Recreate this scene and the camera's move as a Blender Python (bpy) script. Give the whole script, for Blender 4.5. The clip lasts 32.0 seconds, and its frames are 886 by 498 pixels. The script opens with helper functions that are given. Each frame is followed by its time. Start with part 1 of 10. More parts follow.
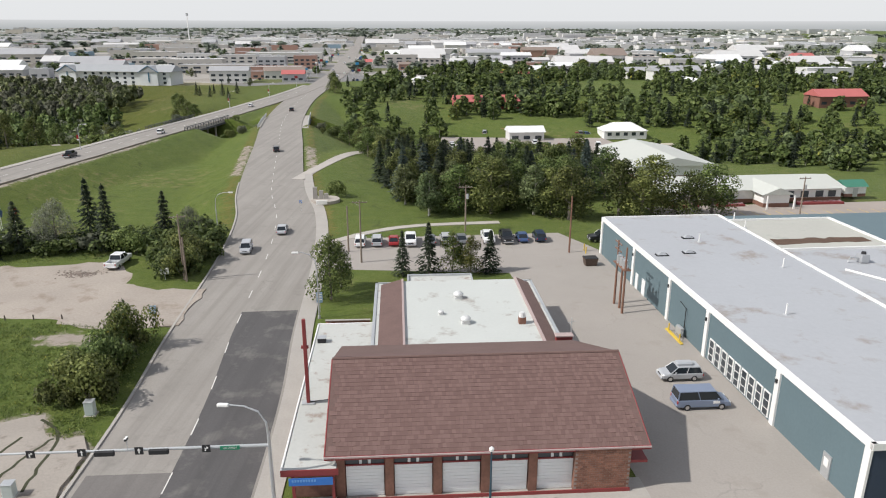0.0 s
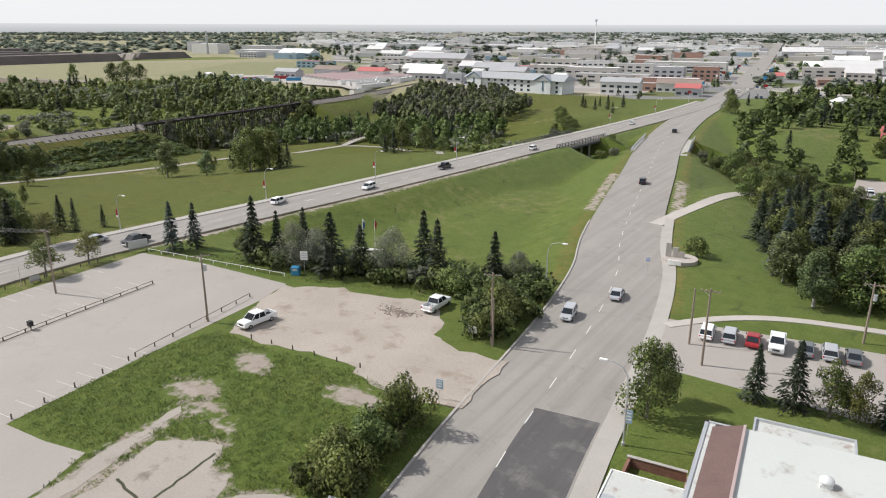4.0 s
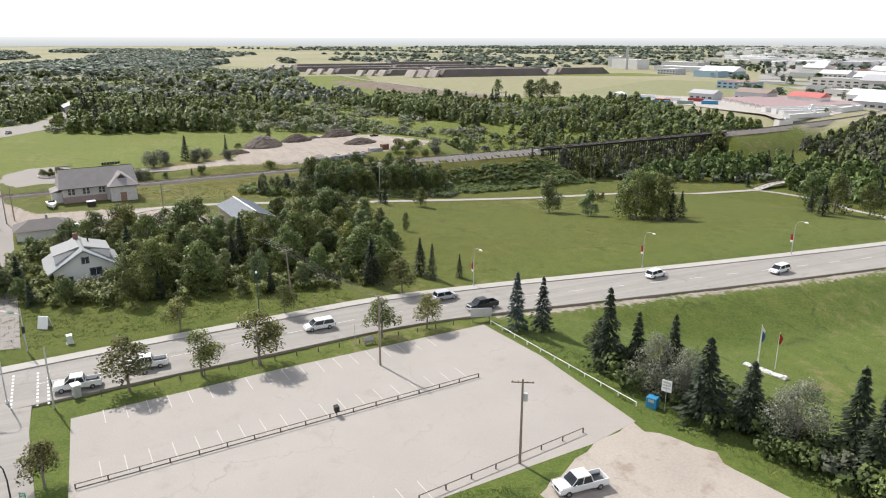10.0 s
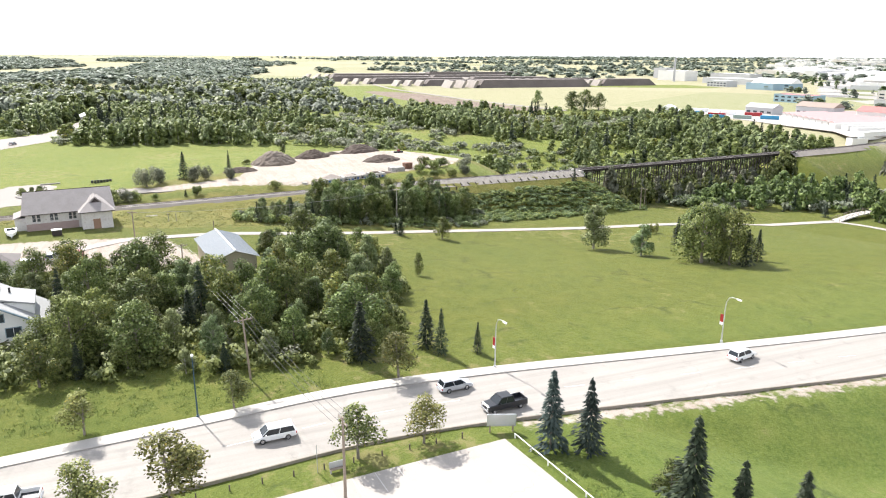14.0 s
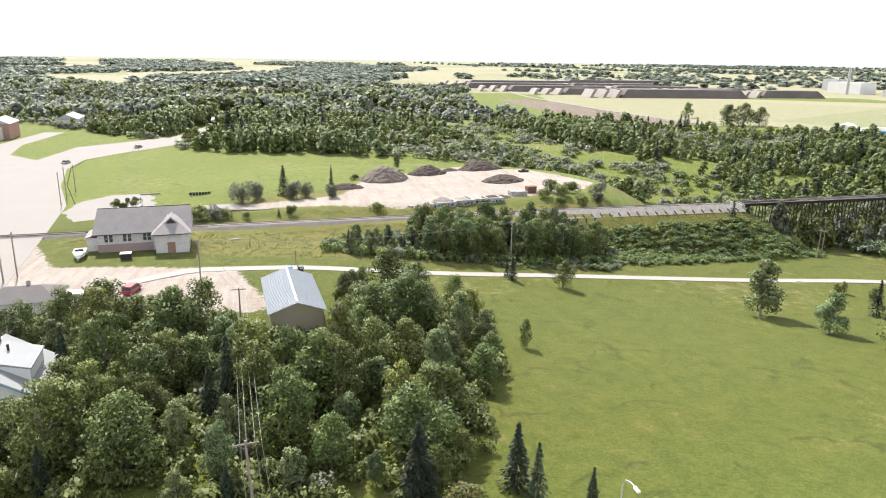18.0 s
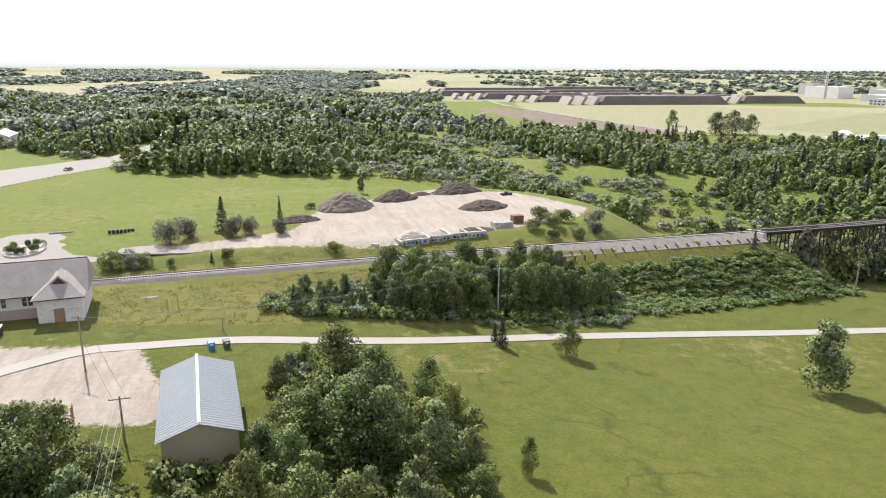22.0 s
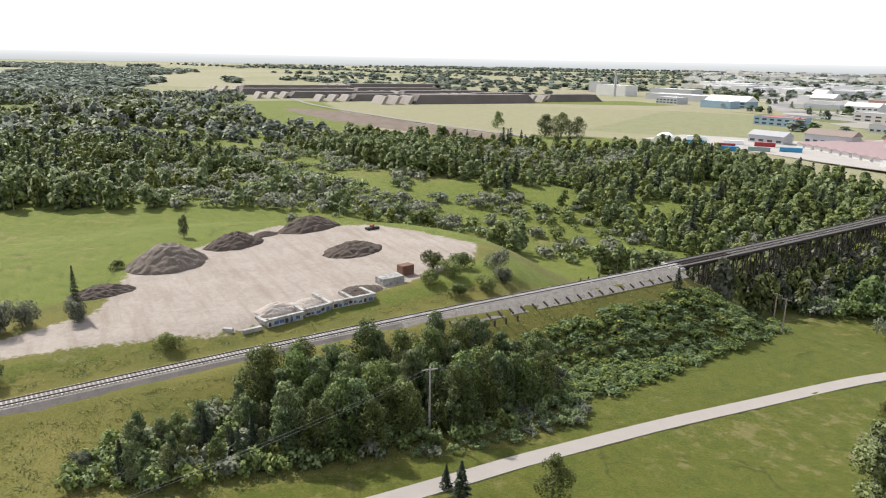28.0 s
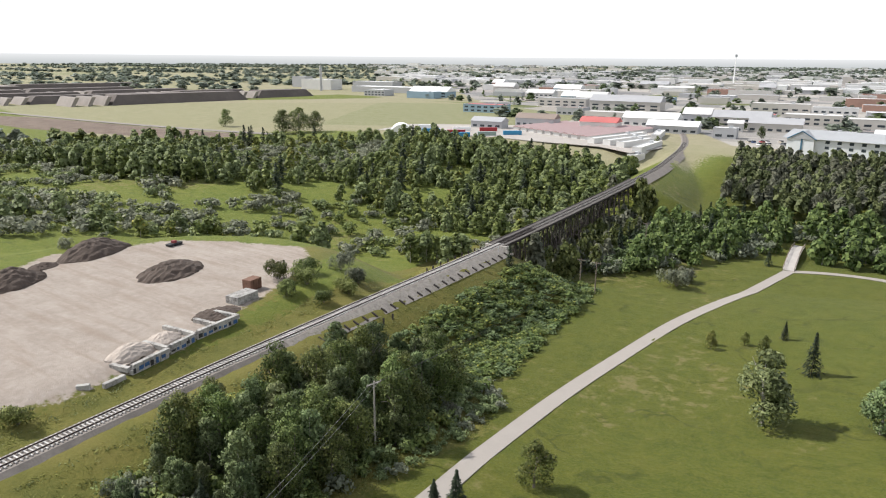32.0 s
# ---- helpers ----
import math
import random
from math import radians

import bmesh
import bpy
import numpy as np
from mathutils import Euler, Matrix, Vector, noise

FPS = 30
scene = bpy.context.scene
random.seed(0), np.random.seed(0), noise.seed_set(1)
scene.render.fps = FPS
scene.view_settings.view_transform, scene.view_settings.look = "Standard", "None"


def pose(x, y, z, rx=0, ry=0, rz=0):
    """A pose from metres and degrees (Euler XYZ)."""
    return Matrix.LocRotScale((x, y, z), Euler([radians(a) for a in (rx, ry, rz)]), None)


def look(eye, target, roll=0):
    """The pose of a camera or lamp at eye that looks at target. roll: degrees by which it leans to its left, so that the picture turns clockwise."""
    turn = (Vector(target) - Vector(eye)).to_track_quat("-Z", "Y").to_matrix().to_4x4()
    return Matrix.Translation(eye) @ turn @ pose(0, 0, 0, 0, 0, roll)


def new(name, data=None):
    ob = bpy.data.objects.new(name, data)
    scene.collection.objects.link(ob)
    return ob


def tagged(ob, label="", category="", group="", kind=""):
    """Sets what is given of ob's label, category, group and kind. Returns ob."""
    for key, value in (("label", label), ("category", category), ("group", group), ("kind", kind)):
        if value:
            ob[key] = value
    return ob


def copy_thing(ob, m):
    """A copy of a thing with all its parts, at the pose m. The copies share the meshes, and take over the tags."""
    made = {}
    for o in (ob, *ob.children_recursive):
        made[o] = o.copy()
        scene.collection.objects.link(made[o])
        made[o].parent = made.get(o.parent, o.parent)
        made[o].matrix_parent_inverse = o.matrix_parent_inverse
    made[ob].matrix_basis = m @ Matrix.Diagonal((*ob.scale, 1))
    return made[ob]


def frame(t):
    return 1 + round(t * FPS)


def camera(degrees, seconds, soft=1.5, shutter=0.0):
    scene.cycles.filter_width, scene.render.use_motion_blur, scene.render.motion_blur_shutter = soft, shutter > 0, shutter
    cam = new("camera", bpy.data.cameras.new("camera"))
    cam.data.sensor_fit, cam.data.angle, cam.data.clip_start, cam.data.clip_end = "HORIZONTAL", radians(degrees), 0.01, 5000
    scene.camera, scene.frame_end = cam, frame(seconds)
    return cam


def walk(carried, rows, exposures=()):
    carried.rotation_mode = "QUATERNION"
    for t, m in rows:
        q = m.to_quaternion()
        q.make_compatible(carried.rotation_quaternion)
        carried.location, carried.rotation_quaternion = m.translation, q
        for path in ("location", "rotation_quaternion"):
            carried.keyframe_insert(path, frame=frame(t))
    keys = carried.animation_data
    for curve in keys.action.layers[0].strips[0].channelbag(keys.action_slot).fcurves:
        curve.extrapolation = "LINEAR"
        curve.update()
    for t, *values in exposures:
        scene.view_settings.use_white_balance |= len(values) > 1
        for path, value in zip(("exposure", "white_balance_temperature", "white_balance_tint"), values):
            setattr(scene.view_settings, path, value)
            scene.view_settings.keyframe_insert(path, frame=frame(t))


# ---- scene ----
cam = camera(64.8, 32.0, soft=1.1)
# seconds, eye in metres, turn in degrees
ROWS = [
    (0, 0.00, 9.31, 37.31, 72.31, -0.10, 1.40),
    (0.5, -0.14, 12.45, 37.15, 72.29, -0.15, 3.14),
    (1, -0.14, 15.80, 37.03, 72.29, -0.22, 6.29),
    (1.5, -0.25, 19.52, 36.94, 72.41, -0.25, 10.31),
    (2, -0.40, 23.34, 36.97, 72.60, -0.26, 15.28),
    (2.5, -0.54, 26.60, 37.14, 72.74, -0.22, 18.40),
    (3, -0.54, 29.04, 38.08, 72.62, -0.20, 26.86),
    (3.5, -0.29, 30.70, 39.66, 72.58, -0.15, 31.04),
    (4, -0.22, 31.44, 41.51, 72.53, -0.11, 32.66),
    (4.5, -0.56, 32.37, 43.18, 72.47, -0.08, 40.33),
    (6.5, -3.57, 38.08, 46.58, 72.51, -0.07, 47.14),
    (7, -5.10, 40.17, 46.58, 72.60, -0.07, 49.99),
    (7.5, -7.28, 42.52, 46.35, 72.77, -0.08, 53.47),
    (8, -9.91, 44.97, 46.11, 72.95, -0.18, 55.63),
    (8.5, -12.71, 47.64, 46.05, 73.12, -0.21, 59.15),
    (9, -15.76, 50.55, 46.12, 73.19, -0.16, 62.77),
    (9.5, -18.91, 53.49, 46.15, 73.26, -0.08, 65.12),
    (10, -22.21, 56.22, 45.94, 73.45, -0.07, 65.16),
    (10.5, -25.60, 58.78, 45.95, 73.49, -0.10, 64.91),
    (11, -29.18, 61.30, 45.90, 73.59, -0.16, 64.61),
    (11.5, -32.99, 63.62, 45.79, 73.71, -0.23, 64.26),
    (12, -36.82, 65.63, 45.83, 73.77, -0.24, 63.82),
    (12.5, -40.56, 67.75, 45.80, 73.85, -0.26, 63.44),
    (13, -44.42, 70.04, 45.58, 73.92, -0.26, 63.14),
    (13.5, -48.40, 72.16, 45.06, 74.09, -0.22, 64.27),
    (14, -52.54, 74.23, 44.51, 74.25, -0.29, 68.45),
    (14.5, -56.79, 76.43, 44.25, 74.32, -0.55, 74.56),
    (15, -60.94, 78.56, 44.13, 74.34, -0.74, 78.64),
    (15.5, -64.93, 80.57, 44.05, 74.37, -0.80, 80.32),
    (17.5, -80.54, 87.64, 44.54, 74.55, -0.84, 79.88),
    (18, -84.65, 89.14, 44.63, 74.63, -0.81, 79.70),
    (18.5, -88.90, 90.46, 44.79, 74.67, -0.77, 79.49),
    (19, -93.17, 91.66, 45.06, 74.68, -0.68, 79.24),
    (19.5, -97.57, 92.80, 45.50, 74.63, -0.55, 79.00),
    (20, -102.20, 93.92, 45.93, 74.48, -0.44, 78.80),
    (20.5, -106.66, 94.79, 45.45, 74.73, -0.40, 78.48),
    (21, -111.15, 95.54, 45.07, 74.94, -0.34, 78.15),
    (21.5, -115.69, 96.26, 44.88, 75.11, -0.32, 77.82),
    (22, -120.37, 96.92, 44.82, 75.20, -0.34, 77.53),
    (22.5, -125.01, 97.62, 44.71, 75.27, -0.38, 77.22),
    (23, -129.52, 98.33, 44.58, 75.34, -0.41, 76.95),
    (23.5, -134.04, 99.09, 44.35, 75.47, -0.41, 76.67),
    (24, -138.49, 99.69, 44.37, 75.55, -0.33, 76.33),
    (24.5, -142.89, 100.08, 44.79, 75.49, -0.30, 75.97),
    (26.5, -159.66, 99.69, 47.49, 74.88, -0.97, 71.87),
    (27, -163.45, 98.32, 47.67, 74.85, -1.08, 68.79),
    (27.5, -166.87, 96.32, 47.72, 74.88, -1.11, 65.34),
    (28, -169.99, 94.00, 47.58, 74.98, -1.04, 61.19),
    (28.5, -172.80, 91.52, 47.32, 75.06, -1.02, 57.47),
    (29, -175.69, 88.93, 47.13, 75.09, -0.98, 53.74),
    (29.5, -178.70, 86.25, 46.96, 75.07, -0.95, 50.65),
    (30, -181.69, 83.42, 46.75, 75.10, -0.93, 47.64),
    (30.5, -184.59, 80.59, 46.45, 75.11, -0.90, 44.47),
    (31, -187.68, 78.00, 46.25, 75.07, -0.81, 41.51),
    (31.5, -190.99, 75.89, 46.18, 74.95, -0.61, 38.50),
    (32, -194.35, 74.27, 46.21, 74.93, -0.42, 36.43),
]
walk(cam, [(t, pose(x, y, z, rx, ry, rz)) for t, x, y, z, rx, ry, rz in ROWS],
     exposures=[(0, -0.2), (4, -0.06), (7, -0.15), (8, 0.0), (10, 0.28), (12, 0.8), (13.5, 1.05), (15, 1.15), (17.5, 0.98), (19, 0.86), (21, 0.74), (24, 0.62), (26.5, 0.48), (28, 0.32), (32, 0.2)])

# ---- light ----
SUN_EL, SUN_AZ = 45.0, 253.0      # degrees; azimuth counted clockwise from +y
world = bpy.data.worlds.new("sky")
scene.world = world
world.use_nodes = True
wn = world.node_tree
sky = wn.nodes.new("ShaderNodeTexSky")
sky.sky_type, sky.sun_disc = "NISHITA", False
sky.sun_elevation, sky.sun_rotation = radians(SUN_EL), radians(SUN_AZ)
sky.air_density, sky.dust_density, sky.ozone_density, sky.altitude = 1.0, 1.0, 0.6, 300
# thin white cloud veils the blue
veil = wn.nodes.new("ShaderNodeMix")
veil.data_type = "RGBA"
way_up = wn.nodes.new("ShaderNodeTexCoord")
height = wn.nodes.new("ShaderNodeSeparateXYZ")
wn.links.new(way_up.outputs["Generated"], height.inputs[0])
thick = wn.nodes.new("ShaderNodeMapRange")
thick.inputs["From Min"].default_value, thick.inputs["From Max"].default_value = 0.10, 0.75
thick.inputs["To Min"].default_value, thick.inputs["To Max"].default_value = 0.92, 0.38
wn.links.new(height.outputs[2], thick.inputs["Value"])
wn.links.new(thick.outputs["Result"], veil.inputs[0])
veil.inputs[7].default_value = (7.6, 7.75, 8.0, 1)
wn.links.new(sky.outputs[0], veil.inputs[6])
wn.links.new(veil.outputs[2], wn.nodes["Background"].inputs["Color"])
wn.nodes["Background"].inputs["Strength"].default_value = 0.122
sun_data = bpy.data.lights.new("sun", "SUN")
sun_data.energy, sun_data.angle, sun_data.color = 4.9, radians(1.2), (1.0, 0.965, 0.915)
sun = new("sun", sun_data)
a, e = radians(SUN_AZ), radians(SUN_EL)
sun.matrix_world = look((-200, 100, 300), Vector((-200, 100, 300)) - Vector((math.sin(a) * math.cos(e), math.cos(a) * math.cos(e), math.sin(e))))

# ---- materials ----


def nodes_of(name):
    m = bpy.data.materials.new(name)
    m.use_nodes = True
    t = m.node_tree
    return m, t.nodes, t.links, t.nodes["Principled BSDF"]


def noise_node(n, l, where, scale, detail=4.0, rough=0.55):
    x = n.new("ShaderNodeTexNoise")
    x.inputs["Scale"].default_value, x.inputs["Detail"].default_value, x.inputs["Roughness"].default_value = scale, detail, rough
    l.new(where, x.inputs["Vector"])
    return x.outputs["Fac"]


def ramp_node(n, l, value, stops):
    r = n.new("ShaderNodeValToRGB")
    e = r.color_ramp.elements
    while len(e) < len(stops):
        e.new(0.5)
    for k, (p, c) in zip(e, stops):
        k.position = p
        k.color = (*c, 1) if len(c) == 3 else c
    l.new(value, r.inputs["Fac"])
    return r.outputs["Color"]


def mix_node(n, l, fac, a, b, kind="MIX"):
    m = n.new("ShaderNodeMix")
    m.data_type, m.blend_type = "RGBA", kind
    for s, v in ((m.inputs[0], fac), (m.inputs[6], a), (m.inputs[7], b)):
        if isinstance(v, bpy.types.NodeSocket):
            l.new(v, s)
        elif isinstance(v, (int, float)):
            s.default_value = v
        else:
            s.default_value = (*v, 1)
    return m.outputs[2]


def math_node(n, l, op, a, b=0.5, clamp=False):
    m = n.new("ShaderNodeMath")
    m.operation, m.use_clamp = op, clamp
    for s, v in ((m.inputs[0], a), (m.inputs[1], b)):
        if isinstance(v, bpy.types.NodeSocket):
            l.new(v, s)
        else:
            s.default_value = v
    return m.outputs[0]


def bump_node(n, l, bsdf, height, strength, distance=0.05):
    b = n.new("ShaderNodeBump")
    b.inputs["Strength"].default_value, b.inputs["Distance"].default_value = strength, distance
    l.new(height, b.inputs["Height"])
    l.new(b.outputs[0], bsdf.inputs["Normal"])


def surface(name, color, rough=0.8, vary=0.18, grain=8.0, broad=0.25, metal=0.0, bump=0.25, stain=None, stain_at=0.62, per_object=0.0, cracks=0.0, streak=None):
    """Paint, stone, metal or earth: two scales of variation, relief and, if wanted, stains of another colour."""
    m, n, l, b = nodes_of(name)
    pos = n.new("ShaderNodeNewGeometry").outputs["Position"]
    fine, wide = noise_node(n, l, pos, grain, 5), noise_node(n, l, pos, broad, 4, 0.6)
    lo, hi = [c * (1 - vary) for c in color], [min(c * (1 + vary), 1) for c in color]
    c = mix_node(n, l, 0.5, ramp_node(n, l, fine, [(0.3, lo), (0.7, hi)]), ramp_node(n, l, wide, [(0.3, lo), (0.7, hi)]))
    if stain:
        s = noise_node(n, l, pos, broad * 2.3, 6, 0.65)
        c = mix_node(n, l, ramp_node(n, l, s, [(stain_at, (0, 0, 0)), (stain_at + 0.12, (0.8, 0.8, 0.8))]), c, stain)
    if streak:
        lane = n.new("ShaderNodeMapping")
        lane.inputs["Rotation"].default_value = (0, 0, radians(-streak))
        lane.inputs["Scale"].default_value = (0.75, 0.018, 1)
        l.new(pos, lane.inputs["Vector"])
        wear = noise_node(n, l, lane.outputs[0], 1.0, 4, 0.6)
        c = mix_node(n, l, ramp_node(n, l, wear, [(0.42, (0, 0, 0)), (0.66, (0.55, 0.55, 0.55))]), c, [k * 0.70 for k in color])
    if cracks:
        bent = n.new("ShaderNodeVectorMath")
        bent.operation = "MULTIPLY_ADD"
        warp = n.new("ShaderNodeTexNoise")
        warp.inputs["Scale"].default_value, warp.inputs["Detail"].default_value = 0.5, 5
        l.new(pos, warp.inputs["Vector"])
        l.new(warp.outputs["Color"], bent.inputs[0])
        bent.inputs[1].default_value = (3.5, 3.5, 0)
        l.new(pos, bent.inputs[2])
        cell = n.new("ShaderNodeTexVoronoi")
        cell.feature = "DISTANCE_TO_EDGE"
        cell.inputs["Scale"].default_value = cracks
        l.new(bent.outputs[0], cell.inputs["Vector"])
        line = ramp_node(n, l, cell.outputs["Distance"], [(0.002, (0.4, 0.4, 0.4)), (0.009, (0, 0, 0))])
        line = mix_node(n, l, 1.0, line, ramp_node(n, l, wide, [(0.48, (0, 0, 0)), (0.66, (1, 1, 1))]), "MULTIPLY")
        c = mix_node(n, l, line, c, [k * 0.5 for k in color])
    if per_object:
        r = n.new("ShaderNodeObjectInfo").outputs["Random"]
        k = math_node(n, l, "MULTIPLY_ADD", r, per_object)
        k.node.inputs[2].default_value = 1 - per_object / 2
        h = n.new("ShaderNodeHueSaturation")
        l.new(k, h.inputs["Value"])
        l.new(c, h.inputs["Color"])
        c = h.outputs[0]
    l.new(c, b.inputs["Base Color"])
    b.inputs["Roughness"].default_value, b.inputs["Metallic"].default_value = rough, metal
    if bump:
        bump_node(n, l, b, fine, bump)
    return m


def leaves(name, dark, mid, light, gold=0.0, sheen=0.04):
    """Foliage: each leaf clump has its own shade, each tree its own tone; light passes through."""
    m, n, l, b = nodes_of(name)
    isle = n.new("ShaderNodeNewGeometry").outputs["Random Per Island"]
    stops = [(0.0, dark), (0.45, mid), (0.93, light)]
    if gold:
        stops.append((1.0 - gold * 0.3, (0.34, 0.30, 0.06)))
    c = ramp_node(n, l, isle, sorted(stops))
    bough = noise_node(n, l, n.new("ShaderNodeNewGeometry").outputs["Position"], 0.42, 3, 0.6)
    c = mix_node(n, l, 1.0, c, ramp_node(n, l, bough, [(0.32, (0.72, 0.74, 0.74)), (0.68, (1.28, 1.26, 1.2))]), "MULTIPLY")
    h = n.new("ShaderNodeHueSaturation")
    r = n.new("ShaderNodeObjectInfo").outputs["Random"]
    v = math_node(n, l, "MULTIPLY_ADD", r, 0.66)
    v.node.inputs[2].default_value = 0.66
    u = math_node(n, l, "MULTIPLY_ADD", math_node(n, l, "FRACT", math_node(n, l, "MULTIPLY", r, 7.7)), 0.045)
    u.node.inputs[2].default_value = 0.472
    l.new(v, h.inputs["Value"])
    l.new(u, h.inputs["Hue"])
    l.new(c, h.inputs["Color"])
    l.new(h.outputs[0], b.inputs["Base Color"])
    b.inputs["Roughness"].default_value = 0.58
    b.inputs["Specular IOR Level"].default_value = 0.18
    b.inputs["Sheen Weight"].default_value, b.inputs["Sheen Roughness"].default_value = sheen, 0.5
    t = n.new("ShaderNodeBsdfTranslucent")
    l.new(h.outputs[0], t.inputs["Color"])
    x = n.new("ShaderNodeMixShader")
    x.inputs[0].default_value = 0.32
    l.new(b.outputs[0], x.inputs[1])
    l.new(t.outputs[0], x.inputs[2])
    l.new(x.outputs[0], n["Material Output"].inputs["Surface"])
    return m


ASPHALT = surface("worn_asphalt", (0.282, 0.260, 0.236), 0.9, 0.12, 6, 0.12, stain=(0.215, 0.20, 0.182), stain_at=0.57, cracks=0.11, streak=7.3)
NEW_ASPHALT = surface("new_asphalt", (0.088, 0.083, 0.083), 0.85, 0.18, 7, 0.10, stain=(0.165, 0.155, 0.145), stain_at=0.52, streak=7.3)
CONCRETE = surface("concrete", (0.37, 0.345, 0.315), 0.9, 0.10, 5, 0.3)
LOT = surface("lot_paving", (0.325, 0.296, 0.268), 0.92, 0.10, 5, 0.09, stain=(0.29, 0.26, 0.228), stain_at=0.57, cracks=0.085)
DIRT_LOT = surface("gravel_lot", (0.345, 0.300, 0.258), 0.95, 0.18, 3, 0.10, stain=(0.24, 0.19, 0.15), stain_at=0.54, bump=0.5)
WORN_PAINT = surface("worn_stall_paint", (0.47, 0.44, 0.41), 0.8, 0.12, 9, 0.6)
PAINT_WHITE = surface("road_paint", (0.60, 0.585, 0.56), 0.7, 0.12, 9, 0.6)
GRAVEL = surface("ballast", (0.205, 0.18, 0.158), 0.95, 0.35, 5, 0.4, bump=0.9)
TIMBER = surface("dark_timber", (0.038, 0.030, 0.027), 0.85, 0.3, 5, 0.5)
TIE_WOOD = surface("sleeper_wood", (0.44, 0.42, 0.40), 0.9, 0.25, 5, 0.7, per_object=0.3)
STEEL = surface("rail_steel", (0.06, 0.045, 0.04), 0.5, 0.2, 6, 0.5, metal=0.6)
GALV = surface("galvanised_steel", (0.50, 0.51, 0.52), 0.45, 0.08, 8, 0.6, metal=0.5)
POLE_WOOD = surface("pole_wood", (0.25, 0.20, 0.16), 0.9, 0.2, 6, 0.6)
POLE_RED = surface("cedar_pole_wood", (0.21, 0.11, 0.075), 0.9, 0.2, 6, 0.6)
BARK = surface("bark", (0.19, 0.165, 0.14), 0.95, 0.3, 6, 1.0, bump=0.6)
PALE_BARK = surface("pale_bark", (0.34, 0.32, 0.28), 0.95, 0.25, 6, 1.0)
WHITE = surface("white_paint", (0.78, 0.77, 0.75), 0.6, 0.05, 4, 0.3)
OFFWHITE = surface("weathered_white_paint", (0.60, 0.585, 0.56), 0.8, 0.14, 5, 0.7, stain=(0.42, 0.39, 0.36))
BLACK = surface("black_rubber", (0.025, 0.025, 0.027), 0.8, 0.2, 8, 1)
YOUNG_LEAF = leaves("pale_street_tree_leaves", (0.090, 0.108, 0.032), (0.165, 0.185, 0.060), (0.265, 0.285, 0.105), 0.04)
GREEN_LEAF = leaves("broad_leaves", (0.050, 0.072, 0.022), (0.108, 0.146, 0.043), (0.200, 0.238, 0.080))
GOLD_LEAF = leaves("turning_leaves", (0.068, 0.090, 0.024), (0.132, 0.166, 0.046), (0.225, 0.250, 0.076), 0.05)
WILLOW_LEAF = leaves("silver_willow_leaves", (0.105, 0.115, 0.085), (0.165, 0.175, 0.132), (0.245, 0.250, 0.195))
SPRUCE_LEAF = leaves("spruce_needles", (0.018, 0.028, 0.015), (0.036, 0.052, 0.030), (0.064, 0.083, 0.049))
BLUE_LEAF = leaves("blue_spruce_needles", (0.030, 0.045, 0.041), (0.054, 0.076, 0.068), (0.095, 0.125, 0.112))
POPLAR_LEAF = leaves("poplar_leaves", (0.078, 0.108, 0.046), (0.142, 0.184, 0.078), (0.232, 0.278, 0.130))
# pale grey-green colour stands in for haze over the distant trees
FAR_LEAF = leaves("far_haze_leaves", (0.165, 0.195, 0.152), (0.205, 0.235, 0.185), (0.255, 0.285, 0.228), 0.0, 0.1)
GREY_LEAF = leaves("grey_shrub_leaves", (0.112, 0.126, 0.088), (0.162, 0.177, 0.124), (0.225, 0.238, 0.170))

# ---- the lie of the land ----


def smooth(a, b, v):
    s = np.clip((v - a) / (b - a), 0, 1)
    return s * s * (3 - 2 * s)


def way_distance(line, x, y):
    """Distance from a bent line, and how far along it the nearest place lies."""
    best = np.full(np.shape(x), 1e9)
    along = np.zeros(np.shape(x))
    gone = 0.0
    for (ax, ay), (bx, by) in zip(line[:-1], line[1:]):
        lx, ly = bx - ax, by - ay
        n = math.hypot(lx, ly)
        s = np.clip(((x - ax) * lx + (y - ay) * ly) / n ** 2, 0, 1)
        d = np.hypot(x - ax - s * lx, y - ay - s * ly)
        along = np.where(d < best, gone + s * n, along)
        best = np.minimum(d, best)
        gone += n
    return best, along


ROAD_A = [(-14, -60), (-22.5, 35), (-25.6, 70), (-28.5, 90), (-32.5, 122), (-37.5, 148), (-45.5, 175), (-60, 240), (-73, 300), (-85, 385), (-92, 480), (-101, 600), (-150, 1000), (-640, 4950)]
ROAD_B = [(-118, -60), (-124, 20), (-127, 50), (-129, 75), (-130.5, 95), (-129, 115), (-125.5, 140), (-121, 172), (-116, 215), (-112, 255), (-106, 305), (-101, 360), (-97, 420), (-96, 480)]
RAIL = [(-262, -160), (-268, 0), (-274, 55), (-280, 115), (-283.5, 160), (-287, 224), (-292, 285), (-298, 345), (-308, 412), (-330, 508), (-372, 610), (-450, 765), (-563, 996), (-1400, 2700)]
CREEK = [(400, 330), (40, 284), (-60, 290), (-112, 293), (-180, 304), (-235, 318), (-290, 290), (-350, 262), (-430, 215), (-560, 190), (-760, 90), (-1100, -150), (-1700, -300)]
RAIL_Z = 0.3


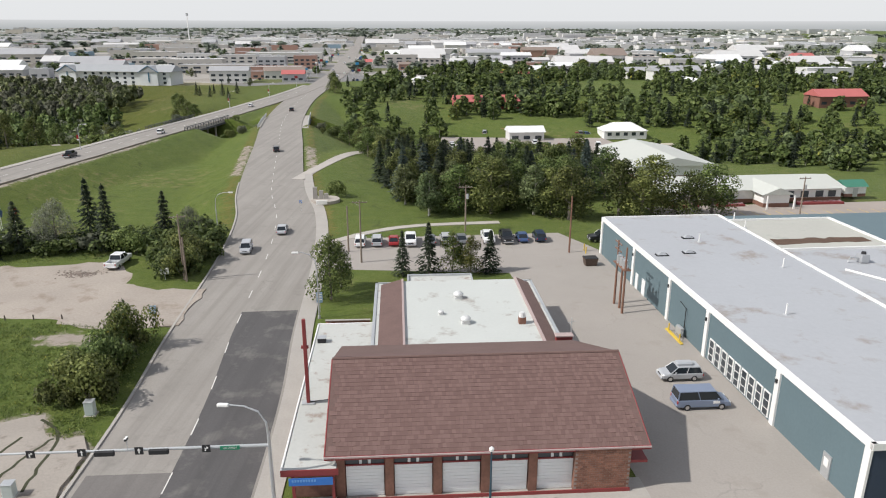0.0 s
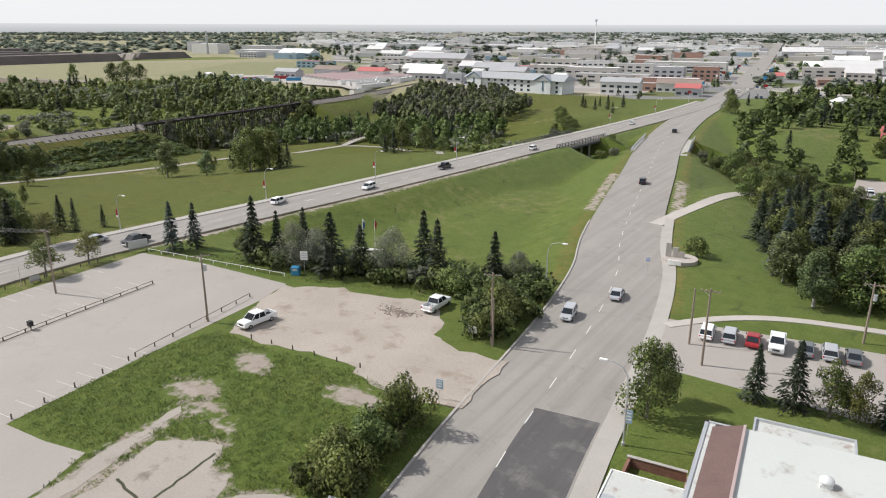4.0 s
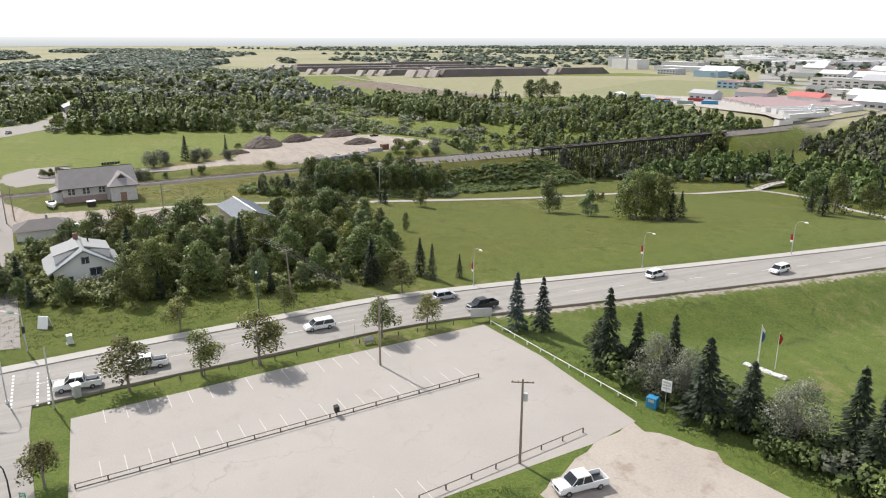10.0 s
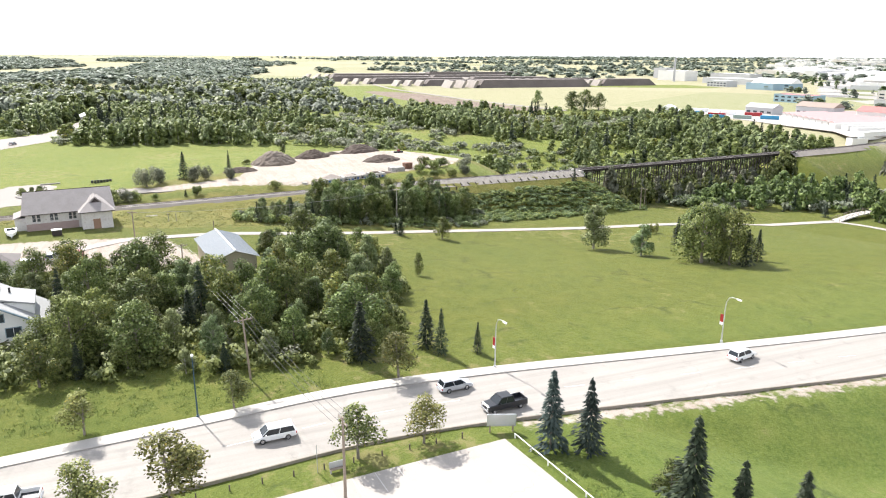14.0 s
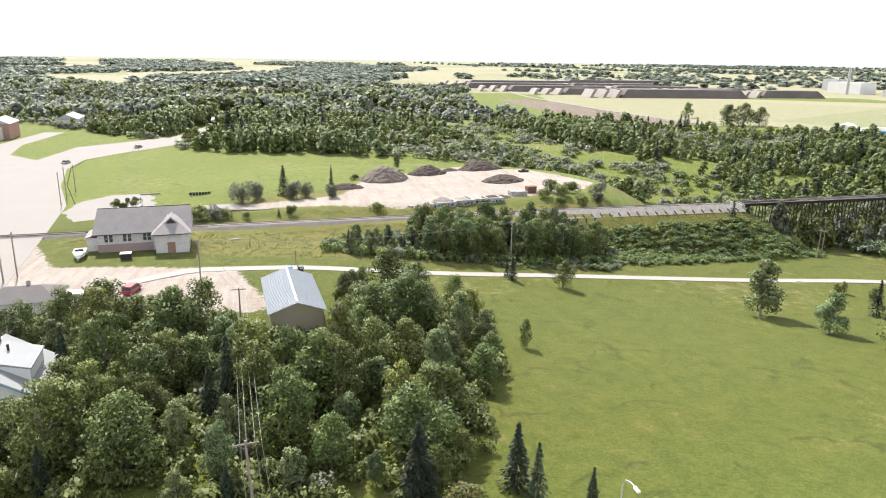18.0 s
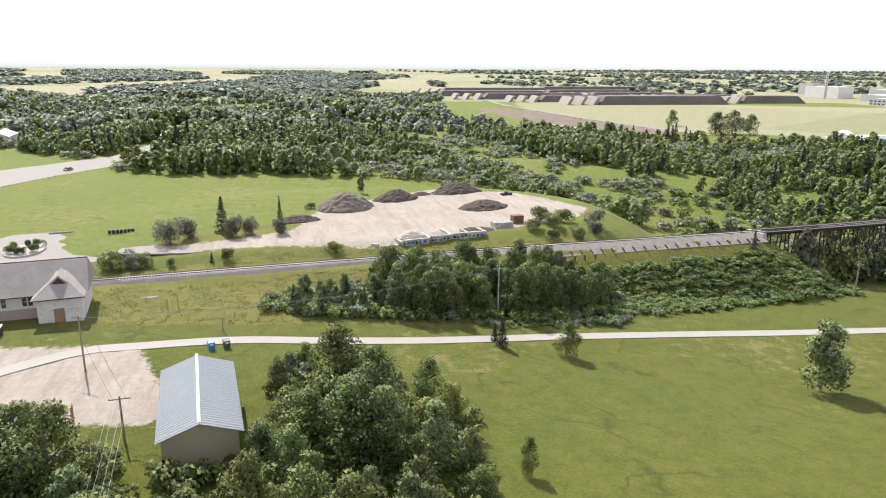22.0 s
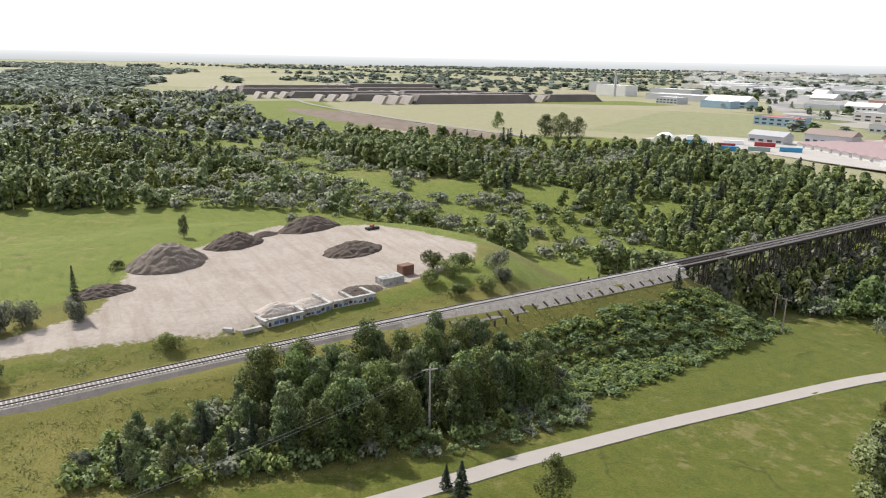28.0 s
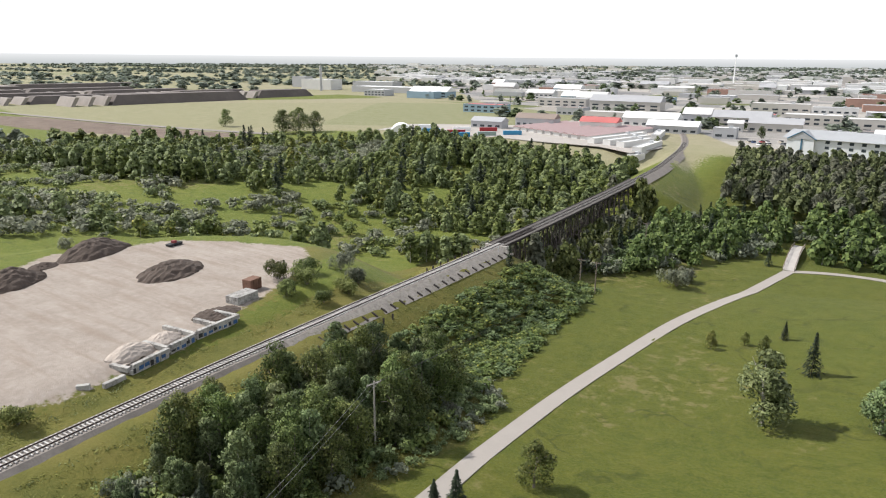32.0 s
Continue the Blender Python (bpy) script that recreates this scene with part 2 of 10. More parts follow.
def land(x, y):
    """Height of the open land, without the railway bank."""
    x, y = np.asarray(x, float), np.asarray(y, float)
    park = -11.5 * smooth(-132, -240, x) * smooth(40, 225, y) * (1 - smooth(380, 470, y)) * smooth(-460, -300, x)
    bowl = -5.0 * smooth(119, 150, y) * (1 - smooth(330, 420, y)) * smooth(-131, -112, x) * (1 - smooth(-62, -38, x))
    dell = -4.5 * smooth(150, 230, y) * (1 - smooth(330, 430, y)) * smooth(-40, -10, x) * (1 - smooth(150, 300, x))
    d, _ = way_distance(CREEK, x, y)
    valley = -8.0 * np.exp(-(d / 42.0) ** 2) * (0.35 + 0.65 * smooth(-400, -300, x))
    west = -3.0 * smooth(-300, -420, x) * (1 - smooth(-520, -900, x)) * smooth(120, 260, y) * (1 - smooth(330, 430, y))
    yard_d = np.hypot((x + 326) / 44.0, (y - 128) / 62.0)
    z = np.minimum(park + west, 0) + bowl + dell
    z = np.minimum(z, np.maximum(z + valley, -14.0))
    yard = 1 - smooth(0.95, 1.55, yard_d)
    z = z * (1 - yard) + 1.6 * yard
    far = np.hypot(x + 100, y - 100)
    return z + 16.0 * smooth(900, 4900, far) ** 1.5


def ground(x, y):
    """Height of the ground, with the banks that carry the roads and the railway."""
    x, y = np.asarray(x, float), np.asarray(y, float)
    z = land(x, y)
    d, s = way_distance(RAIL, x, y)
    open_span = smooth(380, 386, s) * (1 - smooth(505, 512, s))
    bank = RAIL_Z - 0.55 - np.maximum(d - 2.6, 0) / 1.7
    z = np.where((open_span < 0.5) & (s < 1200), np.maximum(z, bank), z)
    z = np.where(s < 1400, np.minimum(z, RAIL_Z - 0.75 + np.maximum(d - 3.2, 0) * 0.22), z)
    cone = RAIL_Z - 1.3 - np.maximum(np.minimum(s - 383, 509 - s), 0) / 2.4 - np.maximum(d - 3.0, 0) / 2.2
    z = np.where((s > 378) & (s < 514), np.maximum(z, cone), z)
    for line, half, lo, hi in ((ROAD_A, 10.0, 352, 378), (ROAD_B, 9.0, 340, 366)):
        d, s = way_distance(line, x, y)
        bank = -0.12 - np.maximum(d - half, 0) / 2.6
        span = (s > lo) & (s < hi)
        z = np.where(~span & (s < 900), np.maximum(z, np.minimum(bank, 0)), z)
        z = np.where(~span & (s < 900) & (d < half), np.minimum(z, -0.12 + 0 * d), z)
    return z

# ---- building helpers ----


class Shape:
    """Gathers corners and faces, with a material number for each face."""

    def __init__(self):
        self.v, self.f, self.m = [], [], []

    def face(self, pts, m=0):
        k = len(self.v)
        self.v += [tuple(p) for p in pts]
        self.f.append(tuple(range(k, k + len(pts))))
        self.m.append(m)
        return self

    def box(self, x0, y0, z0, x1, y1, z1, m=0):
        k = len(self.v)
        self.v += [(x, y, z) for z in (z0, z1) for x, y in ((x0, y0), (x1, y0), (x1, y1), (x0, y1))]
        self.f += [tuple(k + i for i in q) for q in ((3, 2, 1, 0), (4, 5, 6, 7), (0, 1, 5, 4), (1, 2, 6, 5), (2, 3, 7, 6), (3, 0, 4, 7))]
        self.m += [m] * 6
        return self

    def soft_box(self, x0, y0, z0, x1, y1, z1, b, m=0):
        """A box with its upright and upper edges cut off by b."""
        ring = [(x0 + b, y0), (x1 - b, y0), (x1, y0 + b), (x1, y1 - b), (x1 - b, y1), (x0 + b, y1), (x0, y1 - b), (x0, y0 + b)]
        cx, cy = (x0 + x1) / 2, (y0 + y1) / 2
        sx, sy = (x1 - x0 - 2 * b) / (x1 - x0), (y1 - y0 - 2 * b) / (y1 - y0)
        inner = [(cx + (x - cx) * sx, cy + (y - cy) * sy) for x, y in ring]
        return self.rings([[(x, y, z0) for x, y in ring], [(x, y, z1 - b) for x, y in ring], [(x, y, z1) for x, y in inner]], m)

    def rings(self, rings, m=0, caps=True):
        k, n = len(self.v), len(rings[0])
        for r in rings:
            self.v += [tuple(p) for p in r]
        for i in range(len(rings) - 1):
            for j in range(n):
                a, b = k + i * n + j, k + i * n + (j + 1) % n
                self.f.append((a, b, b + n, a + n))
                self.m.append(m)
        if caps:
            self.f += [tuple(k + j for j in reversed(range(n))), tuple(k + (len(rings) - 1) * n + j for j in range(n))]
            self.m += [m, m]
        return self

    def tube(self, pts, radii, sides=6, m=0):
        pts = [Vector(p) for p in pts]
        rings = []
        for i, p in enumerate(pts):
            d = (pts[min(i + 1, len(pts) - 1)] - pts[max(i - 1, 0)]).normalized()
            s = d.cross(Vector((0.3, 1, 0.1))).normalized() if abs(d.z) > 0.7 else d.cross(Vector((0, 0, 1))).normalized()
            w = s.cross(d)
            r = radii[i] if isinstance(radii, (list, tuple)) else radii
            rings.append([p + (s * math.cos(q) + w * math.sin(q)) * r for q in (2 * math.pi * j / sides for j in range(sides))])
        return self.rings(rings, m)

    def prism(self, outline, z0, z1, m=0):
        return self.rings([[(x, y, z0) for x, y in outline], [(x, y, z1) for x, y in outline]], m)

    def mesh(self, name, mats, smooth_faces=False):
        me = bpy.data.meshes.new(name)
        me.from_pydata(self.v, [], self.f)
        for x in mats if isinstance(mats, (list, tuple)) else (mats,):
            me.materials.append(x)
        me.polygons.foreach_set("material_index", self.m)
        if smooth_faces:
            me.polygons.foreach_set("use_smooth", [True] * len(self.f))
        return me


def part(name, shape, material, parent, label="", at=None, kind="", smooth_faces=False):
    """Links a shape as one mesh under a thing or a part."""
    ob = new(name, shape.mesh(name, material, smooth_faces) if isinstance(shape, Shape) else shape)
    if parent is not None:
        ob.parent = parent
    if at is not None:
        ob.matrix_basis = at
    return tagged(ob, label, kind=kind)


def thing(name, at, label, category, group="", kind=""):
    ob = new(name)
    ob.empty_display_size = 0.3
    ob.matrix_basis = at
    return tagged(ob, label, category, group, kind)


def solid(name, shape, material, label, category, at=None, group="", kind="", smooth_faces=False):
    ob = new(name, shape.mesh(name, material, smooth_faces))
    if at is not None:
        ob.matrix_basis = at
    return tagged(ob, label, category, group, kind)


def quick_mesh(name, verts, faces, mats, index=None, normals=None):
    """A large mesh from arrays of corners and of four-cornered faces."""
    me = bpy.data.meshes.new(name)
    n, k = len(verts), faces.shape[1]
    me.vertices.add(n)
    me.vertices.foreach_set("co", np.ascontiguousarray(verts, np.float32).ravel())
    me.loops.add(faces.size)
    me.loops.foreach_set("vertex_index", np.ascontiguousarray(faces, np.int32).ravel())
    me.polygons.add(len(faces))
    me.polygons.foreach_set("loop_start", np.arange(0, faces.size, k, dtype=np.int32))
    if index is not None:
        me.polygons.foreach_set("material_index", np.ascontiguousarray(index, np.int32))
    for x in mats:
        me.materials.append(x)
    me.update(calc_edges=True)
    me.validate()
    if normals is not None:
        bent = me.attributes.new("custom_normal", "FLOAT_VECTOR", "POINT")
        bent.data.foreach_set("vector", np.ascontiguousarray(normals, np.float32).ravel())
        me.update()
    return me


STREET = 7.3       # degrees by which the town's grid is turned
CS, SN = math.cos(radians(STREET)), math.sin(radians(STREET))


def st(u, v, z=0.0):
    """A place in the street grid, as a place in the world."""
    return Vector((u * CS - v * SN, u * SN + v * CS, z))


def st_pose(u, v, z=0.0, turn=0.0):
    p = st(u, v, z)
    return pose(p.x, p.y, p.z, 0, 0, STREET + turn)


FIELD = {}


def gz(x, y):
    """Height of the ground sheet at a place, read between its corners."""
    gx, gy, gzz = FIELD["x"], FIELD["y"], FIELD["z"]
    i = min(max(int(np.searchsorted(gx, x)) - 1, 0), len(gx) - 2)
    j = min(max(int(np.searchsorted(gy, y)) - 1, 0), len(gy) - 2)
    s, t = (x - gx[i]) / (gx[i + 1] - gx[i]), (y - gy[j]) / (gy[j + 1] - gy[j])
    return float((gzz[j, i] * (1 - s) + gzz[j, i + 1] * s) * (1 - t) + (gzz[j + 1, i] * (1 - s) + gzz[j + 1, i + 1] * s) * t)


def resample(line, step):
    """Points along a bent line, its corners rounded."""
    pts = [Vector((x, y)) for x, y in line]
    out = []
    for i in range(len(pts) - 1):
        p0, p1, p2, p3 = pts[max(i - 1, 0)], pts[i], pts[i + 1], pts[min(i + 2, len(pts) - 1)]
        n = max(1, int((p2 - p1).length / step))
        for k in range(n):
            t = k / n
            out.append(0.5 * (2 * p1 + (p2 - p0) * t + (2 * p0 - 5 * p1 + 4 * p2 - p3) * t * t + (3 * p1 - p0 - 3 * p2 + p3) * t ** 3))
    return out + [pts[-1]]


def sides(pts):
    out = []
    for i, p in enumerate(pts):
        d = (pts[min(i + 1, len(pts) - 1)] - pts[max(i - 1, 0)]).normalized()
        out.append(Vector((d.y, -d.x)))
    return out


def strip(shape, pts, o0, o1, height, thick=0.0, m=0):
    """A band between two offsets from a line (right is plus); height gives z at a place."""
    nn = sides(pts)
    rows = []
    for p, s in zip(pts, nn):
        a, b = p + s * o0, p + s * o1
        za, zb = height(a.x, a.y), height(b.x, b.y)
        row = [(a.x, a.y, za), (b.x, b.y, zb)]
        if thick:
            row += [(b.x, b.y, zb - thick), (a.x, a.y, za - thick)]
        rows.append(row)
    if thick:
        return shape.rings([list(reversed(r)) for r in rows], m)
    for r, q in zip(rows, rows[1:]):
        shape.face((r[1], q[1], q[0], r[0]), m)
    return shape


def inside(poly, x, y):
    """How far inside a plan outline places lie; outside is minus."""
    d, _ = way_distance(list(poly) + [poly[0]], x, y)
    odd = np.zeros(np.shape(x), bool)
    for (ax, ay), (bx, by) in zip(poly, list(poly[1:]) + [poly[0]]):
        if ay != by:
            odd ^= ((ay > y) != (by > y)) & (x < (bx - ax) * (y - ay) / (by - ay) + ax)
    return np.where(odd, d, -d)


def wobble(poly, step=2.0, amount=0.5, seed=0):
    """An outline with a ragged edge."""
    rng = np.random.default_rng(seed)
    out = []
    for (ax, ay), (bx, by) in zip(poly, list(poly[1:]) + [poly[0]]):
        n = max(1, int(math.hypot(bx - ax, by - ay) / step))
        for k in range(n):
            j = rng.normal(0, amount, 2) if k else (0, 0)
            out.append((ax + (bx - ax) * k / n + j[0], ay + (by - ay) * k / n + j[1]))
    return out


# ---- ground ----
YARD = [(-291, 92), (-288.5, 116), (-291, 136), (-299, 157), (-309, 180), (-321, 188), (-340, 180), (-352, 172), (-362, 146), (-347, 122), (-334, 106), (-307, 97), (-299.5, 82), (-297, 63), (-293, 62)]
DIRT = [(-262, 22), (-240, 33), (-237, 71), (-229, 74), (-214, 80), (-209, 78), (-210, 66), (-213, 45), (-228, 22)]
BANK_ROUGH = [(-262, 30), (-247, 72), (-247, 110), (-245, 155), (-257, 172), (-263, 205), (-268, 245), (-300, 240), (-296, 190), (-290, 150), (-287, 100), (-281, 60), (-274, 30)]
ROUGH_WEST = [(-284, 30), (-290, 60), (-288, 116), (-296, 156), (-312, 190), (-300, 215), (-295, 300), (-330, 330), (-420, 300), (-520, 240), (-640, 180), (-480, 150), (-380, 190), (-366, 150), (-345, 118), (-318, 95), (-304, 66)]
HOUSE_VERGE = [(-170, 28), (-139, 28), (-139, 92), (-150, 92), (-160, 60)]
WORN_SPOTS = [(-66, 88, 2.6), (-64.6, 86.5, 2.0), (-65.5, 79.6, 2.4), (-67.5, 78.0, 2.2), (-48.4, 88, 2.6), (-45.6, 87.6, 2.4), (-51, 87.2, 1.8), (-61, 76.5, 1.8), (-57, 75.5, 1.6)]
SLABS = [[(-64.2, 75.3), (-62.9, 74.4), (-61.2, 66), (-59.6, 60), (-58.4, 41), (-60.4, 41), (-61.8, 58.5), (-63.4, 66)],
         [(-60.2, 69.2), (-57, 71.2), (-53.9, 72.6), (-51.7, 69), (-49.1, 69.2), (-47.5, 66.3), (-46.4, 57), (-45.4, 41), (-57.4, 41), (-58.2, 61)],
         [(-46.2, 67.5), (-43.4, 69.6), (-41.4, 70.2), (-39.4, 66.6), (-37.5, 65.9), (-35.6, 66.5), (-34.0, 64), (-31.9, 42), (-44.6, 42), (-45.4, 57)]]
WEST_FIELDS = [(-900, 800), (-1000, 380), (-1000, -1400), (-4950, -1400), (-4950, 4950), (-1500, 4900), (-1500, 1400)]
TOWN_AREA = [(-340, 570), (-300, 500), (-180, 500), (-140, 470), (-20, 560), (560, 800), (700, 4900), (-1500, 4900), (-1300, 1500), (-640, 760)]
FIELD_DRY = [(-1000, 380), (-640, 300), (-560, 400), (-470, 470), (-480, 720), (-800, 760)]
FIELD_BARE = [(-880, 290), (-712, 298), (-590, 335), (-566, 374), (-640, 362), (-830, 338)]
INDUSTRY = [(-300, 412), (-345, 415), (-400, 420), (-520, 420), (-560, 520), (-480, 720), (-900, 800), (-1500, 1400), (-1500, 4900), (700, 4900), (560, 800), (0, 560), (-80, 560), (-160, 480), (-300, 455)]


def steps(lo, hi, fine, out_lo, out_hi):
    v = list(np.arange(lo, hi + fine / 2, fine))
    d = fine
    while v[-1] < out_hi:
        d *= 1.12
        v.append(min(v[-1] + d, out_hi))
    d = fine
    while v[0] > out_lo:
        d *= 1.12
        v.insert(0, max(v[0] - d, out_lo))
    return np.array(v)


gx, gy = steps(-430, 110, 2.2, -4950, 4950), steps(0, 420, 2.2, -1500, 4950)
GX, GY = np.meshgrid(gx, gy)
GZ = ground(GX, GY)
FIELD.update(x=gx, y=gy, z=GZ.copy())
for line, half, cut in ((ROAD_A, 9.5, 700), (ROAD_B, 8.5, 700)):
    d, s = way_distance(line, GX, GY)
    GZ = GZ - 0.3 * (1 - smooth(half - 1.2, half, d)) * (s < 2000)
rr = np.random.default_rng(5)
near_flat = (GZ > -0.3) & (GZ < 0.05)
GZ = GZ + np.where(near_flat, 0, rr.normal(0, 0.05, GZ.shape))
nx, ny = len(gx), len(gy)
idx = np.arange(nx * ny).reshape(ny, nx)
quads = np.stack([idx[:-1, :-1], idx[:-1, 1:], idx[1:, 1:], idx[1:, :-1]], -1).reshape(-1, 4)
ground_mesh = quick_mesh("ground", np.stack([GX, GY, GZ], -1).reshape(-1, 3), quads, [])
rough = np.maximum.reduce([inside(BANK_ROUGH, GX, GY), np.where(GX > -322, inside(ROUGH_WEST, GX, GY), -9)])
way_a, _ = way_distance(ROAD_A, GX, GY)
rough = np.maximum(rough, np.where((GX < -20) & (GY > 125) & (GY < 420), 1.2 - abs(way_a - 10.2), -9))
bare = np.maximum.reduce([inside(p, GX, GY) for p in (YARD, DIRT)])
bare = np.maximum.reduce([bare] + [inside(p, GX, GY) + 0.3 for p in SLABS])
bare = np.maximum(bare, np.where((GX < -40) & (GY > 188) & (GY < 236), 1.3 - abs(way_a - 10.0), -9))
way_b, _ = way_distance(ROAD_B, GX, GY)
bare = np.maximum(bare, np.where((GX > -128) & (GY > 112) & (GY < 250), 1.1 - abs(way_b - 7.8), -9))
for px_, py_, r in WORN_SPOTS:
    bare = np.maximum(bare, 0.9 * (r - np.hypot((GX - px_) * 0.8 + (GY - py_) * 0.5, (GY - py_) * 1.5)))
dry = np.maximum.reduce([inside(p, GX, GY) / 4 for p in (FIELD_DRY, INDUSTRY, WEST_FIELDS)])
tilled = inside(FIELD_BARE, GX, GY) / 4
cover = np.stack([np.clip(0.5 + c / 16, 0, 1) for c in (rough, bare, dry, tilled)], -1).reshape(-1, 4)
town = np.clip(0.5 + inside(TOWN_AREA, GX, GY) / 60, 0, 1).reshape(-1)
att = ground_mesh.color_attributes.new("town", "FLOAT_COLOR", "POINT")
att.data.foreach_set("color", np.stack([town] * 4, -1).astype(np.float32).ravel())
att = ground_mesh.color_attributes.new("cover", "FLOAT_COLOR", "POINT")
att.data.foreach_set("color", cover.astype(np.float32).ravel())
ground_mesh.polygons.foreach_set("use_smooth", [True] * len(ground_mesh.polygons))

gm, n, l, b = nodes_of("grass_and_earth")
pos = n.new("ShaderNodeNewGeometry").outputs["Position"]
ca = n.new("ShaderNodeVertexColor")
ca.layer_name = "cover"
sep = n.new("ShaderNodeSeparateColor")
l.new(ca.outputs["Color"], sep.inputs[0])
n_big, n_mid, n_fine, n_tiny = (noise_node(n, l, pos, s, 5, 0.6) for s in (0.018, 0.11, 0.9, 6.0))
turn = n.new("ShaderNodeMapping")
turn.inputs["Rotation"].default_value = (0, 0, radians(24))
turn.inputs["Scale"].default_value = (0.06, 0.55, 1)
l.new(pos, turn.inputs["Vector"])
n_mow = noise_node(n, l, turn.outputs[0], 1.0, 3, 0.6)
n_tuft = noise_node(n, l, pos, 0.33, 6, 0.7)
n_blade = noise_node(n, l, pos, 2.4, 8, 0.8)
lawn = mix_node(n, l, 0.5, ramp_node(n, l, n_big, [(0.35, (0.058, 0.092, 0.011)), (0.65, (0.150, 0.133, 0.023))]), ramp_node(n, l, n_mid, [(0.33, (0.050, 0.080, 0.010)), (0.5, (0.100, 0.113, 0.018)), (0.67, (0.157, 0.134, 0.030))]))
lawn = mix_node(n, l, 0.25, lawn, ramp_node(n, l, n_mow, [(0.35, (0.055, 0.083, 0.010)), (0.65, (0.154, 0.136, 0.028))]))
lawn = mix_node(n, l, 0.40, lawn, ramp_node(n, l, n_tuft, [(0.36, (0.030, 0.048, 0.006)), (0.5, (0.097, 0.111, 0.018)), (0.64, (0.165, 0.147, 0.037))]))
lawn = mix_node(n, l, 0.45, lawn, ramp_node(n, l, n_blade, [(0.32, (0.022, 0.036, 0.004)), (0.5, (0.095, 0.107, 0.017)), (0.68, (0.210, 0.187, 0.048))]))
bent = n.new("ShaderNodeVectorMath")
bent.operation = "MULTIPLY_ADD"
warp = n.new("ShaderNodeTexNoise")
warp.inputs["Scale"].default_value, warp.inputs["Detail"].default_value = 0.11, 3
l.new(pos, warp.inputs["Vector"])
l.new(warp.outputs["Color"], bent.inputs[0])
bent.inputs[1].default_value = (14, 14, 0)
l.new(pos, bent.inputs[2])
arcs = n.new("ShaderNodeTexVoronoi")
arcs.feature = "DISTANCE_TO_EDGE"
arcs.inputs["Scale"].default_value = 0.055
l.new(bent.outputs[0], arcs.inputs["Vector"])
arc = mix_node(n, l, 1.0, ramp_node(n, l, arcs.outputs["Distance"], [(0.004, (0.5, 0.5, 0.5)), (0.028, (0, 0, 0))]), ramp_node(n, l, n_mid, [(0.50, (0, 0, 0)), (0.58, (1, 1, 1))]), "MULTIPLY")
lawn = mix_node(n, l, arc, lawn, (0.030, 0.042, 0.008))
straw_spot = ramp_node(n, l, math_node(n, l, "MULTIPLY", n_big, n_tuft), [(0.315, (0, 0, 0)), (0.37, (0.512, 0.479, 0.479))])
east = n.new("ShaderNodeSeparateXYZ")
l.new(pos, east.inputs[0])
# lawn colour runs from yellower in the west to greener in the east
east_share = math_node(n, l, "MULTIPLY_ADD", east.outputs[0], 1 / 60.0, True)
east_share.node.inputs[2].default_value = 160 / 60.0
lawn = mix_node(n, l, east_share, mix_node(n, l, 1.0, lawn, (0.84, 0.87, 0.70), "MULTIPLY"), mix_node(n, l, 1.0, lawn, (0.95, 1.16, 1.30), "MULTIPLY"))
# past the railway the lawn colour is multiplied up, blue the most
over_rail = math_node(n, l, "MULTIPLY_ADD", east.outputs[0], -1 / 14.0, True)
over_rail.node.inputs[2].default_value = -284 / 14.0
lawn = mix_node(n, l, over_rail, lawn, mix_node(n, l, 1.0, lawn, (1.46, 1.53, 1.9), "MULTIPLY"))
lawn = mix_node(n, l, straw_spot, lawn, (0.20, 0.165, 0.08))
wild = mix_node(n, l, 0.5, ramp_node(n, l, n_mid, [(0.3, (0.080, 0.096, 0.020)), (0.5, (0.140, 0.134, 0.030)), (0.72, (0.195, 0.158, 0.048))]), ramp_node(n, l, n_blade, [(0.3, (0.035, 0.045, 0.010)), (0.5, (0.125, 0.118, 0.026)), (0.7, (0.215, 0.185, 0.058))]))
sand = mix_node(n, l, 0.5, ramp_node(n, l, n_mid, [(0.3, (0.272, 0.226, 0.190)), (0.7, (0.392, 0.340, 0.294))]), ramp_node(n, l, n_fine, [(0.3, (0.258, 0.216, 0.180)), (0.7, (0.400, 0.350, 0.304))]))
plot = n.new("ShaderNodeTexVoronoi")
plot.inputs["Scale"].default_value = 0.0034
l.new(pos, plot.inputs["Vector"])
plot_tone = n.new("ShaderNodeSeparateColor")
l.new(plot.outputs["Color"], plot_tone.inputs[0])
straw = mix_node(n, l, 0.5, ramp_node(n, l, plot_tone.outputs[0], [(0.1, (0.185, 0.195, 0.088)), (0.45, (0.265, 0.245, 0.140)), (0.9, (0.305, 0.268, 0.178))]), ramp_node(n, l, n_mid, [(0.3, (0.175, 0.178, 0.085)), (0.7, (0.280, 0.255, 0.165))]))
turn_y = n.new("ShaderNodeMapping")
turn_y.inputs["Rotation"].default_value = (0, 0, radians(-105))
turn_y.inputs["Scale"].default_value = (0.05, 0.55, 1)
l.new(pos, turn_y.inputs["Vector"])
n_rut = noise_node(n, l, turn_y.outputs[0], 1.0, 5, 0.65)
sand = mix_node(n, l, ramp_node(n, l, n_rut, [(0.47, (0, 0, 0)), (0.66, (0.6, 0.6, 0.6))]), sand, (0.25, 0.195, 0.155))
soil = ramp_node(n, l, n_mid, [(0.3, (0.13, 0.095, 0.075)), (0.7, (0.20, 0.155, 0.12))])


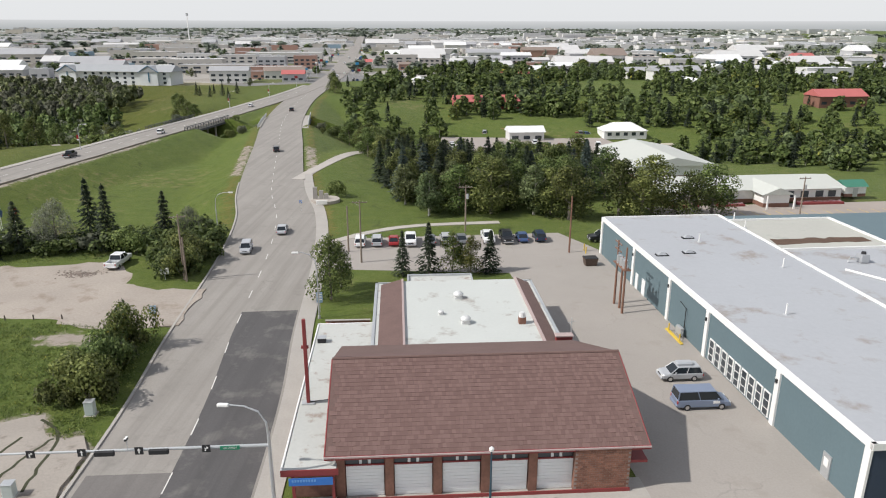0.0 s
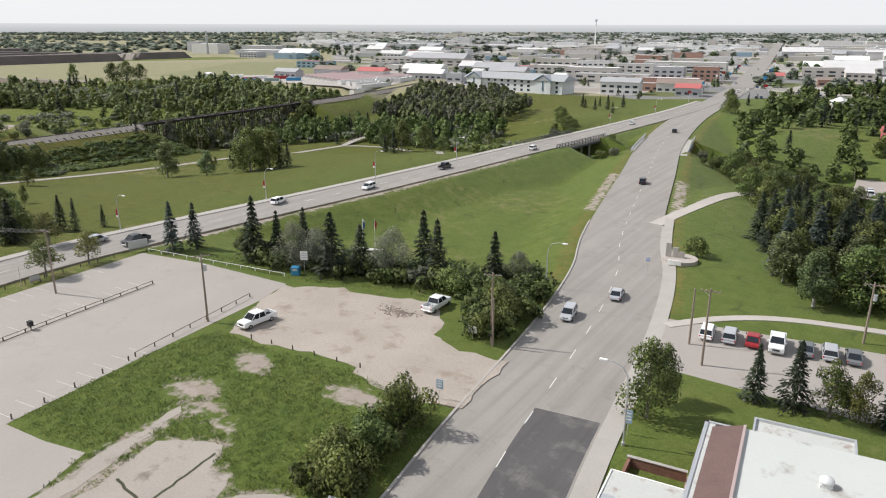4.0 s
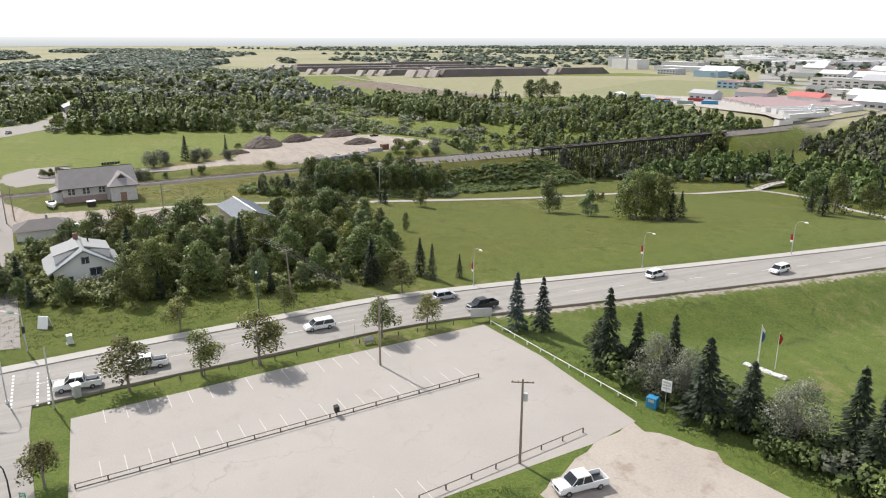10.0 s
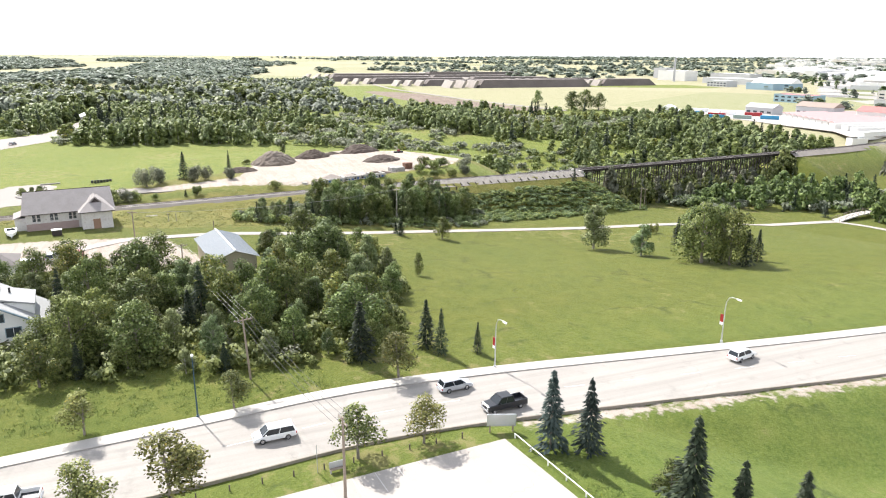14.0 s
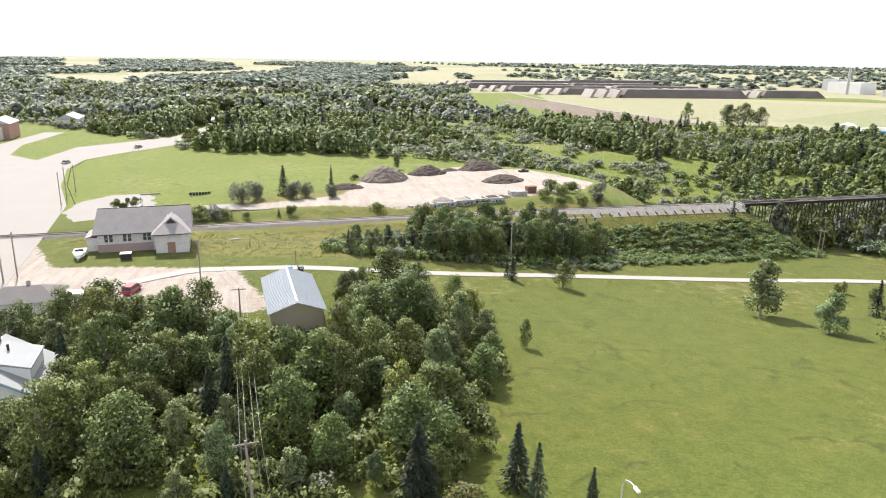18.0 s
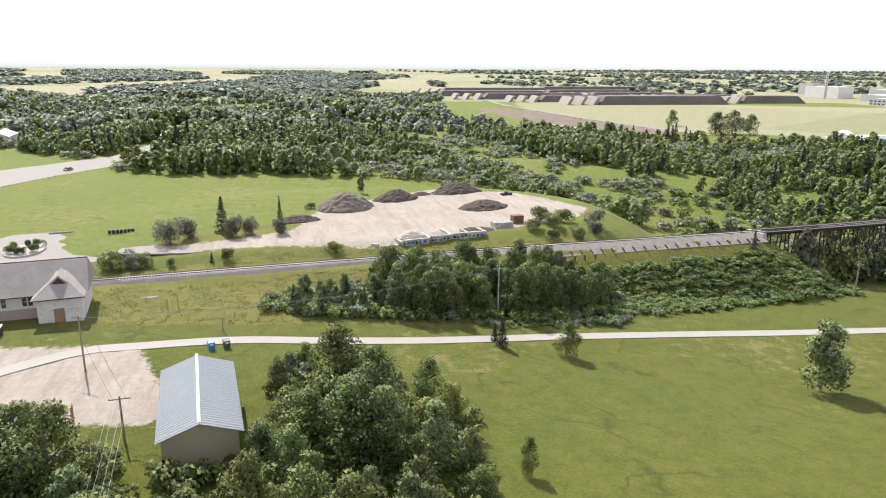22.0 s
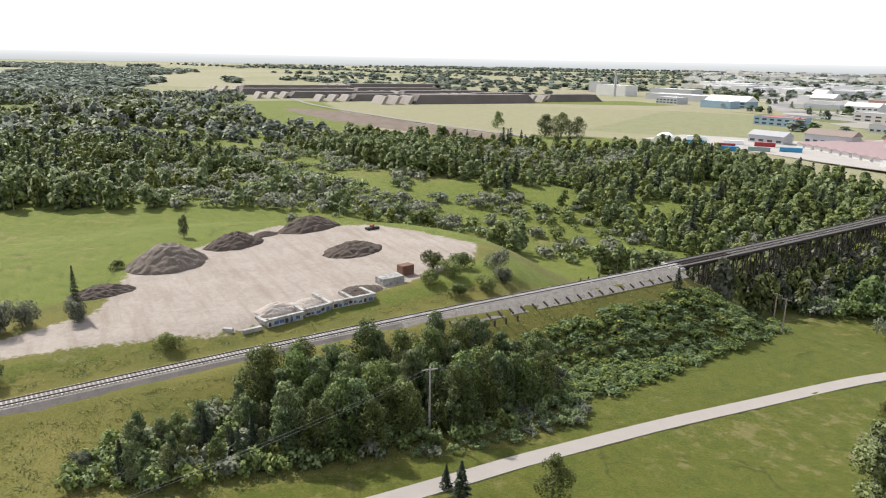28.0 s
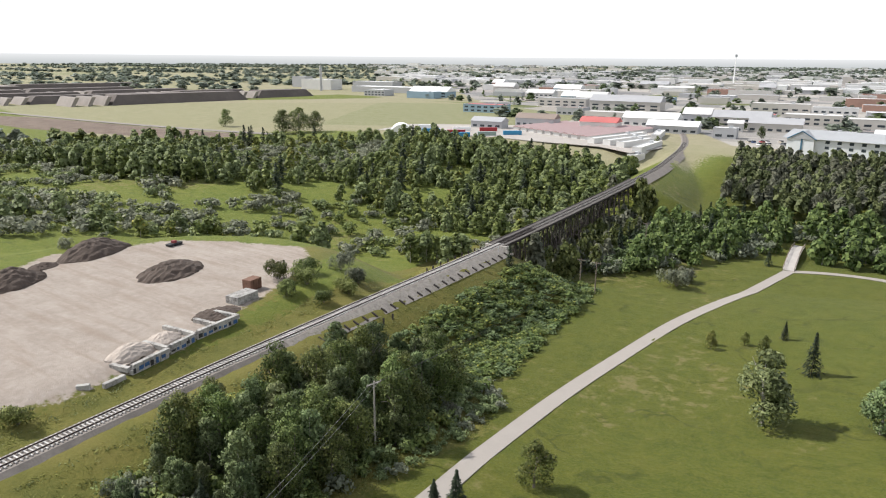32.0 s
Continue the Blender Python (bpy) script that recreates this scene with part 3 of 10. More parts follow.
def cover_mask(channel, raggedness):
    shifted = math_node(n, l, "MULTIPLY_ADD", math_node(n, l, "SUBTRACT", n_fine, 0.5), raggedness)
    l.new(sep.outputs[channel], shifted.node.inputs[2])
    return ramp_node(n, l, shifted, [(0.47, (0, 0, 0)), (0.53, (1, 1, 1))])


c = mix_node(n, l, cover_mask(0, 0.5), lawn, wild)
c = mix_node(n, l, cover_mask(2, 0.5), c, straw)
# the town's streets, yards and lawns, plot by plot
plots = n.new("ShaderNodeTexVoronoi")
plots.distance = "CHEBYCHEV"
plots.inputs["Scale"].default_value = 0.021
lie = n.new("ShaderNodeMapping")
lie.inputs["Rotation"].default_value = (0, 0, radians(-7.3))
l.new(pos, lie.inputs["Vector"])
l.new(lie.outputs[0], plots.inputs["Vector"])
lot_tone = n.new("ShaderNodeSeparateColor")
l.new(plots.outputs["Color"], lot_tone.inputs[0])
yards = ramp_node(n, l, lot_tone.outputs[0], [(0.0, (0.30, 0.28, 0.26)), (0.2, (0.20, 0.195, 0.19)), (0.38, (0.36, 0.335, 0.30)), (0.55, (0.27, 0.255, 0.235)), (0.66, (0.12, 0.135, 0.05)), (0.8, (0.30, 0.275, 0.24)), (0.9, (0.15, 0.145, 0.145))])
yards.node.color_ramp.interpolation = "CONSTANT"
tv = n.new("ShaderNodeVertexColor")
tv.layer_name = "town"
c = mix_node(n, l, ramp_node(n, l, tv.outputs["Color"], [(0.48, (0, 0, 0)), (0.52, (1, 1, 1))]), c, yards)
c = mix_node(n, l, cover_mask(1, 0.30), c, sand)
c = mix_node(n, l, ramp_node(n, l, ca.outputs["Alpha"], [(0.49, (0, 0, 0)), (0.51, (1, 1, 1))]), c, soil)
l.new(c, b.inputs["Base Color"])
b.inputs["Roughness"].default_value = 0.95
b.inputs["Specular IOR Level"].default_value = 0.15
b.inputs["Sheen Weight"].default_value, b.inputs["Sheen Roughness"].default_value = 0.05, 0.45
bump_node(n, l, b, math_node(n, l, "ADD", n_fine, n_tiny), 0.7, 0.25)
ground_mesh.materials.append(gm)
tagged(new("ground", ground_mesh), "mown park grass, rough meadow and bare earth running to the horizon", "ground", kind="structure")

# ---- roads and lots ----
ROAD_H = -0.10
lineA, lineB = resample(ROAD_A[:12], 4.0), resample(ROAD_B, 4.0)


def road_object(name, line, w0, w1, label, drop=0.0):
    s = Shape()
    strip(s, line, w0, w1, lambda x, y: ROAD_H - drop, 0.2)
    return solid(name, s, ASPHALT, label, "road", kind="structure")


road_a = road_object("road_avenue", lineA, -8.2, 7.6, "worn grey asphalt four-lane avenue")
road_b = road_object("road_parkway", lineB, -6.2, 6.4, "worn grey asphalt road curving past the park", 0.005)
far_avenue = Shape()
strip(far_avenue, [Vector(p) for p in ROAD_A[11:]], -9, 9, lambda x, y: gz(x, y) + 0.25)
solid("road_far", far_avenue, ASPHALT, "grey avenue running straight through the town", "road", kind="structure")


def kerb(name, line, o0, o1, z, label, mat=CONCRETE, lo=0, hi=None):
    s = Shape()
    strip(s, line[lo:hi], o0, o1, lambda x, y: z, 0.5)
    return solid(name, s, mat, label, "kerb" if o1 - o0 < 0.6 else "pavement", kind="structure")


kerb("kerb", lineA, -8.5, -8.2, 0.05, "pale concrete kerb along the avenue", hi=60)
kerb("kerb", lineA, 7.6, 7.9, 0.05, "pale concrete kerb along the avenue", hi=60)
kerb("pavement", lineA, 7.9, 9.9, 0.045, "pale concrete pavement beside the avenue", hi=62)
kerb("kerb", lineB, -6.5, -6.2, 0.05, "dark-edged concrete kerb along the park road")
kerb("pavement", lineB, -8.5, -6.5, 0.045, "pale concrete pavement beside the park road")
kerb("kerb", lineB, 6.4, 6.6, 0.0, "low dusty kerb along the park road", surface("dusty_kerb", (0.245, 0.215, 0.18), 0.95, 0.2, 4, 0.3))


patch = Shape()
pl = [p for p in resample(ROAD_A[:6], 2.0) if 10 < p.y < 98.2]
strip(patch, pl, -0.3, 7.3, lambda x, y: ROAD_H + 0.012, 0)
solid("asphalt_patch", patch, NEW_ASPHALT, "fresh dark asphalt patch over two lanes of the avenue", "road patch", kind="structure")
patch = Shape()
strip(patch, [p for p in resample(ROAD_A[:6], 2.0) if 10 < p.y < 61.5], -7.6, -0.32, lambda x, y: ROAD_H + 0.010, 0)
solid("asphalt_patch", patch, surface("older_patch_asphalt", (0.165, 0.152, 0.143), 0.88, 0.16, 7, 0.10, streak=7.3), "darker asphalt patch before the signals", "road patch", kind="structure")


def dashes(line, offset, first, last, every, length, width, parent, gap_lo=-1, gap_hi=-1):
    """Painted lane marks, each a piece of its own."""
    gone, k = 0.0, 0
    for p, q in zip(line, line[1:]):
        step = (q - p).length
        d = (q - p).normalized()
        while gone + step > first + k * every:
            s = first + k * every
            k += 1
            if s > last:
                return
            if gap_lo < s < gap_hi:
                continue
            c = p + d * (s - gone) + Vector((d.y, -d.x)) * offset
            sh = Shape().box(-width / 2, 0, -0.02, width / 2, length, 0.004)
            part("lane_marking", sh, PAINT_WHITE, parent, at=pose(c.x, c.y, ROAD_H + 0.016, 0, 0, math.degrees(math.atan2(-d.x, d.y))))
        gone += step


dashes(lineA, -0.25, 3, 520, 8.9, 3.0, 0.12, road_a)
dashes(lineB, 0.0, 3, 520, 9.0, 3.0, 0.11, road_b)


# the crossing by the signals
for y_, x0, x1 in ((38.5, -130.6, -119.5), (41.6, -130.2, -119.0), (42.9, -130.2, -119.0)):
    x_ = x0
    while x_ < x1:
        part("crossing_mark", Shape().box(0, -0.14, -0.02, 0.62, 0.14, 0.004), PAINT_WHITE, road_b, at=pose(x_, y_ + (x_ - x0) * 0.07, ROAD_H + 0.016, 0, 0, 4))
        x_ += 1.15


def lot(name, outline, mat, label, z=0.03, category="parking lot", ragged=0.0, seed=1):
    o = wobble(outline, 1.6, ragged, seed) if ragged else outline
    s = Shape().prism(o, z - 0.35, z)
    return solid(name, s, mat, label, category, kind="structure")


lot("parking_lot", [(-118.8, 108.6), (-104, 110.8), (-83, 111.2), (-81.0, 103), (-79.0, 80.5), (-77.0, 62.3), (-70, 62.8), (-64.5, 63.9), (-62.3, 58.3), (-60.6, 40.5), (-84, 45.4), (-88, 47), (-98.7, 46.9), (-113.5, 46.5), (-116.5, 74)], LOT, "large pale paved parking lot, nearly empty", 0.03)
lot("dirt_lot", [(-83, 110.8), (-76.5, 113.6), (-66.8, 115.2), (-57.6, 117.8), (-51.5, 112), (-50.5, 107.5), (-46, 105.6), (-41, 105.4), (-37.6, 105.8), (-37.4, 98), (-36.6, 92.4), (-39.4, 91.8), (-44, 90.4), (-49, 91.2), (-55, 94.0), (-61.4, 94.0), (-70.5, 92.3), (-75.4, 92.2), (-78.4, 98), (-80.8, 103)], DIRT_LOT, "bare gravel and packed earth lot", 0.02, ragged=0.35, seed=3)
OLD_SLAB = surface("old_slab", (0.32, 0.285, 0.25), 0.92, 0.14, 4, 0.15, stain=(0.15, 0.125, 0.10), stain_at=0.56, cracks=0.16)
for k, outline in enumerate(SLABS):
    lot("slab", outline, OLD_SLAB, "cracked old concrete slab with weeds in its joints", 0.025, "slab", 0.25, 5 + k)
WEEDS = surface("weedy_joint", (0.045, 0.047, 0.022), 0.95, 0.4, 4, 0.8)
joint_rng = np.random.default_rng(60)
for line in ([(-39.7, 59), (-39.2, 63), (-38.3, 66.1)], [(-36.5, 58), (-37.3, 63), (-37.9, 66.3), (-41.2, 69.3)], [(-42.2, 60), (-41.8, 63.4), (-41.3, 66.1)], [(-46.0, 67), (-45.6, 57), (-44.9, 42)], [(-53.2, 71), (-52, 60), (-51.5, 44)], [(-58, 63), (-52, 62), (-46, 61)]):
    s = Shape()
    strip(s, [q + Vector(joint_rng.normal(0, 0.09, 2)) for q in resample(line, 0.8)], -0.15, 0.15, lambda x, y: 0.034, 0.05)
    solid("slab_joint", s, WEEDS, "dark weedy joint between old concrete slabs", "joint", kind="structure")
lot("yard_paving", [tuple(st(u, v))[:2] for u, v in ((23.5, 30), (40.4, 30), (40.4, 122.5), (36, 133.5), (-7, 133.5), (-9, 122.3), (-5, 116.5), (10, 114), (22.5, 112), (23, 98))], LOT, "pale paved yard between the hall and the blue building", 0.03, "yard")
lot("forecourt", [tuple(st(u, v))[:2] for u, v in ((-9, 30), (23.5, 30), (23.5, 59), (-9, 59))], CONCRETE, "concrete forecourt in front of the garage doors", 0.035, "forecourt")
lot("junction", [(-99.5, 404), (-84, 404), (-86, 440), (-90, 490), (-95, 490)], ASPHALT, "grey asphalt where the park road joins the avenue", ROAD_H - 0.011, "road")
lot("cross_street", [(-119.3, 41.7), (-112, 42.0), (-91, 44.5), (-84, 44.3), (-60, 39.6), (-31.6, 36), (-30.0, 16), (-60, 20), (-100, 25), (-118.6, 24)], ASPHALT, "grey cross street between the avenue and the park road", 0.012, "road")
lot("school_lot", [tuple(st(u, v))[:2] for u, v in ((60, 123), (140, 123), (140, 151), (60, 151))], surface("brown_paving", (0.33, 0.285, 0.25), 0.92, 0.12, 4, 0.15), "brown paved lot before the long low building", 0.03)

# ---- trees ----


def leaf_cloud(rng, lobes, count, size, up=0.35, shell=0.45, loose=0.62):
    """Leaf clumps over a crown made of rounded lobes: four corners of each small piece, then the way its bough faces."""
    w = np.array([l[3] ** 2 for l in lobes])
    pick = rng.choice(len(lobes), count, p=w / w.sum())
    L = np.array(lobes)[pick]
    d = rng.normal(size=(count, 3))
    d[:, 2] += up
    d /= np.linalg.norm(d, axis=1)[:, None]
    r = L[:, 3] * (1 - shell * rng.random(count) ** 1.6) * rng.normal(1, 0.06, count)
    c = L[:, :3] + d * r[:, None] * np.stack([np.ones(count), np.ones(count), L[:, 4]], 1)
    nrm = d + rng.normal(0, loose, (count, 3)) + np.array((0, 0, 0.4))
    nrm /= np.linalg.norm(nrm, axis=1)[:, None]
    t = np.cross(nrm, rng.normal(size=(count, 3)))
    t /= np.linalg.norm(t, axis=1)[:, None]
    s = np.cross(nrm, t)
    z = (size * rng.uniform(0.55, 1.25, count))[:, None]
    k = rng.uniform(0.5, 0.9, count)[:, None]
    face = d + rng.normal(0, 0.22, (count, 3)) + np.array((0, 0, 0.12))
    face /= np.linalg.norm(face, axis=1)[:, None]
    return np.stack([c - t * z, c - s * z * k + nrm * z * 0.15, c + t * z, c + s * z * k - nrm * z * 0.2, face], 1)


def broad_lobes(rng, h, w, low=0.28, n=11):
    """Lobes of a broad crown for a tree of height h and width w."""
    out = []
    for i in range(n):
        f = (i + 0.5) / n
        z = h * (low + (0.90 - low) * f)
        reach = w * 0.5 * math.sin(math.pi * min(0.22 + f * 0.78, 1.0)) ** 0.6 * 0.72
        a = rng.uniform(0, 6.28)
        r = w * rng.uniform(0.17, 0.27) * (1.1 - 0.45 * f)
        out.append((math.cos(a) * reach * rng.uniform(0.55, 1), math.sin(a) * reach * rng.uniform(0.55, 1), z, r, rng.uniform(0.8, 1.1)))
    out.append((0, 0, h * 0.60, w * 0.26, 1.2))
    out.append((rng.normal(0, 0.3), rng.normal(0, 0.3), h * 0.86, w * 0.17, 0.9))
    return out


def spruce_cloud(rng, h, w, count, size):
    """Drooping ragged tiers of needles round a straight stem."""
    tiers = max(8, int(h * 1.35))
    f = rng.random(count) ** 0.75
    f = (np.floor(f * tiers) + rng.normal(0.35, 0.20, count)) / tiers
    f = np.clip(f, 0.0, 1.0)
    tier = np.minimum(np.floor(f * tiers).astype(int), tiers)
    a = rng.uniform(0, 6.28, count)
    limb = 1 + 0.42 * np.sin(a * 5 + tier * 2.1) * np.sin(a * 2 + tier * 1.3) + rng.normal(0, 0.10, count)
    reach = (w / 2) * (1 - f) ** 0.9 * limb * rng.uniform(0.78, 1.22, tiers + 1)[tier]
    out = np.sqrt(rng.uniform(0.08, 1, count))
    r = reach * out + 0.05
    z = h * (0.05 + 0.95 * f) - 0.36 * r + 0.1
    c = np.stack([np.cos(a) * r, np.sin(a) * r, z], 1)
    rad = np.stack([np.cos(a), np.sin(a), np.full(count, -0.40)], 1)
    rad /= np.linalg.norm(rad, axis=1)[:, None]
    tan = np.stack([-np.sin(a), np.cos(a), rng.normal(0, 0.35, count)], 1)
    k = (size * rng.uniform(0.6, 1.25, count) * (1.15 - 0.6 * f))[:, None]
    face = np.stack([np.cos(a), np.sin(a), np.full(count, 0.75)], 1) + rng.normal(0, 0.35, (count, 3))
    face /= np.linalg.norm(face, axis=1)[:, None]
    q = np.stack([c - rad * k, c - tan * k * 0.42, c + rad * k * 1.15, c + tan * k * 0.42, face], 1)
    tip = np.array([[[0.06, 0, h * 0.93], [0, 0.06, h * 0.93], [-0.06, 0, h * 1.0], [0, -0.06, h * 1.0], [0, 0, 1]]])
    return np.concatenate([q, tip])


def cloud_mesh(name, q, mat):
    v = q[:, :4].reshape(-1, 3)
    return quick_mesh(name, v, np.arange(len(v)).reshape(-1, 4), [mat], None, np.repeat(q[:, 4], 4, 0))


def trunk_shape(rng, h, r, limbs, spread, lean=0.0):
    s = Shape()
    s.tube([(0, 0, -0.3), (lean * 0.3, 0, h * 0.25), (lean, 0.1, h * 0.55), (lean * 1.2, 0, h * 0.85)], [r * 1.25, r, r * 0.65, r * 0.15], 7)
    for i in range(limbs):
        a, z = 6.28 * i / max(limbs, 1) + rng.uniform(-0.4, 0.4), h * rng.uniform(0.25, 0.55)
        e = Vector((math.cos(a) * spread, math.sin(a) * spread, z + h * rng.uniform(0.15, 0.32)))
        m = Vector((math.cos(a) * spread * 0.45, math.sin(a) * spread * 0.45, z + h * 0.12))
        s.tube([(lean * z / h, 0, z), m, e], [r * 0.5, r * 0.33, r * 0.08], 5)
    return s


LIBRARY = {}


def tree_kind(kind, variant):
    """Meshes of a tree one metre high and as broad as its kind grows: trunk, crown."""
    key = (kind, variant)
    if key in LIBRARY:
        return LIBRARY[key]
    rng = np.random.default_rng(100 + 17 * variant + sum(map(ord, kind)))
    H = 10.0
    if kind in ("broad", "gold", "young", "poplar", "willow"):
        w = {"broad": 8.2, "gold": 7.6, "young": 6.4, "poplar": 6.0, "willow": 11.5}[kind]
        low = {"young": 0.30, "willow": 0.10, "poplar": 0.16, "broad": 0.16}.get(kind, 0.18)
        leaf = {"broad": GREEN_LEAF, "gold": GOLD_LEAF, "young": GREEN_LEAF if variant == 0 else YOUNG_LEAF, "poplar": POPLAR_LEAF, "willow": WILLOW_LEAF}[kind]
        q = leaf_cloud(rng, broad_lobes(rng, H, w, low, 15), {"young": 2300, "willow": 6200}.get(kind, 3800), {"young": 0.175, "willow": 0.15}.get(kind, 0.19), loose=0.8)
        t = trunk_shape(rng, H, 0.20 if kind != "young" else 0.15, 5, w * 0.3, rng.uniform(-0.4, 0.4))
        bark = PALE_BARK if kind == "poplar" else BARK
    elif kind in ("spruce", "blue"):
        q = spruce_cloud(rng, H, 4.6 if variant % 2 else 3.9, 1700, 0.36)
        leaf, bark = (SPRUCE_LEAF if kind == "spruce" else BLUE_LEAF), BARK
        t = Shape().tube([(0, 0, -0.3), (0, 0, 5), (0, 0, 9.6)], [0.2, 0.12, 0.02], 6)
    else:
        w = 15.0 if kind != "reeds" else 9.0
        lobes = [(rng.normal(0, w * 0.2), rng.normal(0, w * 0.2), H * rng.uniform(0.25, 0.6), w * rng.uniform(0.14, 0.25), 1.0) for _ in range(13)]
        q = leaf_cloud(rng, lobes, 2600, 0.40, loose=0.7)
        q[:, :4, 2] = np.maximum(q[:, :4, 2], 0.1)
        leaf, bark = {"bush": GREEN_LEAF, "grey": GREY_LEAF, "goldbush": GOLD_LEAF}.get(kind, GREEN_LEAF), BARK
        t = Shape()
        for i in range(6):
            a = 6.28 * i / 6
            t.tube([(0.2 * math.cos(a), 0.2 * math.sin(a), -0.3), (2.2 * math.cos(a), 2.2 * math.sin(a), 4.5)], [0.16, 0.04], 5)
    LIBRARY[key] = (t.mesh("trunk", bark), cloud_mesh("crown", q, leaf))
    return LIBRARY[key]


WORDS = {"broad": ("broadleaf_tree", "leafy green broadleaf tree on grass", "tree"), "gold": ("broadleaf_tree", "broadleaf tree turning yellow green", "tree"),
         "young": ("young_tree", "young slender street tree with an open crown", "tree"), "poplar": ("poplar_tree", "tall grey-green poplar with pale bark", "tree"),
         "willow": ("willow_tree", "wide silvery willow beside the lot", "tree"), "spruce": ("spruce_tree", "dark green spruce with drooping tiers", "tree"),
         "blue": ("spruce_tree", "blue-grey spruce with dense tiers", "tree"), "bush": ("bush", "rounded dense green bush on rough grass", "bush"),
         "grey": ("bush", "grey-green rounded shrub with dense twigs", "bush"), "goldbush": ("bush", "yellow-green shrub with loose branches", "bush")}
planted = {}


def plant(kind, x, y, h, w=1.0, group="", z=None, label=""):
    """One tree with trunk and crown, standing on the ground."""
    rng = np.random.default_rng(int(abs(x * 31 + y * 17) * 10) % 99991)
    variant = int(rng.integers(0, 4))
    m = pose(x, y, gz(x, y) if z is None else z, 0, 0, rng.uniform(0, 360)) @ Matrix.Diagonal((h / 10 * w, h / 10 * w, h / 10, 1))
    name, words, cat = WORDS[kind]
    if (kind, variant) in planted:
        ob = copy_thing(planted[kind, variant], m)
        ob.matrix_basis = m
    else:
        ob = thing(name, m, words, cat)
        t, c = tree_kind(kind, variant)
        part("trunk" if cat == "tree" else "stem", t, None, ob)
        part("crown", c, None, ob)
        planted[kind, variant] = ob
    ob["label"] = label or words
    if group:
        ob["group"] = group
    return ob


WOOD_LIB = {}


def wood_kind(kind, variant, count):
    key = (kind, variant, count)
    if key not in WOOD_LIB:
        rng = np.random.default_rng(7 + variant * 13 + count + sum(map(ord, kind)))
        if kind == "spruce":
            q = spruce_cloud(rng, 10, 4.0, count, 0.42 * (1100 / count) ** 0.5)
        elif kind == "grass":
            a, r = rng.uniform(0, 6.28, count), 17 * np.sqrt(rng.random(count))
            foot = np.stack([np.cos(a) * r, np.sin(a) * r, np.zeros(count)], 1)
            lean = rng.normal(0, 4.5, (count, 3)) * (1, 1, 0) + np.array((0, 0, 10)) * rng.uniform(0.5, 1.1, (count, 1))
            side = np.stack([-np.sin(a * 3), np.cos(a * 3), np.zeros(count)], 1) * 1.5
            q = np.stack([foot - side, foot + side, foot + lean * 0.6 + side * 0.7, foot + lean, np.cross(side, lean) / 15], 1)
        elif kind in ("bush", "cover"):
            lobes = [(rng.normal(0, 3), rng.normal(0, 3), 10 * rng.uniform(0.25, 0.6), rng.uniform(2.0, 3.6), 1.0) for _ in range(8)]
            q = leaf_cloud(rng, lobes, count, 0.62 * (700 / count) ** 0.5, loose=0.42)
            # shading normals tipped up so plants on the shaded bank look lit
            if kind == "cover":
                q[:, 4] += (0, 0, 1.1)
                q[:, 4] /= np.linalg.norm(q[:, 4], axis=1)[:, None]
        else:
            q = leaf_cloud(rng, broad_lobes(rng, 10, {"poplar": 6.6, "tall": 5.2}.get(kind, 8.0), 0.42 if kind == "tall" else 0.06, 10), count, 0.52 * (900 / count) ** 0.5, loose=0.36, shell=0.2)
        WOOD_LIB[key] = q
    return WOOD_LIB[key]


def wood(name, label, spots, mats, seed=0):
    """A wood: spots are x, y, height, width, kind, leaf count, material number; one mesh of leaf clumps and stems."""
    rng = np.random.default_rng(seed)
    qs, ms = [], []
    for x, y, h, w, kind, count, m in spots:
        q = wood_kind(kind, int(rng.integers(0, 4)), count)
        a, base = rng.uniform(0, 6.28), gz(x, y)
        ca, sa = math.cos(a) * h * w / 10, math.sin(a) * h * w / 10
        p = np.stack([q[:, :, 0] * ca - q[:, :, 1] * sa + x, q[:, :, 0] * sa + q[:, :, 1] * ca + y, q[:, :, 2] * h / 10 + base], -1)
        n5, c1, s1 = q[:, 4], math.cos(a), math.sin(a)
        # normals tipped up, most on sparse far trees, to brighten their crowns
        if kind not in ("cover", "grass", "spruce"):
            n5 = n5 + (0, 0, 0.9 if count < 100 else 0.45)
            n5 = n5 / np.linalg.norm(n5, axis=1)[:, None]
        p[:, 4] = np.stack([n5[:, 0] * c1 - n5[:, 1] * s1, n5[:, 0] * s1 + n5[:, 1] * c1, n5[:, 2]], -1)
        qs.append(p)
        ms.append(np.full(len(p), m))
        if kind not in ("bush", "cover", "grass") and count > 150:
            r = 0.02 * h
            for k in range(3):
                b0, b1 = 2.1 * k, 2.1 * (k + 1)
                z0, z1 = base - 0.3, base + h * 0.7
                stem = np.array([[[x + r * math.cos(b0), y + r * math.sin(b0), z0], [x + r * math.cos(b1), y + r * math.sin(b1), z0], [x + r * 0.3 * math.cos(b1), y + r * 0.3 * math.sin(b1), z1], [x + r * 0.3 * math.cos(b0), y + r * 0.3 * math.sin(b0), z1], [math.cos(b0 + 1.05), math.sin(b0 + 1.05), 0]]])
                qs.append(stem)
                ms.append(np.array([len(mats) - 1]))
    every = np.concatenate(qs)
    v = every[:, :4].reshape(-1, 3)
    me = quick_mesh(name, v, np.arange(len(v)).reshape(-1, 4), mats, np.concatenate(ms), np.repeat(every[:, 4], 4, 0))
    return tagged(new(name, me), label, "woodland", kind="stuff")


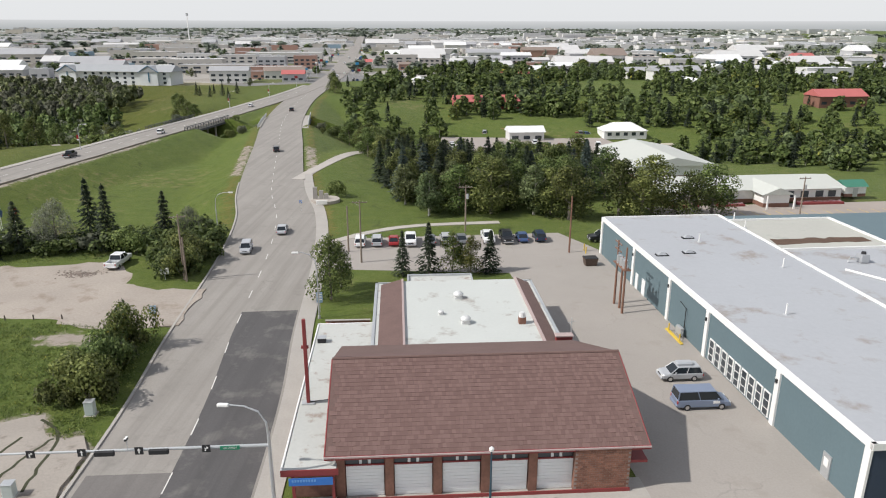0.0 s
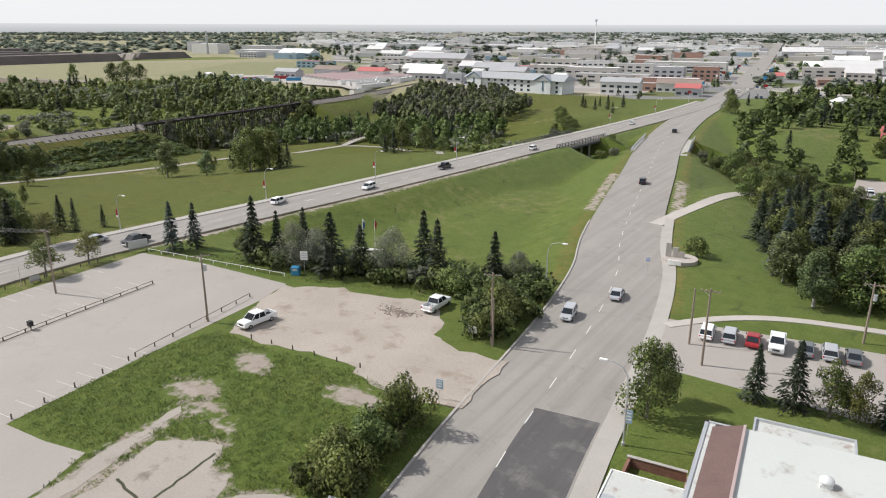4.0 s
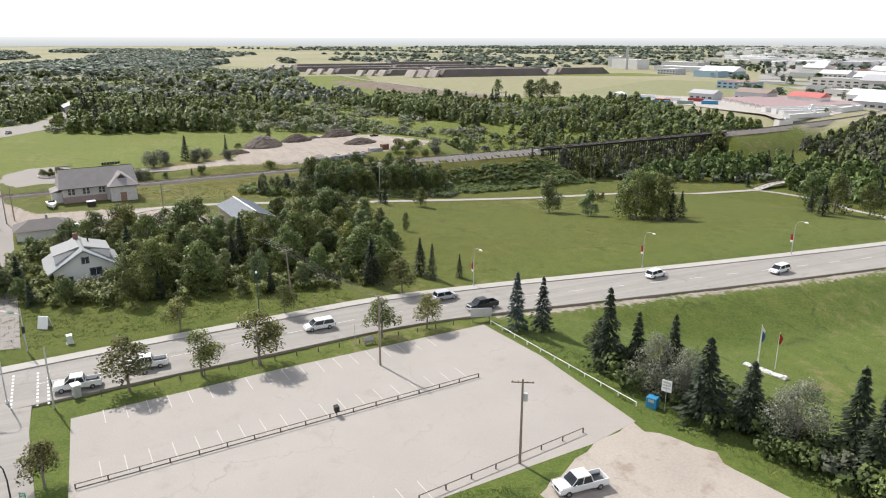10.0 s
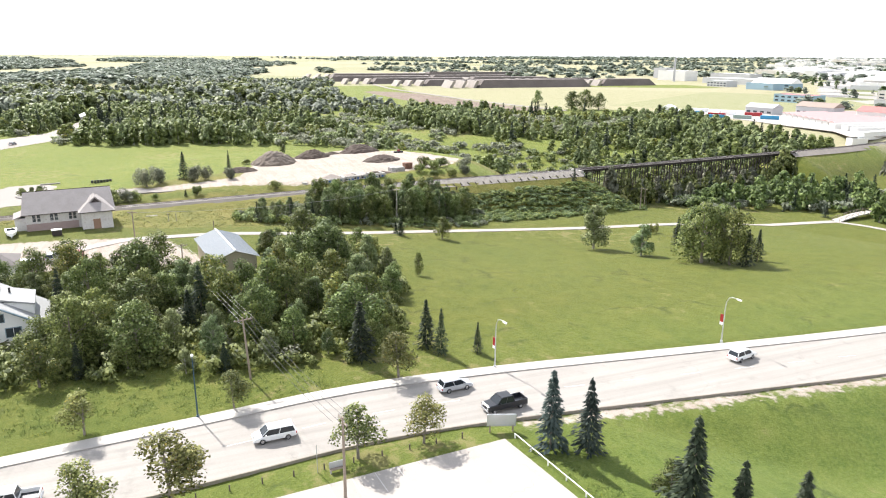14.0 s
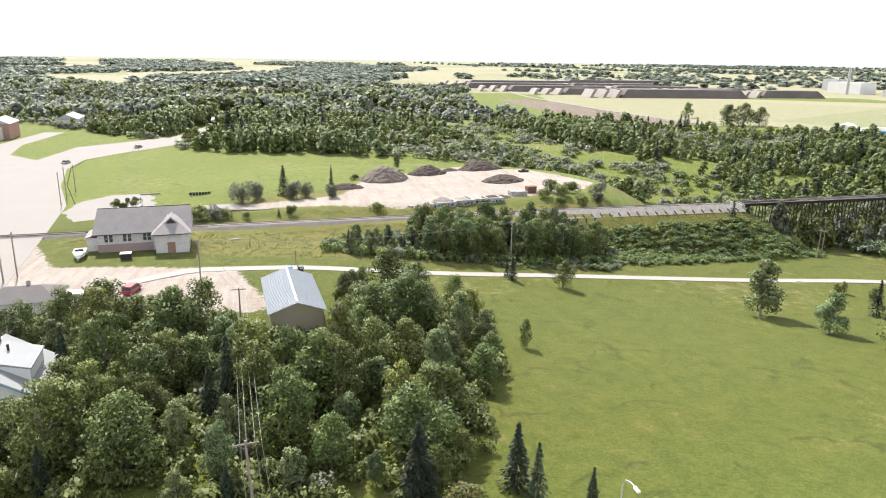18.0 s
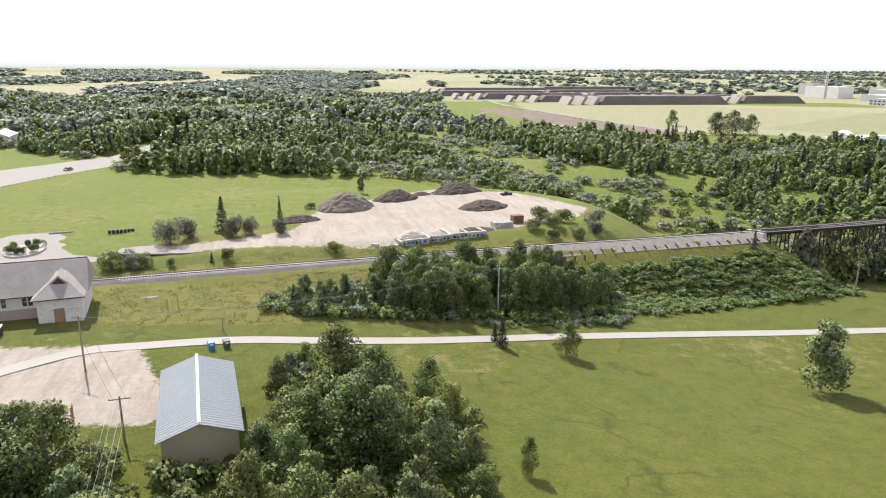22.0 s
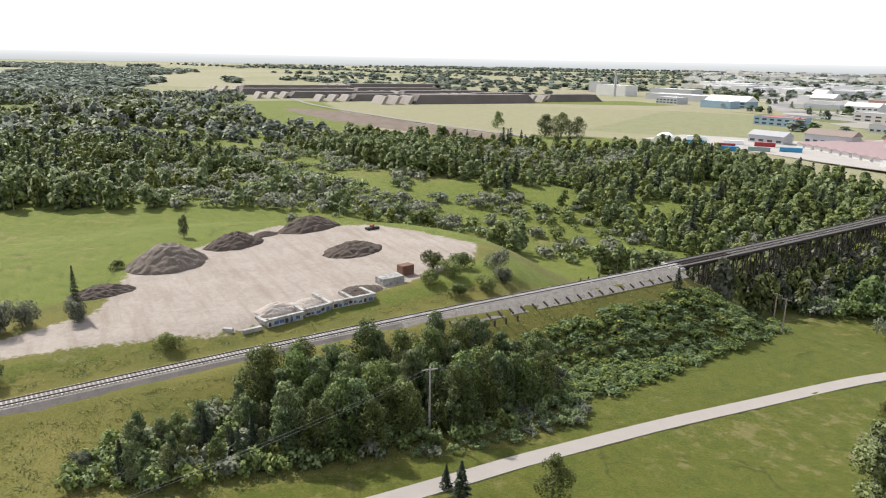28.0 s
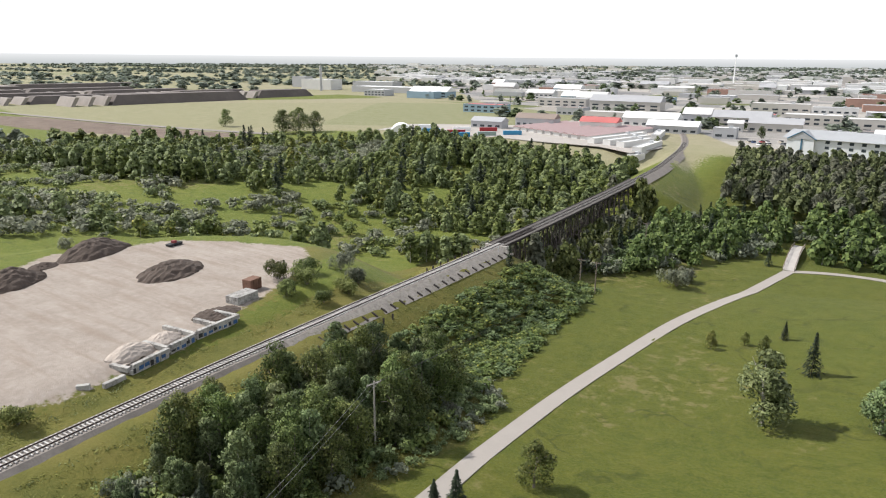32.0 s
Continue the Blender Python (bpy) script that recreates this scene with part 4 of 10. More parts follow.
def scatter(poly, spacing, seed, keep=lambda x, y: True):
    """Uneven spots over a plan outline."""
    rng = np.random.default_rng(seed)
    xs, ys = [p[0] for p in poly], [p[1] for p in poly]
    out = []
    X, Y = np.meshgrid(np.arange(min(xs), max(xs), spacing), np.arange(min(ys), max(ys), spacing))
    X, Y = X + rng.uniform(-0.55, 0.55, X.shape) * spacing, Y + rng.uniform(-0.55, 0.55, X.shape) * spacing
    ok = inside(poly, X, Y) > 0
    for x, y in zip(X[ok], Y[ok]):
        if keep(x, y):
            out.append((float(x), float(y)))
    return out

# ---- trees of the lots and the park ----
for kind, x, y, h, w in (("blue", -114.9, 112.6, 10.1, 1.0), ("blue", -112.6, 116.2, 9.4, 1.0), ("spruce", -97.4, 117.6, 12.4, 1.0), ("spruce", -93.3, 119.6, 9.8, 1.0), ("spruce", -89.5, 122.7, 10.4, 1.0), ("spruce", -79.4, 118.8, 11.6, 1.2), ("spruce", -76.4, 123.2, 9.1, 1.3), ("spruce", -65.6, 127.4, 12.9, 1.0), ("spruce", -61.9, 126.0, 11.9, 1.0), ("spruce", -54.7, 133.2, 10.3, 1.0),
                         ("young", -101.3, 118.5, 5.5, 1.2), ("willow", -88.2, 118.9, 8.2, 0.9), ("willow", -84.2, 120.5, 7.6, 0.9), ("willow", -70.6, 124.7, 8.8, 0.95), ("willow", -50.6, 134.2, 6.5, 0.9), ("bush", -55.9, 122.8, 5.4, 1.0), ("bush", -43.9, 117.7, 6.4, 0.8), ("bush", -43.5, 111.5, 5.4, 0.8), ("bush", -48.0, 121.0, 5.4, 0.9),
                         ("broad", -18.2, 102.0, 9.6, 0.85), ("broad", -17.5, 106.5, 7.5, 0.7), ("spruce", -8.8, 112.5, 7.4, 1.0), ("spruce", -4.7, 113.0, 8.6, 1.0), ("gold", -1.0, 113.2, 7.0, 0.9), ("gold", 1.9, 113.3, 6.6, 0.8), ("spruce", 5.0, 114.5, 7.0, 1.2),
                         ("bush", -38.4, 73.2, 6.0, 0.72), ("bush", -41.2, 75.6, 5.4, 0.7), ("bush", -38.8, 79.0, 5.4, 0.75), ("goldbush", -40.2, 85.8, 6.4, 0.62), ("bush", -41.0, 82.6, 4.6, 0.7), ("bush", -28.0, 165.2, 4.9, 0.7)):
    plant(kind, x, y, h, w)
for x, y, h in ((-118.7, 53.5, 7.4), (-119.2, 63.1, 6.6), (-119.2, 71.3, 8.0), (-121.2, 91.2, 6.4), (-121.6, 99.3, 5.7), (-137.8, 61.8, 5.4), (-98.6, 44.6, 5.2), (-138.0, 79.2, 5.0), (-139.2, 101.9, 6.4)):
    plant("young", x, y, h * 1.12, 1.45, "street trees along the parking lot")
for kind, x, y, h, w in (("broad", -186.5, 195.0, 14.0, 0.95), ("broad", -180.5, 192.5, 15.5, 1.0), ("broad", -175.0, 196.0, 14.0, 0.95), ("broad", -181.0, 199.0, 14.5, 0.9), ("poplar", -212.3, 183.0, 13.0, 1.25), ("poplar", -197.0, 187.5, 9.0, 1.25), ("broad", -168.0, 252.0, 13.0, 0.9), ("spruce", -154.0, 238.0, 9.0, 1.1), ("spruce", -143.0, 115.9, 5.1, 0.8), ("spruce", -144.6, 110.5, 7.5, 0.7), ("spruce", -148.0, 109.3, 8.0, 1.0), ("spruce", -147.0, 98.5, 9.4, 1.1), ("broad", -190.5, 123.2, 5.3, 0.6), ("gold", -231.5, 144.9, 6.6, 1.1), ("spruce", -236.0, 134.0, 5.6, 1.1), ("young", -219.5, 107.5, 6.6, 0.9), ("spruce", -171.5, 197.5, 9.0, 1.0), ("spruce", -175.5, 205.0, 8.0, 1.0), ("gold", -229.9, 218.5, 3.4, 0.9), ("gold", -219.5, 218.1, 4.2, 0.9)):
    plant(kind, x, y, h, w)

# ---- railway ----
rail_line = resample(RAIL, 3.0)
rail_cut = [p for p in rail_line if -40 < p.y < 1000]
TRESTLE_0, TRESTLE_1 = 226.0, 346.0


def on_trestle(p):
    return TRESTLE_0 < p.y < TRESTLE_1


def rail_z(x, y):
    return RAIL_Z if y < 360 else max(RAIL_Z - 0.012 * (y - 360), gz(x, y) + 0.5) if y < 700 else gz(x, y) + 0.5


bed, shoulder = Shape(), Shape()
for lo, hi in ((-40, TRESTLE_0 + 1), (TRESTLE_1 - 1, 1000)):
    pts = [p for p in rail_cut if lo <= p.y <= hi]
    nn = sides(pts)
    rows = []
    for p, s in zip(pts, nn):
        z = rail_z(p.x, p.y) - 0.18
        a, b2, c2, d2 = p - s * 3.0, p - s * 1.7, p + s * 1.7, p + s * (3.1 if p.y < 146 else 5.0)
        rows.append([(a.x, a.y, z - 1.0), (b2.x, b2.y, z), (c2.x, c2.y, z), (d2.x, d2.y, z - (1.0 if p.y < 146 else 1.7))])
    for r, q in zip(rows, rows[1:]):
        for k in range(3):
            (shoulder if k == 2 and 146 < r[0][1] < 232 else bed).face((r[k + 1], q[k + 1], q[k], r[k]))
solid("ballast", bed, GRAVEL, "grey crushed stone ballast under the railway track", "ballast", kind="structure")
solid("ballast_shoulder", shoulder, surface("pale_crushed_stone", (0.25, 0.225, 0.20), 0.95, 0.4, 3, 0.5, stain=(0.13, 0.12, 0.07), stain_at=0.54, bump=0.9), "pale crushed stone spilling down the railway bank", "ballast", kind="structure")
track = thing("railway_track", pose(0, 0, 0), "single railway track with steel rails on weathered sleepers", "railway track", kind="structure")
for o in (-0.76, 0.76):
    s = Shape()
    strip(s, rail_cut, o - 0.055, o + 0.055, lambda x, y: rail_z(x, y) + 0.17, 0.17)
    part("rail", s, STEEL, track)
tie_mesh = Shape().soft_box(-1.3, -0.115, -0.16, 1.3, 0.115, 0.01, 0.015).mesh("sleeper", TIE_WOOD)
dark_tie = Shape().soft_box(-1.5, -0.115, -0.16, 1.5, 0.115, 0.01, 0.015).mesh("sleeper", TIMBER)
tie_far = Shape()
gone, tie_at, made = 0.0, 0.0, 0
for p, q in zip(rail_cut, rail_cut[1:]):
    d = q - p
    while tie_at < gone + d.length:
        c = p + d * ((tie_at - gone) / d.length)
        ang = math.degrees(math.atan2(-d.x, d.y))
        if 60 < c.y < 292 and made < 300:
            part("sleeper", dark_tie if on_trestle(c) else tie_mesh, None, track, at=pose(c.x, c.y, rail_z(c.x, c.y), 0, 0, ang))
            made += 1
        elif c.y < 500:
            m = pose(c.x, c.y, rail_z(c.x, c.y), 0, 0, ang)
            k = len(tie_far.v)
            tie_far.box(-1.3, -0.115, -0.16, 1.3, 0.115, 0.01)
            tie_far.v[k:] = [tuple(m @ Vector(v)) for v in tie_far.v[k:]]
        tie_at += 0.62
    gone += d.length
part("far_sleepers", tie_far, surface("grey_sleeper_wood", (0.20, 0.185, 0.17), 0.9, 0.25, 5, 0.7), track, kind="stuff")

# short posts that hold the bank below the track
crib_mesh = Shape().soft_box(-0.75, -0.14, -0.18, 0.75, 0.14, 0.14, 0.03).mesh("crib_timber", TIMBER)
stake_mesh = Shape().soft_box(-0.15, -0.15, -1.2, 0.15, 0.15, 0.75, 0.03).mesh("bank_post", TIMBER)
for o, lo, hi, every, crib in ((4.3, 148, 222, 0.95, True), (6.4, 150, 172, 1.5, False), (-3.2, 196, 226, 2.1, False)):
    last = -9
    for p, s in zip(rail_cut, sides(rail_cut)):
        for f in (0.0, 0.5):
            c = p + s * o + Vector((s.y, -s.x)) * (-1.5 * f * 2 / 2)
            if lo < c.y < hi and c.y - last > every:
                last = c.y
                ob = new("crib_timber" if crib else "bank_post", crib_mesh if crib else stake_mesh)
                ob.matrix_basis = pose(c.x, c.y, RAIL_Z - 1.25, 0, 22, 5) if crib else pose(c.x, c.y, max(gz(c.x, c.y), RAIL_Z - 2.4) + 0.1, 0, 0, 5)
                tagged(ob, "dark timber end of the cribbing in the bank" if crib else "short dark timber post in the railway bank", "timber" if crib else "post", "timbers along the railway bank")

# the timber trestle
trestle = thing("railway_trestle", pose(-292, 285, 0), "long dark timber railway trestle bridge over the creek", "bridge")
inv = Matrix.Translation((292, -285, 0))


def at_trestle(s):
    s.v = [tuple(inv @ Vector(v)) for v in s.v]
    return s


deck = [p for p in rail_line if TRESTLE_0 - 4 <= p.y <= TRESTLE_1 + 3]
for o in (-1.6, -0.8, 0.8, 1.6):
    s = Shape()
    strip(s, deck, o - 0.18, o + 0.18, lambda x, y: RAIL_Z - 0.2, 0.75)
    part("stringer", at_trestle(s), TIMBER, trestle)
for o0, o1 in ((-2.6, -2.4), (2.4, 2.6)):
    s = Shape()
    strip(s, deck, o0, o1, lambda x, y: RAIL_Z + 0.15, 0.32)
    part("guard_timber", at_trestle(s), TIMBER, trestle)
s = Shape()
strip(s, deck, -2.5, -1.35, lambda x, y: RAIL_Z + 0.02, 0.1)
strip(s, deck, 1.35, 2.5, lambda x, y: RAIL_Z + 0.02, 0.1)
part("walkway", at_trestle(s), surface("grey_deck_planks", (0.085, 0.075, 0.068), 0.9, 0.25, 4, 0.5), trestle)
last = 0
for p, n2 in zip(deck, sides(deck)):
    if p.y - last < 4.4 or p.y < TRESTLE_0 or p.y > TRESTLE_1:
        continue
    last = p.y
    low = min(gz(p.x + n2.x * o, p.y + n2.y * o) for o in (-3.5, 0, 3.5)) - 0.6
    s = Shape()
    top_z = RAIL_Z - 0.95
    for o in (-1.9, -0.7, 0.7, 1.9):
        f = p + n2 * (o * 1.0)
        g2 = p + n2 * (o * (1.0 + 0.06 * (top_z - low)))
        s.tube([(g2.x, g2.y, low), (f.x, f.y, top_z)], 0.17, 6)
    a, c = p + n2 * -2.4, p + n2 * 2.4
    s.tube([(a.x, a.y, top_z), (c.x, c.y, top_z)], 0.2, 4)
    w = 1.9 * (1.0 + 0.05 * (top_z - low))
    a2, c2 = p + n2 * -w, p + n2 * w
    s.tube([(a2.x, a2.y, low + 0.8), (c.x, c.y, top_z)], 0.1, 4)
    s.tube([(c2.x, c2.y, low + 0.8), (a.x, a.y, top_z)], 0.1, 4)
    m = (top_z + low) / 2
    s.tube([(a2.x, a2.y, m), (c2.x, c2.y, m)], 0.12, 4)
    part("bent", at_trestle(s), TIMBER, trestle)
for y0 in (TRESTLE_0 - 1, TRESTLE_1 + 1):
    p = min(rail_line, key=lambda q: abs(q.y - y0))
    ab = Shape().soft_box(-3.2, -0.6, -3.0, 3.2, 0.6, 0.3, 0.06)
    part("abutment", ab, CONCRETE, trestle, "pale concrete abutment", at=inv @ pose(p.x, p.y, RAIL_Z - 0.4, 0, 0, 5))

# ---- park path and footbridge ----
PATH_LINE = [(-226, 50), (-235, 62), (-237, 72), (-238.8, 87), (-238.2, 104), (-238.6, 120), (-240, 135), (-241.5, 150), (-242.8, 176), (-242.4, 200), (-240.8, 225), (-237, 250), (-233, 275), (-229.5, 297)]
path_pts = resample(PATH_LINE, 2.0)
s = Shape()
strip(s, path_pts, -1.55, 1.55, lambda x, y: gz(x, y) + 0.13, 0.3)
strip(s, resample([(-229.5, 297), (-219, 302), (-205, 304), (-188, 300), (-168, 283), (-150, 262), (-137, 243)], 2.0), -1.3, 1.3, lambda x, y: gz(x, y) + 0.12, 0.3)
solid("park_path", s, surface("path_concrete", (0.31, 0.28, 0.25), 0.92, 0.08, 5, 0.25), "pale concrete park path curving over the lawn", "path", kind="structure")
fb = thing("footbridge", pose(-229.8, 298, 0), "arched wooden footbridge with rails over the creek", "footbridge")
arch = [Vector((-1.5 * k / 10 * 2, 34 * k / 10, gz(-229, 297) + 0.2 + 1.6 * math.sin(math.pi * k / 10))) for k in range(11)]
for o, zz, r in ((-1.6, 1.0, 0.07), (1.6, 1.0, 0.07), (-1.6, 0.5, 0.05), (1.6, 0.5, 0.05)):
    part("handrail", Shape().tube([p + Vector((o, 0, zz)) for p in arch], r, 5), POLE_WOOD, fb)
WORN_PLANKS = surface("worn_planks", (0.40, 0.37, 0.34), 0.9, 0.2, 4, 0.6)
for p, q in zip(arch, arch[1:]):
    s = Shape()
    s.rings([[(p.x - 1.7, p.y, p.z - 0.4), (p.x + 1.7, p.y, p.z - 0.4), (p.x + 1.7, p.y, p.z), (p.x - 1.7, p.y, p.z)], [(q.x - 1.7, q.y, q.z - 0.4), (q.x + 1.7, q.y, q.z - 0.4), (q.x + 1.7, q.y, q.z), (q.x - 1.7, q.y, q.z)]])
    part("deck_panel", s, WORN_PLANKS, fb)
for p in arch:
    for o in (-1.6, 1.6):
        part("post", Shape().soft_box(-0.07, -0.07, -0.3, 0.07, 0.07, 1.05, 0.015), POLE_WOOD, fb, at=pose(p.x + o, p.y, p.z))

# ---- woods ----
WIDE_ROAD = [(-140.5, 38.5), (-143.5, 22), (-128, -20), (-200, -40), (-320, -55), (-400, -58), (-430, -60), (-460, -64), (-520, -62), (-520, -51), (-460, -52), (-424, -44), (-406, -27), (-450, -24), (-469, -7), (-495, 13), (-505, 15), (-563, 24), (-600, 26), (-600, 35), (-560, 34), (-490, 27), (-455, 20), (-430, 4), (-405, -8), (-380, -7), (-341, 3), (-307, 15.3), (-268, 22), (-228, 28.5), (-190, 33)]
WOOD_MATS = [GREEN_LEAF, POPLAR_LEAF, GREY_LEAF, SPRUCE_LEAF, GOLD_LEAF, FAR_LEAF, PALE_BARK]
VALLEY = [(-440, 20), (-423, 55), (-416, 102), (-411, 130), (-404, 161), (-390, 185), (-352, 212), (-318, 232), (-299, 252), (-304, 330), (-317, 402), (-345, 405), (-400, 405), (-455, 425), (-500, 374), (-560, 320), (-640, 256), (-745, 236), (-900, 272), (-1100, 310), (-1100, -450), (-700, -250), (-545, -60), (-478, 2)]
wood_rng = np.random.default_rng(11)
GLADES = [(-372, 306, 13), (-388, 350, 14), (-434, 242, 16), (-407, 276, 14), (-470, 215, 18), (-520, 205, 14), (-360, 232, 10), (-334, 222, 14), (-365, 205, 14), (-590, 180, 20), (-395, 225, 9), (-876, 248, 45), (-930, 290, 40), (-800, 200, 30), (-760, 90, 45), (-900, 60, 60), (-680, 150, 25), (-1000, 180, 50), (-640, 30, 40), (-1040, 10, 60), (-700, 240, 18)]


def stand(x, y):
    """Slow rise and fall over the plan, for stands of one kind of tree."""
    return math.sin(x / 31 + 1.7 * math.sin(y / 43)) + math.sin(y / 27 + 1.3 * math.sin(x / 57))


def valley_spots():
    near, far = [], []
    for x, y in scatter(VALLEY, 5.2, 1, lambda x, y: x > -600):
        d, _ = way_distance(CREEK, np.array(x), np.array(y))
        if any((x - a) ** 2 + (y - b) ** 2 < r * r for a, b, r in GLADES) or float(inside(WIDE_ROAD, np.array(x), np.array(y))) > -3:
            continue
        u, s = wood_rng.random(), stand(x, y)
        if d < 30 and y < 275 or s < -0.55 and u < 0.8:
            if d < 4 or u < 0.16:
                continue
            near.append((x, y, wood_rng.uniform(2.0, 5.0), wood_rng.uniform(0.9, 1.4), "bush", 190, 2 if u < 0.62 else 1 if u < 0.84 else 0))
        elif u < 0.07:
            near.append((x, y, wood_rng.uniform(7, 13), 1.0, "spruce", 220, 3))
        elif s > 0.25:
            near.append((x, y, 8.6 + 1.6 * s + wood_rng.normal(0, 1.0), wood_rng.uniform(0.8, 1.1), "poplar", 360, 1 if u < 0.6 else 0))
        else:
            near.append((x, y, wood_rng.uniform(4.5, 8.5), wood_rng.uniform(0.9, 1.45), "broad", 360, 0 if u < 0.66 else 1 if u < 0.9 else 4))
    for x, y in scatter(VALLEY, 10.5, 2, lambda x, y: x <= -600):
        if any((x - a) ** 2 + (y - b) ** 2 < r * r for a, b, r in GLADES):
            continue
        u, s = wood_rng.random(), stand(x / 2, y / 2)
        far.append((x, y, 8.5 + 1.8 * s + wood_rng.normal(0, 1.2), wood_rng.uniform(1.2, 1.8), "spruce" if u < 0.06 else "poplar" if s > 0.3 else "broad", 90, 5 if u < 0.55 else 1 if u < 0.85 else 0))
    return near, far


near, far = valley_spots()
wood("valley_wood", "dense mixed poplar and shrub wood filling the creek valley", near, WOOD_MATS, 3)
wood("valley_wood_far", "far grey-green woods of the valley", far, WOOD_MATS, 4)
spots = []
for x, y in scatter([(-1100, -450), (-1100, 365), (-1500, 420), (-2300, 500), (-3400, 500), (-3600, -1300), (-1500, -1200)], 27, 5):
    # bands left open so pale fields lighten the distance in place of haze
    if math.sin(y / 95 + 1.3 * math.sin(x / 310)) + 0.6 * math.sin(x / 130 + y / 210) < -0.25:
        continue
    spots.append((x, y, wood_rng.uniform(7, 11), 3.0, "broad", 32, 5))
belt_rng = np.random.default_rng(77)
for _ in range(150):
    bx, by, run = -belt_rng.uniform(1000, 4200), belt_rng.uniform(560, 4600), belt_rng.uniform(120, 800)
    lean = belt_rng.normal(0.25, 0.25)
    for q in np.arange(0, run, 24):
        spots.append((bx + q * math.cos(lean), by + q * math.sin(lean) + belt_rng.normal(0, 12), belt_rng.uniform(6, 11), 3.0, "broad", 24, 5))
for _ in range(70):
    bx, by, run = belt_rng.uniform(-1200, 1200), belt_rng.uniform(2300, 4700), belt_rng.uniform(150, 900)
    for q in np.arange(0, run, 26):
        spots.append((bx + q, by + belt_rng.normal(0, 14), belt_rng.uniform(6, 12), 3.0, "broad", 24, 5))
wood("far_woods", "far woods with haze put into their leaf colour, running to the horizon", spots, WOOD_MATS, 6)

GROVE = [(-270, 374), (-168, 352), (-176, 398), (-214, 440), (-284, 446)]
spots = [(x, y, wood_rng.uniform(8.5, 12.5), 0.8, "tall", 150, 2 if wood_rng.random() < 0.4 else 1) for x, y in scatter(GROVE, 4.2, 8)]
wood("poplar_grove", "dense grey-green poplar grove with pale bare stems", spots, WOOD_MATS, 9)
CREEKSIDE = [(-272, 264), (-281, 292), (-284, 332), (-268, 356), (-230, 366), (-172, 346), (-150, 318), (-168, 306), (-200, 312), (-222, 311), (-226, 312), (-238, 310), (-244, 302), (-256, 284)]
spots = []
for x, y in scatter(CREEKSIDE, 4.6, 10, lambda x, y: abs(x + 232) > 5 or y > 338):
    u = wood_rng.random()
    spots.append((x, y, wood_rng.uniform(2.5, 5), 1.0, "bush", 190, 2 if u < 0.35 else 0) if u < 0.5 else (x, y, wood_rng.uniform(6, 11), 0.9, "spruce" if u > 0.9 else "broad", 260, 3 if u > 0.9 else 0))
wood("creekside_wood", "dark tangled trees and shrubs along the creek", spots, WOOD_MATS, 12)
UNDER = [(-281, 236), (-275, 262), (-279, 300), (-286, 340), (-305, 340), (-304, 300), (-300, 262), (-296, 240)]
wood("trestle_shrubs", "low shrubs growing round the trestle legs", [(x, y, wood_rng.uniform(6.5, 10.5), 0.7, "broad", 240, 0 if wood_rng.random() < 0.7 else 2) for x, y in scatter(UNDER, 3.6, 13, lambda x, y: way_distance(RAIL, np.array(x), np.array(y))[0] > 3.4)], WOOD_MATS, 14)
BANK_SHRUB = [(-254, 166), (-256, 180), (-260, 204), (-266, 240), (-272, 246), (-279.5, 232), (-277.5, 196), (-273, 165)]
wood("bank_shrubs", "thick low green shrubs over the railway bank", [(x, y, wood_rng.uniform(0.8, 1.9), 1.8, "cover", 230, (4, 4, 1, 0)[int(wood_rng.integers(0, 4))]) for x, y in scatter(BANK_SHRUB, 1.55, 15)] + [(x, y, wood_rng.uniform(3.0, 6.0), 0.9, "bush", 300, 2 if wood_rng.random() < 0.35 else 1 if wood_rng.random() < 0.4 else 0) for x, y in scatter([(-272, 258), (-281, 262), (-283, 300), (-286, 330), (-279, 335), (-266, 300), (-262, 272)], 3.4, 37)], WOOD_MATS, 16)
wood("meadow_tufts", "scattered weed clumps in the rough grass of the railway bank", [(x, y, wood_rng.uniform(0.12, 0.30), 2.4, "grass", 16, 4 if wood_rng.random() < 0.5 else 1) for x, y in scatter(BANK_ROUGH, 1.7, 17, lambda x, y: way_distance(RAIL, np.array(x), np.array(y))[0] > 4.6)], WOOD_MATS, 18)
STREAM_B = [(-168, 290), (-150, 280), (-125, 268), (-122, 296), (-150, 310), (-170, 305)]
wood("stream_shrubs", "low willow shrubs beside the creek near the road bridge", [(x, y, wood_rng.uniform(2, 5), 1.0, "bush", 190, 0 if wood_rng.random() < 0.6 else 2) for x, y in scatter(STREAM_B, 4.4, 19)], WOOD_MATS, 20)

# trees that stand close under the flight: the wood beside the white house
HOUSE_WOOD = [(-161, 37), (-154, 52), (-151, 67), (-149, 82), (-147, 97), (-152, 107), (-172, 113), (-189, 119), (-205, 121), (-215, 116), (-224, 106), (-229, 96), (-222, 93), (-199, 92.5), (-197, 79), (-205, 60), (-206, 40), (-192, 33), (-178, 30), (-166, 30)]
tree_rng = np.random.default_rng(21)
HOUSE_BOX = [(-189, 37), (-164, 36), (-164, 55), (-189, 56)]
k = 0
SHED_OPEN, CABIN_OPEN = [(-199, 77), (-184, 80), (-184, 91), (-199, 92)], [(-209, 28), (-197, 28), (-197, 45), (-209, 45)]
